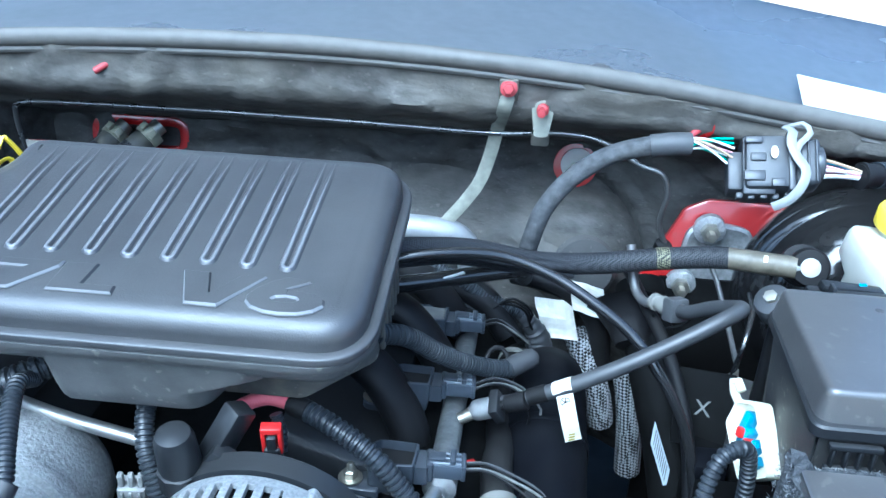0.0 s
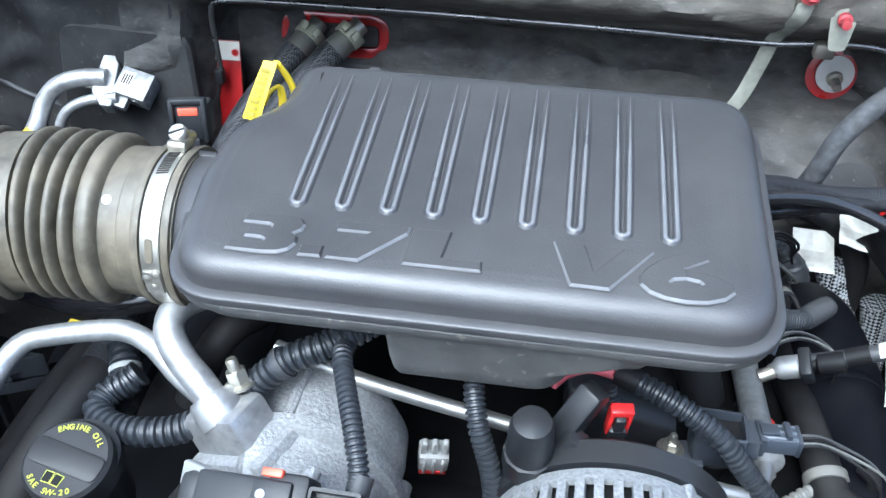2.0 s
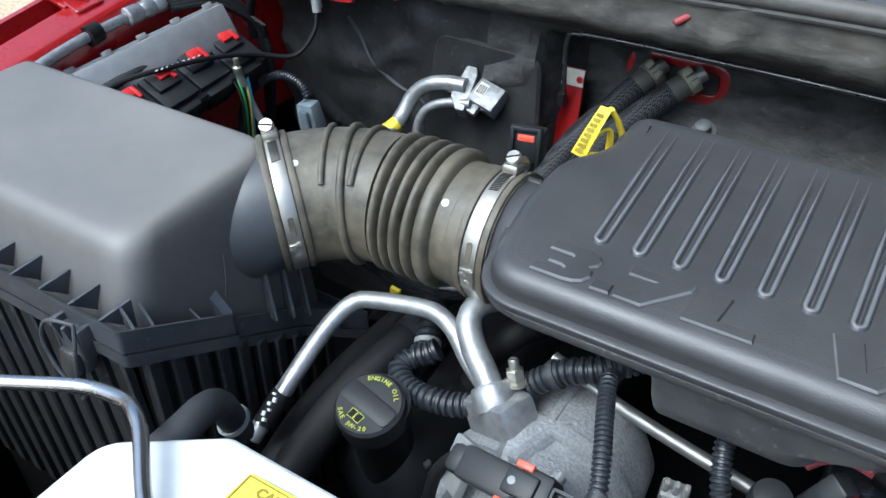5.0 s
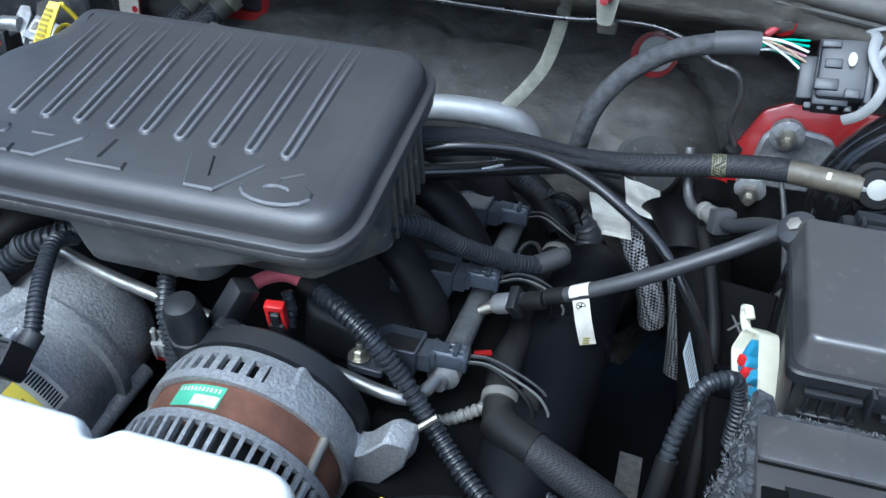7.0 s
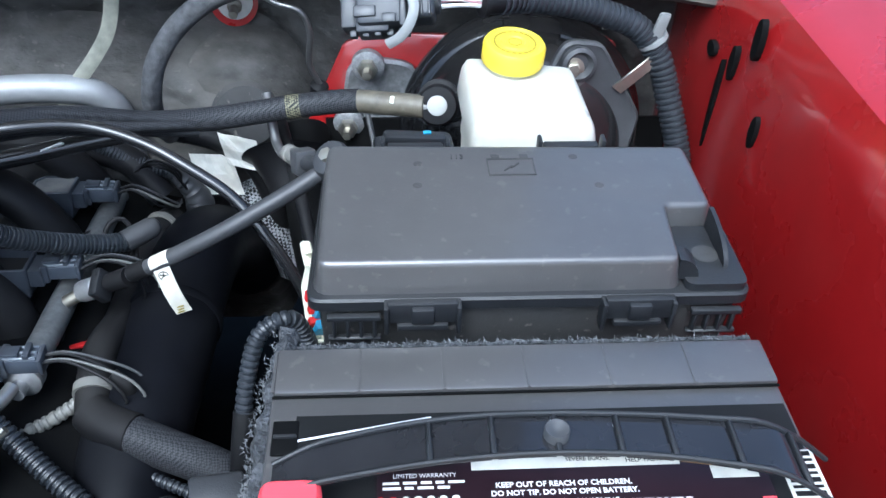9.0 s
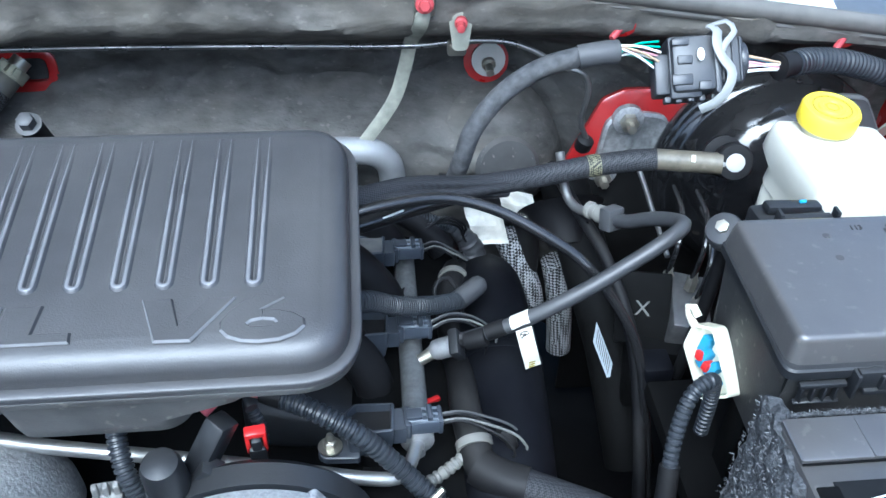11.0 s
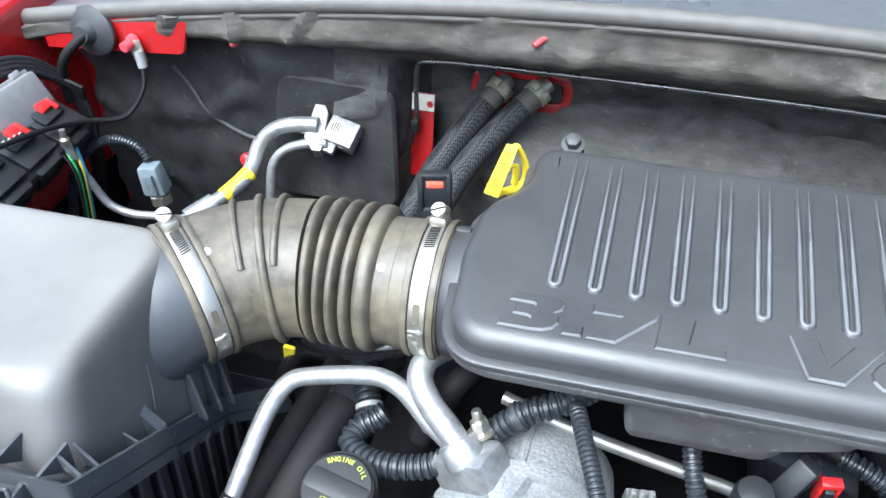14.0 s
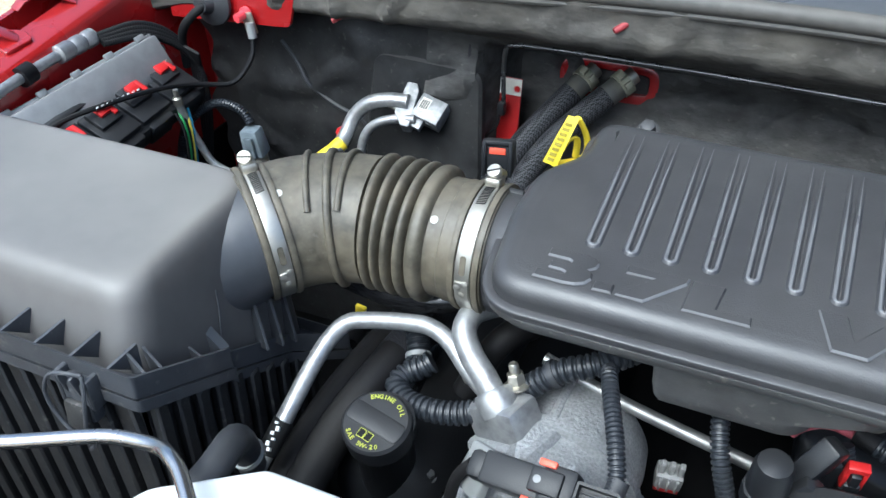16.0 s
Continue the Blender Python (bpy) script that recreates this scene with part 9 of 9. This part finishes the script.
    part("crimp", lathe([(0.0085, 0), (0.0115, 0.002), (0.0115, 0.02), (0.0095, 0.024), (0.0115, 0.028), (0.0115, 0.04), (0.0095, 0.044), (0.0115, 0.048), (0.0115, 0.06), (0.008, 0.064)], frame_of((-1.1, 0.675, 0.921), (0, 1, 0.01)), 24), ALU_TUBE, t)
    part("clip", lathe([(0.0068, -0.009), (0.0125, -0.009), (0.0125, 0.009), (0.0068, 0.009)], frame_of((-1.1, 0.625, 0.918), (0, 1, 0.1)), 16), RUBBER, t)
    # grommet, red panel, ground wire
    o = rounded([(-1.08, 0.905), (-0.888, 0.916), (-0.876, 0.957), (-0.882, 0.968), (-1.08, 0.952)], [0.004, 0.012, 0.005, 0.003, 0.004], 4)
    whole("wall_red_panel", layers([([(x, z) for x, z in o], 0), (inset(o, 0.001), 0.004)], Matrix(((1, 0, 0, 0), (0, 0, -1, 0.866), (0, 1, 0, 0), (0, 0, 0, 1)))), RED_PAINT, "red body panel at the end of the firewall", "body panel", "structure")
    g = thing("cable_grommet", (-1.005, 0.86, 0.935), "grey rubber grommet with black cable through the red panel", "grommet")
    gm = frame_of((-1.006, 0.862, 0.936), (-0.15, -1, 0.1))
    part("rubber", lathe([(0.034, 0), (0.034, 0.004), (0.028, 0.008), (0.016, 0.012), (0.011, 0.022), (0, 0.022)], gm, 36, scale=(1, 0.9)), RUBBER_GREY, g)
    part("cable", pipe([(-1.004, 0.845, 0.938), (-1.016, 0.835, 0.928), (-1.032, 0.828, 0.91), (-1.042, 0.83, 0.885), (-1.044, 0.832, 0.85)], 0.006, 12), RUBBER, g)
    s = thing("ground_stud", (-0.95, 0.86, 0.93), "pink ground stud with ring terminal on the red panel", "stud")
    part("pin", lathe([(0.009, 0), (0.009, 0.006), (0.006, 0.007), (0.006, 0.02), (0, 0.021)], frame_of((-0.951, 0.861, 0.929), (-0.2, -1, -0.1)), 12), PINK_RED, s)
    part("ring_terminal", rbox((0.018, 0.003, 0.03), pose(-0.946, 0.855, 0.918, 6, -8, 0), 0.002), STEEL, s)
    part("barrel", lathe([(0.006, 0), (0.006, 0.02)], frame_of((-0.94, 0.85, 0.9), (-0.15, 0.1, 1)), 12), GREY_LIGHT, s)
    part("wire", pipe([(-0.94, 0.849, 0.9), (-0.938, 0.84, 0.88), (-0.955, 0.815, 0.85), (-0.985, 0.78, 0.857), (-1.0, 0.74, 0.868), (-1.02, 0.67, 0.877), (-1.045, 0.6, 0.876), (-1.055, 0.575, 0.865)], 0.0034, 8), RUBBER, s)
    for k in range(9):
        part("print_bar", rbox((0.0008, 0.004, 0.0018), pose(-1.0138 - 0.0014 * k * 0.9, 0.705 - 0.0075 * k, 0.8785 + 0.0002 * k, 0, -35, 12), 0), WHITE_INK, s)
    # pressure sensor
    q = thing("pressure_sensor", (-0.915, 0.79, 0.75), "blue-grey sensor connector standing on a metal pipe", "sensor")
    qm = frame_of((-0.918, 0.792, 0.765), (-0.1, -0.05, 1), (1, 0.1, 0))
    part("connector_body", rbox((0.03, 0.026, 0.04), qm @ pose(0, 0, 0.016), 0.004, taper=0.85), material("blue_grey_plastic", (0.16, 0.19, 0.21), 0.45), q)
    part("latch", rbox((0.012, 0.006, 0.03), qm @ pose(0.002, -0.015, 0.014), 0.002), material("blue_grey_plastic_dark", (0.12, 0.145, 0.16), 0.45), q)
    part("base", lathe([(0.014, -0.02), (0.014, -0.008), (0.011, -0.006), (0.011, 0.0)], qm, 6), STEEL, q)
    part("loom", corrugated([(-0.924, 0.795, 0.805), (-0.935, 0.798, 0.818), (-0.965, 0.797, 0.826), (-0.995, 0.79, 0.815), (-1.02, 0.775, 0.785), (-1.03, 0.76, 0.72)], 0.0062, 0.0036, sides=10), LOOM, q)
    part("metal_pipe", pipe([(-0.988, 0.74, 0.85), (-0.985, 0.745, 0.82), (-0.975, 0.75, 0.785), (-0.962, 0.752, 0.76), (-0.94, 0.756, 0.748), (-0.9, 0.76, 0.748)], 0.0052, 12), ALU_TUBE, q)
    part("valve_stem", lathe([(0.005, 0), (0.006, 0.002), (0.006, 0.01), (0.0035, 0.012), (0.0035, 0.022), (0, 0.022)], frame_of((-0.988, 0.74, 0.845), (0, 0, 1)), 12), STEEL, q)
    # outer wing flange with holes
    f = thing("wing_rail", (-1.16, 0.6, 0.94), "red painted webs and brackets of the wing rail", "wing rail")
    for y0, y1 in ((0.25, 0.42), (0.628, 0.656), (0.752, 0.95)):      # webs across the open channel
        ym, w = (y0 + y1) / 2, y1 - y0
        part("web", rbox((0.034, w, 0.006), pose(-1.1645, ym, rail_z(ym) + 0.0105, 8.2, 14, 0), 0.002), RED_PAINT, f)
    z = rail_z(0.64)
    tab = rounded([(-0.016, -0.02), (0.016, -0.026), (0.02, 0.012), (0.0, 0.02), (-0.016, 0.012)], 0.005, 4)
    part("hook_foot", layers([(tab, 0), (tab, 0.003), (inset(tab, 0.001), 0.004)], pose(-1.142, 0.655, z + 0.008, 8, 10, 0)), RED_PAINT, f, "raised red bracket")
    part("hook", sweep(spline([(-1.178, 0.632, z + 0.022), (-1.165, 0.64, z + 0.027), (-1.15, 0.65, z + 0.02), (-1.138, 0.66, z + 0.01)], 0.004), 0.012, 10, 0.22), RED_PAINT, f)
    z = rail_z(0.73)
    part("arch", sweep(spline([(-1.18, 0.7, z + 0.012), (-1.174, 0.715, z + 0.022), (-1.162, 0.735, z + 0.024), (-1.15, 0.75, z + 0.016), (-1.138, 0.76, z + 0.008)], 0.004), 0.011, 10, 0.22), RED_PAINT, f, "raised red bracket")
    part("stud", lathe([(0.006, 0), (0.006, 0.012), (0.008, 0.014), (0.008, 0.018), (0, 0.019)], frame_of((-1.184, 0.725, rail_z(0.725) + 0.016), (0, 0, 1)), 12), PINK_RED, f)


# ---- cowl label ----
def cowl_label():
    t = thing("windshield_sticker", (0.3, 0.95, 1.0), "white paper sheet on the dark cowl", "paper")
    def f(u, v):
        x = 0.285 + 0.13 * u + 0.012 * v
        y = 0.88 + 0.085 * v - 0.006 * u
        return (x, y, seal_z(x) + 0.004 + 0.05 * (y - 0.872) / 0.36)
    part("sheet", sheet(f, 10, 4, 0.0008), PAPER, t)
    s = thing("cowl_screw", (0.07, 0.9, 1.0), "plastic push clip on the cowl panel", "clip")
    part("head", lathe([(0.013, 0), (0.013, 0.002), (0.009, 0.004), (0.006, 0.003), (0, 0.003)], frame_of((0.075, 0.9, seal_z(0.075) - 0.003), (0, -0.2, 1)), 20), GREY_PLASTIC, s)


firewall_fittings()
brake_corner()
fuse_box()
battery()
front_things()
left_corner()
cowl_label()
